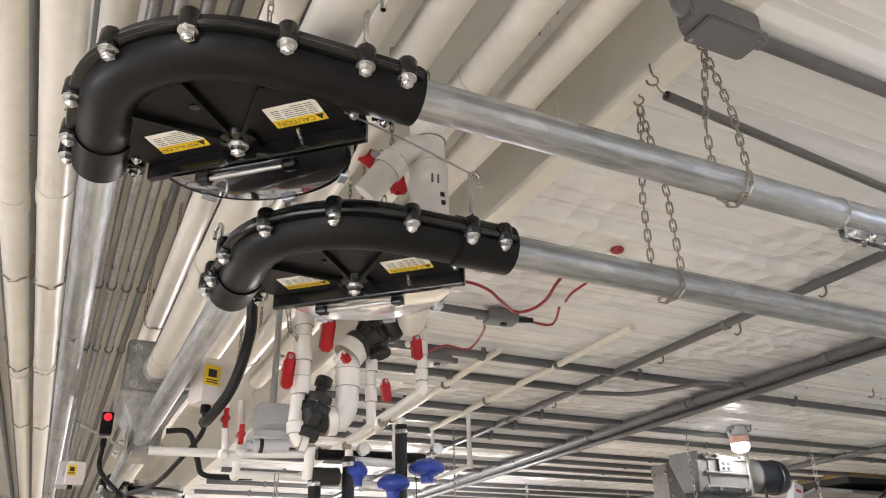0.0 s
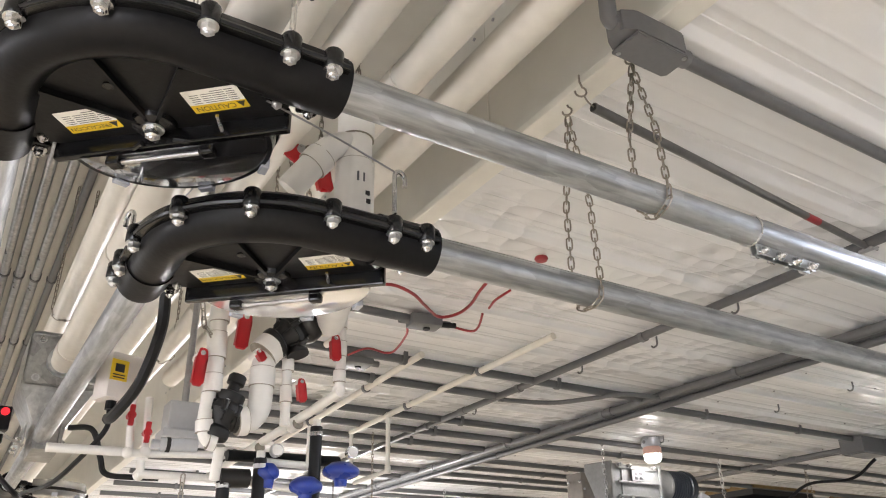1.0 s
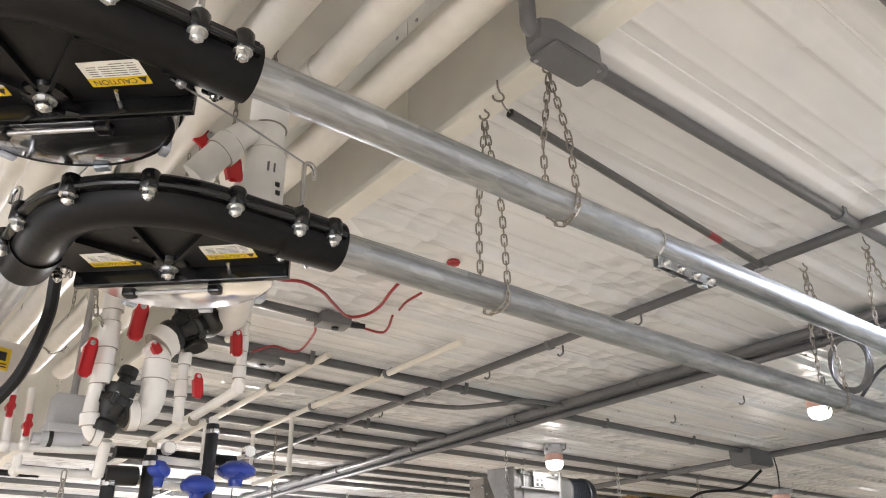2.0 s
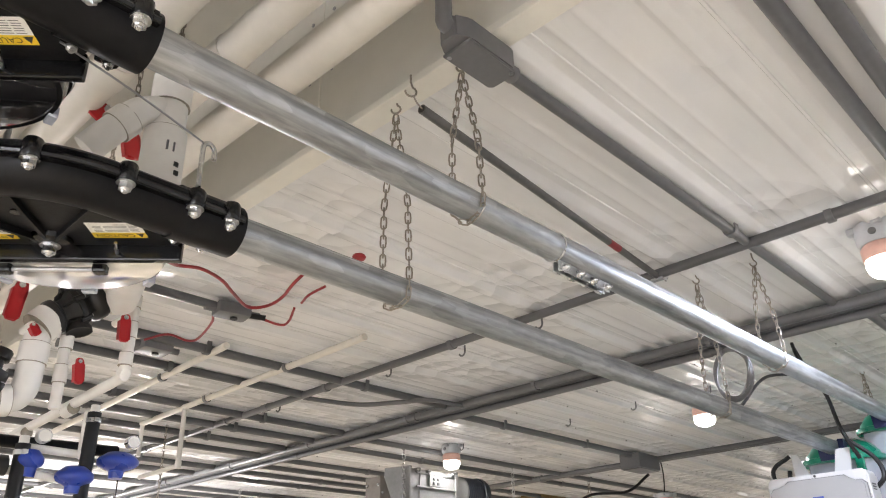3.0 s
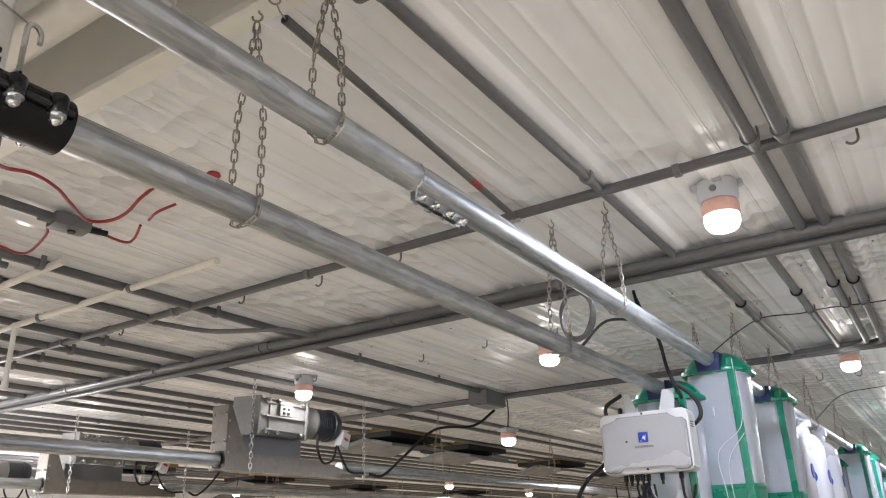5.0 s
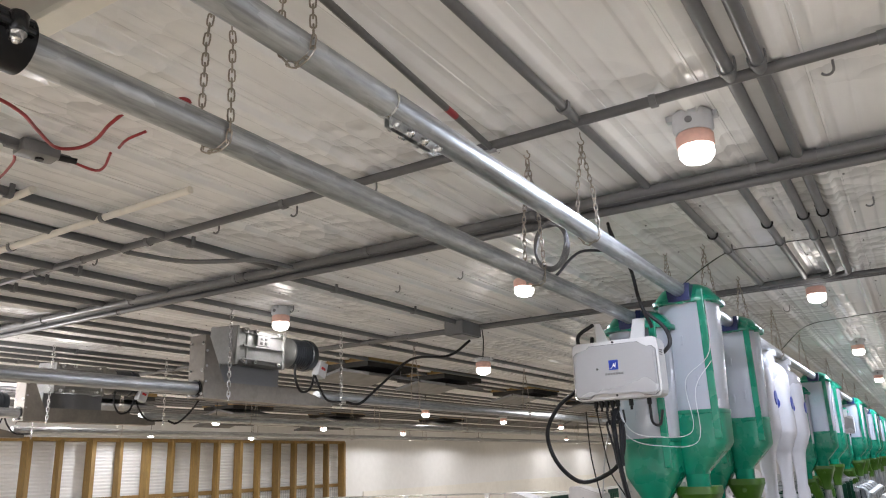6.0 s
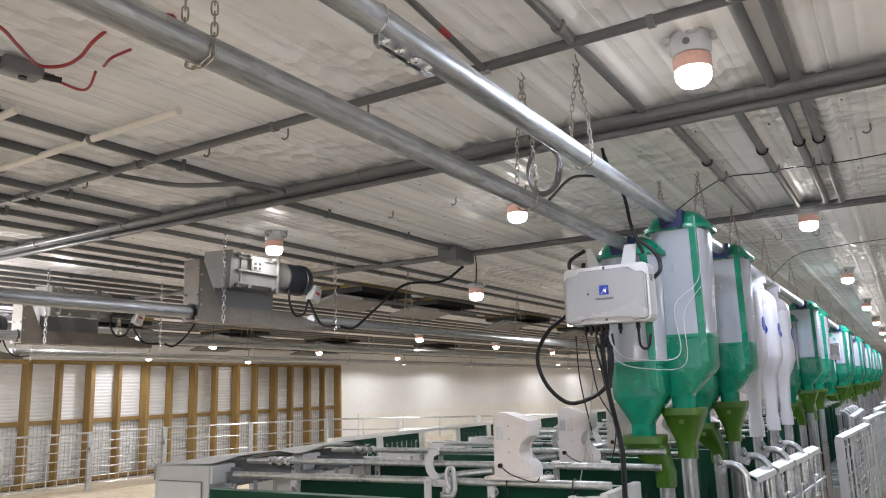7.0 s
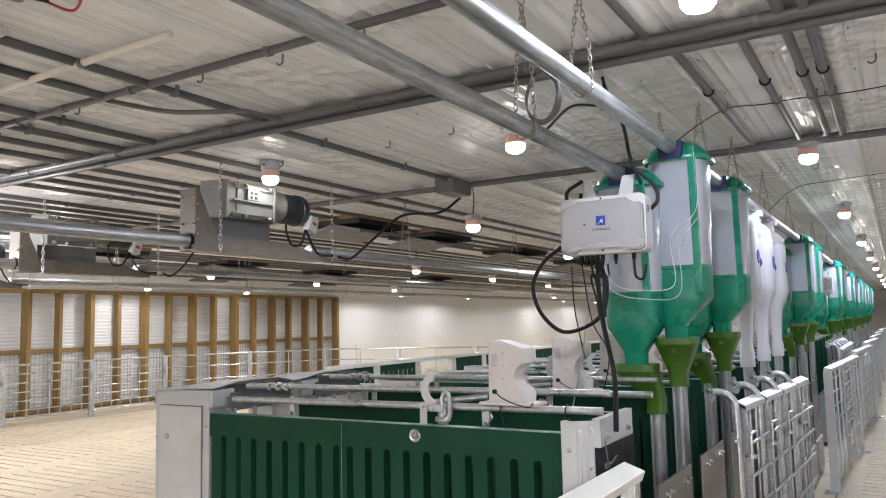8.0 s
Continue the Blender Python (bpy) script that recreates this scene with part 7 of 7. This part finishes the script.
for z0, z1 in ((2.310, 2.262), (2.232, 2.170), (2.128, 2.086)):
    ring(man, (0.02, 0.4945, z0), (0.02, 0.4965, z1), 0.0240)
mpipe("riser", [(0.02, 0.491, 2.095), (0.02, 0.487, 2.030), (0.02, 0.488, 2.000), (0.02, 0.498, 1.978), (0.02, 0.514, 1.974)], 0.0165)
ring(man, (0.02, 0.4875, 2.018), (0.02, 0.490, 1.992), 0.0215)
ring(man, (0.02, 0.500, 1.975), (0.02, 0.516, 1.973), 0.0225)
mpipe("riser", [(0.0, 0.829, 2.42), (0.0, 0.832, 2.18), (-0.02, 0.834, 2.145), (-0.10, 0.836, 2.132), (-1.13, 0.86, 2.117)], 0.0135)
for z0, z1 in ((2.34, 2.31), (2.27, 2.23), (2.19, 2.16)):
    ring(man, (0.0, 0.83, z0), (0.0, 0.83, z1), 0.0168)
for s in (0.3, 0.62):
    ring(man, (-s, 0.84, 2.126 - 0.036 * s), (-s - 0.05, 0.84, 2.124 - 0.036 * s), 0.0170)
mpipe("riser", [(0.0, 0.684, 2.22), (0.0, 0.688, 2.03)], 0.0125, smooth_line=False)
for z0, z1 in ((2.20, 2.17), (2.13, 2.09)):
    ring(man, (0, 0.686, z0), (0, 0.687, z1), 0.0155)
mpipe("lower_tee", [(0.0, 0.535, 1.97), (-0.04, 0.54, 1.90)], 0.0125, smooth_line=False)
def lever(x, y, z, w, h, tilt):
    """A moulded red lever: a broad grip that narrows to a hub, with a folded edge."""
    face = Matrix.Translation((x, y, z)) @ Matrix.Rotation(radians(tilt), 4, "X") @ Matrix(((0, 0, 1, 0), (1, 0, 0, 0), (0, 1, 0, 0), (0, 0, 0, 1)))
    bm = bmesh.new()
    prism(bm, [(-w * 0.50, -h * 0.42), (-w * 0.34, -h * 0.5), (w * 0.30, -h * 0.5), (w * 0.46, -h * 0.40), (w * 0.56, h * 0.22), (w * 0.40, h * 0.46), (w * 0.18, h * 0.5), (-w * 0.30, h * 0.5), (-w * 0.44, h * 0.30)], -0.004, 0.004, face)
    bmesh.ops.bevel(bm, geom=list(bm.edges), offset=0.0015, segments=2, affect="EDGES")
    hd = part("handle", bm, RED, man, "red valve handle", smooth=True)
    bm = bmesh.new()
    for sx in (-1, 1):
        prism(bm, [(sx * w * 0.45 - 0.002, -h * 0.40), (sx * w * 0.45 + 0.002, -h * 0.40), (sx * w * 0.45 + 0.002, h * 0.26), (sx * w * 0.45 - 0.002, h * 0.26)], -0.012, 0.004, face)
    part("folded_edge", bm, RED, hd)
    bm = bmesh.new()
    rod(bm, face @ Vector((0, h * 0.36, 0)), face @ Vector((0, h * 0.36, 0.006)), w * 0.24, 10)
    part("hub_screw", bm, BOLT, hd)
    bm = bmesh.new()
    rod(bm, face @ Vector((0, h * 0.36, -0.055)), face @ Vector((0, h * 0.36, -0.003)), 0.010, 10)
    part("stem", bm, PVC_WHITE, hd)


for y, z, w, h, tilt in ((0.549, 2.240, 0.031, 0.098, -5), (0.455, 2.134, 0.026, 0.092, -4), (0.794, 2.234, 0.025, 0.070, 5), (0.708, 2.110, 0.020, 0.060, 8), (0.598, 2.183, 0.016, 0.030, 35), (0.524, 2.304, 0.036, 0.030, 40)):
    lever(0.050, y, z, w, h, tilt)
for y, z, w, h, tilt in ((0.693, 2.665, 0.044, 0.085, 15), (0.616, 2.714, 0.060, 0.055, -30)):
    lever(0.15, y, z, w, h, tilt)
chain("chain", [(0.16, 0.64, 2.74), (0.16, 0.655, 2.55), (0.16, 0.655, 2.44)], CHAIN, man)
chain("chain", [(0.05, 0.43, 2.36), (0.04, 0.455, 2.24), (0.03, 0.49, 2.21)], CHAIN, man)
chain("chain", [(0.10, 0.37, 2.38), (0.10, 0.375, 2.29)], CHAIN, man)
chain("chain", [(0.44, 0.65, 3.34), (0.44, 0.65, 2.67)], CHAIN, man)

low_man = thing("dosing_line", pose(-2.1, 0.0, 0.0), "thin white pipes with blue regulators and gauges", "manifold")


def lpipe(pts, r=0.0102, material=PVC_WHITE, name="tube", label=""):
    bm = bmesh.new()
    sweep(bm, [Vector(p) for p in pts], r, 14)
    return part(name, bm, material, low_man, label, smooth=True)


lpipe([(0, 0.375, 2.16), (0, 0.39, 1.993)])
lpipe([(0, 0.385, 1.993), (0, 0.62, 2.007)])
lpipe([(0, 0.42, 2.14), (0, 0.428, 1.995)])
lpipe([(0.02, 0.418, 1.972), (0.02, 0.42, 1.94)])
lpipe([(0.02, 0.415, 1.94), (0.02, 0.60, 1.941)])
lpipe([(-0.02, 0.20, 1.995), (-0.02, 0.385, 1.999)], 0.0115)
lpipe([(0, 0.881, 2.11), (0, 0.881, 1.998)])
lpipe([(0, 0.885, 1.998), (0, 0.75, 2.0)])
lpipe([(0, 0.64, 1.945), (0, 0.86, 1.93)])
lpipe([(-0.06, 0.66, 2.020), (-0.06, 1.0, 2.028)], 0.016, BLACK, "filter_tube", "black filter tube")
for y, z in ((0.385, 1.993), (0.42, 1.94), (0.60, 1.945), (0.881, 1.998), (0.428, 2.0)):
    bm = bmesh.new()
    bmesh.ops.create_uvsphere(bm, u_segments=12, v_segments=8, radius=0.0145, matrix=Matrix.Translation((0.005, y, z)))
    part("fitting", bm, PVC_WHITE, low_man, smooth=True)
for y, z in ((0.379, 2.085), (0.424, 2.045)):
    bm = bmesh.new()
    box(bm, (0.022, y, z), (0.012, 0.014, 0.055), bevel=0.004)
    rod(bm, (0.0, y, z), (0.026, y, z), 0.011, 10)
    part("small_handle", bm, RED, low_man, "small red tap handle")
for y, z, r in ((0.972, 1.985, 0.054), (0.866, 1.937, 0.047), (0.751, 1.966, 0.034)):
    bm = bmesh.new()
    lathe(bm, [(0, 0.026), (r * 0.55, 0.024), (r * 0.92, 0.010), (r, 0.004), (r, -0.005), (r * 0.92, -0.012), (r * 0.6, -0.020), (0.020, -0.024), (0.018, -0.042), (0, -0.043)], 22)
    bmesh.ops.translate(bm, verts=bm.verts, vec=(0.02, y, z))
    part("regulator", bm, BLUE, low_man, "blue plastic pressure regulator", smooth=True)
for y, z in ((1.0, 2.04), (0.770, 2.026)):
    bm = bmesh.new()
    rod(bm, (0.02, y, z), (0.04, y, z), 0.018, 18)
    g = part("gauge", bm, BOLT, low_man, "small round pressure gauge", smooth=True)
    bm = bmesh.new()
    rod(bm, (0.0402, y, z), (0.041, y, z), 0.015, 18)
    part("dial", bm, PAPER, g)
bm = bmesh.new()
rod(bm, (0.01, 0.46, 2.02), (0.01, 0.555, 2.025), 0.018, 18)
rod(bm, (0.01, 0.44, 2.02), (0.01, 0.46, 2.02), 0.012, 14)
part("pump", bm, LIGHT_BOX, low_man, "pale dosing pump body", smooth=True)
bm = bmesh.new()
rod(bm, (0.01, 0.475, 2.02), (0.01, 0.485, 2.02), 0.020, 18)
part("pump_band", bm, GREY_DARK, low_man, smooth=True)
bm = bmesh.new()
rod(bm, (0.02, 0.62, 1.945), (0.02, 0.70, 1.948), 0.025, 16)
part("filter_housing", bm, GREY_DARK, low_man, "dark filter housing", smooth=True)
for y, z in ((0.89, 2.106), (0.730, 2.003), (0.634, 1.946)):
    h = thing("black_hose", pose(-2.08, y, 0.0), "black rubber hose with a steel clamp rising from the floor", "hose", "black hoses of the manifold")
    bm = bmesh.new()
    rod(bm, (0, 0, 0.0), (0, 0, z), 0.0175, 16)
    part("tube", bm, RUBBER, h, smooth=True)
    bm = bmesh.new()
    rod(bm, (0, 0, z - 0.028), (0, 0, z - 0.016), 0.0195, 16)
    box(bm, (0.02, 0, z - 0.022), (0.012, 0.014, 0.012), bevel=0.002)
    part("clamp", bm, BOLT, h, "steel hose clamp", smooth=True)
    bm = bmesh.new()
    rod(bm, (0, 0, z), (0, 0, z + 0.02), 0.012, 14)
    part("nipple", bm, PVC_WHITE, h)
tagged(chain("chain", [(-2.05, 0.52, 1.94), (-2.05, 0.52, 1.70)], CHAIN), "zinc chain hanging below the dosing line", "chain")
bgb = thing("grey_enclosure", pose(-2.75, 0.665, 2.25), "grey metal enclosure behind the manifold", "enclosure")
bm = bmesh.new()
box(bm, (0, 0, 0), (0.10, 0.12, 0.10), bevel=0.006)
part("case", bm, LIGHT_BOX, bgb)
bm = bmesh.new()
box(bm, (0.01, 0, -0.066), (0.12, 0.15, 0.03), bevel=0.005)
part("base", bm, LIGHT_BOX, bgb)
bm = bmesh.new()
rod(bm, (0, 0, 0.05), (0, 0, 1.12), 0.012, 10)
part("drop_rod", bm, STEEL, bgb)

BOOT_ZINC = galvanised("dull_boot_zinc", (0.40, 0.40, 0.39), 0.42, 20.0, 0.85)
# ---- feed boot, control box, stop button and leads ----
boot = thing("feed_boot", pose(-3.12, 0.252, F2[1]), "galvanised feed boot joining the cream tube to the feed pipe", "feed boot")
bm = bmesh.new()
rows = [(0.16, 0.12, 0.34), (0.16, 0.12, 0.16), (0.13, 0.05, 0.03), (0.13, 0.042, -0.05)]
prev = None
for hx_, hy_, z in rows:
    ringv = [bm.verts.new((sx * hx_, sy * hy_ + 0.02, z)) for sx, sy in ((-1, -1), (1, -1), (1, 1), (-1, 1))]
    if prev:
        for i in range(4):
            bm.faces.new((prev[i], ringv[i], ringv[(i + 1) % 4], prev[(i + 1) % 4]))
    else:
        bm.faces.new(ringv)
    prev = ringv
bm.faces.new(prev[::-1])
part("body", bm, BOOT_ZINC, boot)
bm = bmesh.new()
box(bm, (0.166, 0.02, 0.255), (0.006, 0.24, 0.19), bevel=0.02)
fl = part("flange", bm, BOOT_ZINC, boot, "bolted flange")
for y, z in ((-0.06, 0.185), (0.10, 0.185), (-0.06, 0.325), (0.10, 0.325)):
    bm = bmesh.new()
    hexnut(bm, (0.169, y, z), (1, 0, 0), 0.010, 0.008)
    part("bolt", bm, BOLT, fl, smooth=True)
bm = bmesh.new()
rod(bm, (0.165, 0.02, 0.25), (0.20, 0.02, 0.25), 0.056, 24)
part("spigot", bm, ZINC, boot, smooth=True)
for s in (-1, 1):
    bm = bmesh.new()
    box(bm, (0, 0.055 * s, 0.0), (0.30, 0.006, 0.07), bevel=0.002)
    sd = part("side_strip", bm, BOOT_ZINC, boot)
    for i in range(4):
        bm = bmesh.new()
        hexnut(bm, (-0.12 + 0.08 * i, 0.058 * s, -0.02), (0, s, 0), 0.009, 0.012)
        part("bolt", bm, BOLT, sd, smooth=True)
bm = bmesh.new()
box(bm, (0.10, -0.13, 0.0), (0.04, 0.18, 0.004), Matrix.Rotation(radians(-25), 4, "X"), bevel=0.001)
part("button_bracket", bm, BOOT_ZINC, boot)

stop = thing("stop_button", pose(-2.88, 0.122, 2.225), "black switch box with a lit red button", "switch")
bm = bmesh.new()
box(bm, (0, 0, -0.006), (0.04, 0.040, 0.078), bevel=0.006)
part("case", bm, BLACK, stop)
bm = bmesh.new()
rod(bm, (0.025, 0.0, 0.012), (0.032, 0.0, 0.012), 0.013, 18)
part("button", bm, RED_LED, stop, "glowing red button", smooth=True)
bm = bmesh.new()
rod(bm, (0, 0, -0.057), (0, 0, -0.085), 0.010, 10)
part("gland", bm, BLACK, stop)
wire("switch_cable", [(-2.88, 0.122, 2.145), (-2.86, 0.125, 2.06), (-2.75, 0.19, 1.97), (-3.1, 0.27, 1.98), (-3.5, 0.33, 2.05)], 0.008, RUBBER, "black cable from the switch box")


def label_box(x, y, z, turn, k, label):
    root = thing("sensor_box", pose(x, y, z, 0, 0, turn), label, "control box", "cream sensor boxes")
    bm = bmesh.new()
    box(bm, (0, 0, 0), (0.075 * k, 0.095 * k, 0.125 * k), bevel=0.010 * k)
    part("case", bm, CREAM_BOX, root, smooth=True)
    bm = bmesh.new()
    box(bm, (0.0385 * k, -0.022 * k, 0.012 * k), (0.002, 0.048 * k, 0.056 * k))
    lab = part("yellow_label", bm, YELLOW, root, "yellow warning label")
    bm = bmesh.new()
    box(bm, (0.0397 * k, -0.022 * k, 0.018 * k), (0.001, 0.026 * k, 0.022 * k))
    for i in range(2):
        box(bm, (0.0397 * k, -0.022 * k, (-0.001 - 0.007 * i) * k), (0.001, 0.034 * k, 0.003 * k))
    part("print", bm, INK, lab)
    bm = bmesh.new()
    rod(bm, (0, -0.01, -0.062 * k), (0, -0.01, -0.085 * k), 0.014 * k, 10)
    part("gland", bm, BLACK, root)
    bm = bmesh.new()
    box(bm, (-0.045 * k, 0, 0), (0.02 * k, 0.12 * k, 0.03 * k), bevel=0.002)
    part("bracket", bm, ZINC, root)
    return root


label_box(-2.16, 0.345, 2.196, 20, 1.0, "cream sensor box with a yellow label beside the feed pipe")
label_box(-2.93, 0.052, 2.055, 5, 0.6, "small cream sensor box with a yellow label")
wire("flex_hose", [(-1.72, 0.36, 2.42), (-1.80, 0.365, 2.33), (-1.85, 0.375, 2.24), (-1.93, 0.36, 2.13), (-2.05, 0.335, 2.078), (-2.13, 0.33, 2.080)], 0.0145, RUBBER, "black flexible conduit into the sensor box", "conduit")
wire("sensor_cable", [(-2.16, 0.335, 2.115), (-2.17, 0.335, 2.06), (-2.25, 0.29, 1.99), (-2.4, 0.25, 1.95), (-2.9, 0.22, 1.99), (-3.4, 0.25, 2.05)], 0.007, RUBBER, "black cable from the sensor box")
wire("sensor_cable", [(-2.60, 0.29, 2.15), (-2.60, 0.36, 2.15), (-2.62, 0.40, 2.07), (-2.60, 0.42, 2.02), (-2.60, 0.50, 2.015), (-2.62, 0.58, 2.02)], 0.009, RUBBER, "black cable behind the dosing line")
for s in (-0.05,):
    b2 = thing("pipe_bracket", pose(-3.005, 0.02, 2.06), "grey sheet bracket beside the feed pipe", "bracket")
    bm = bmesh.new()
    box(bm, (0, 0, 0), (0.10, 0.045, 0.08), bevel=0.004)
    part("plate", bm, SHEET, b2)
    bm = bmesh.new()
    rod(bm, (0, 0, 0.03), (0, 0, 0.24), 0.006, 8)
    part("stud", bm, STEEL, b2)
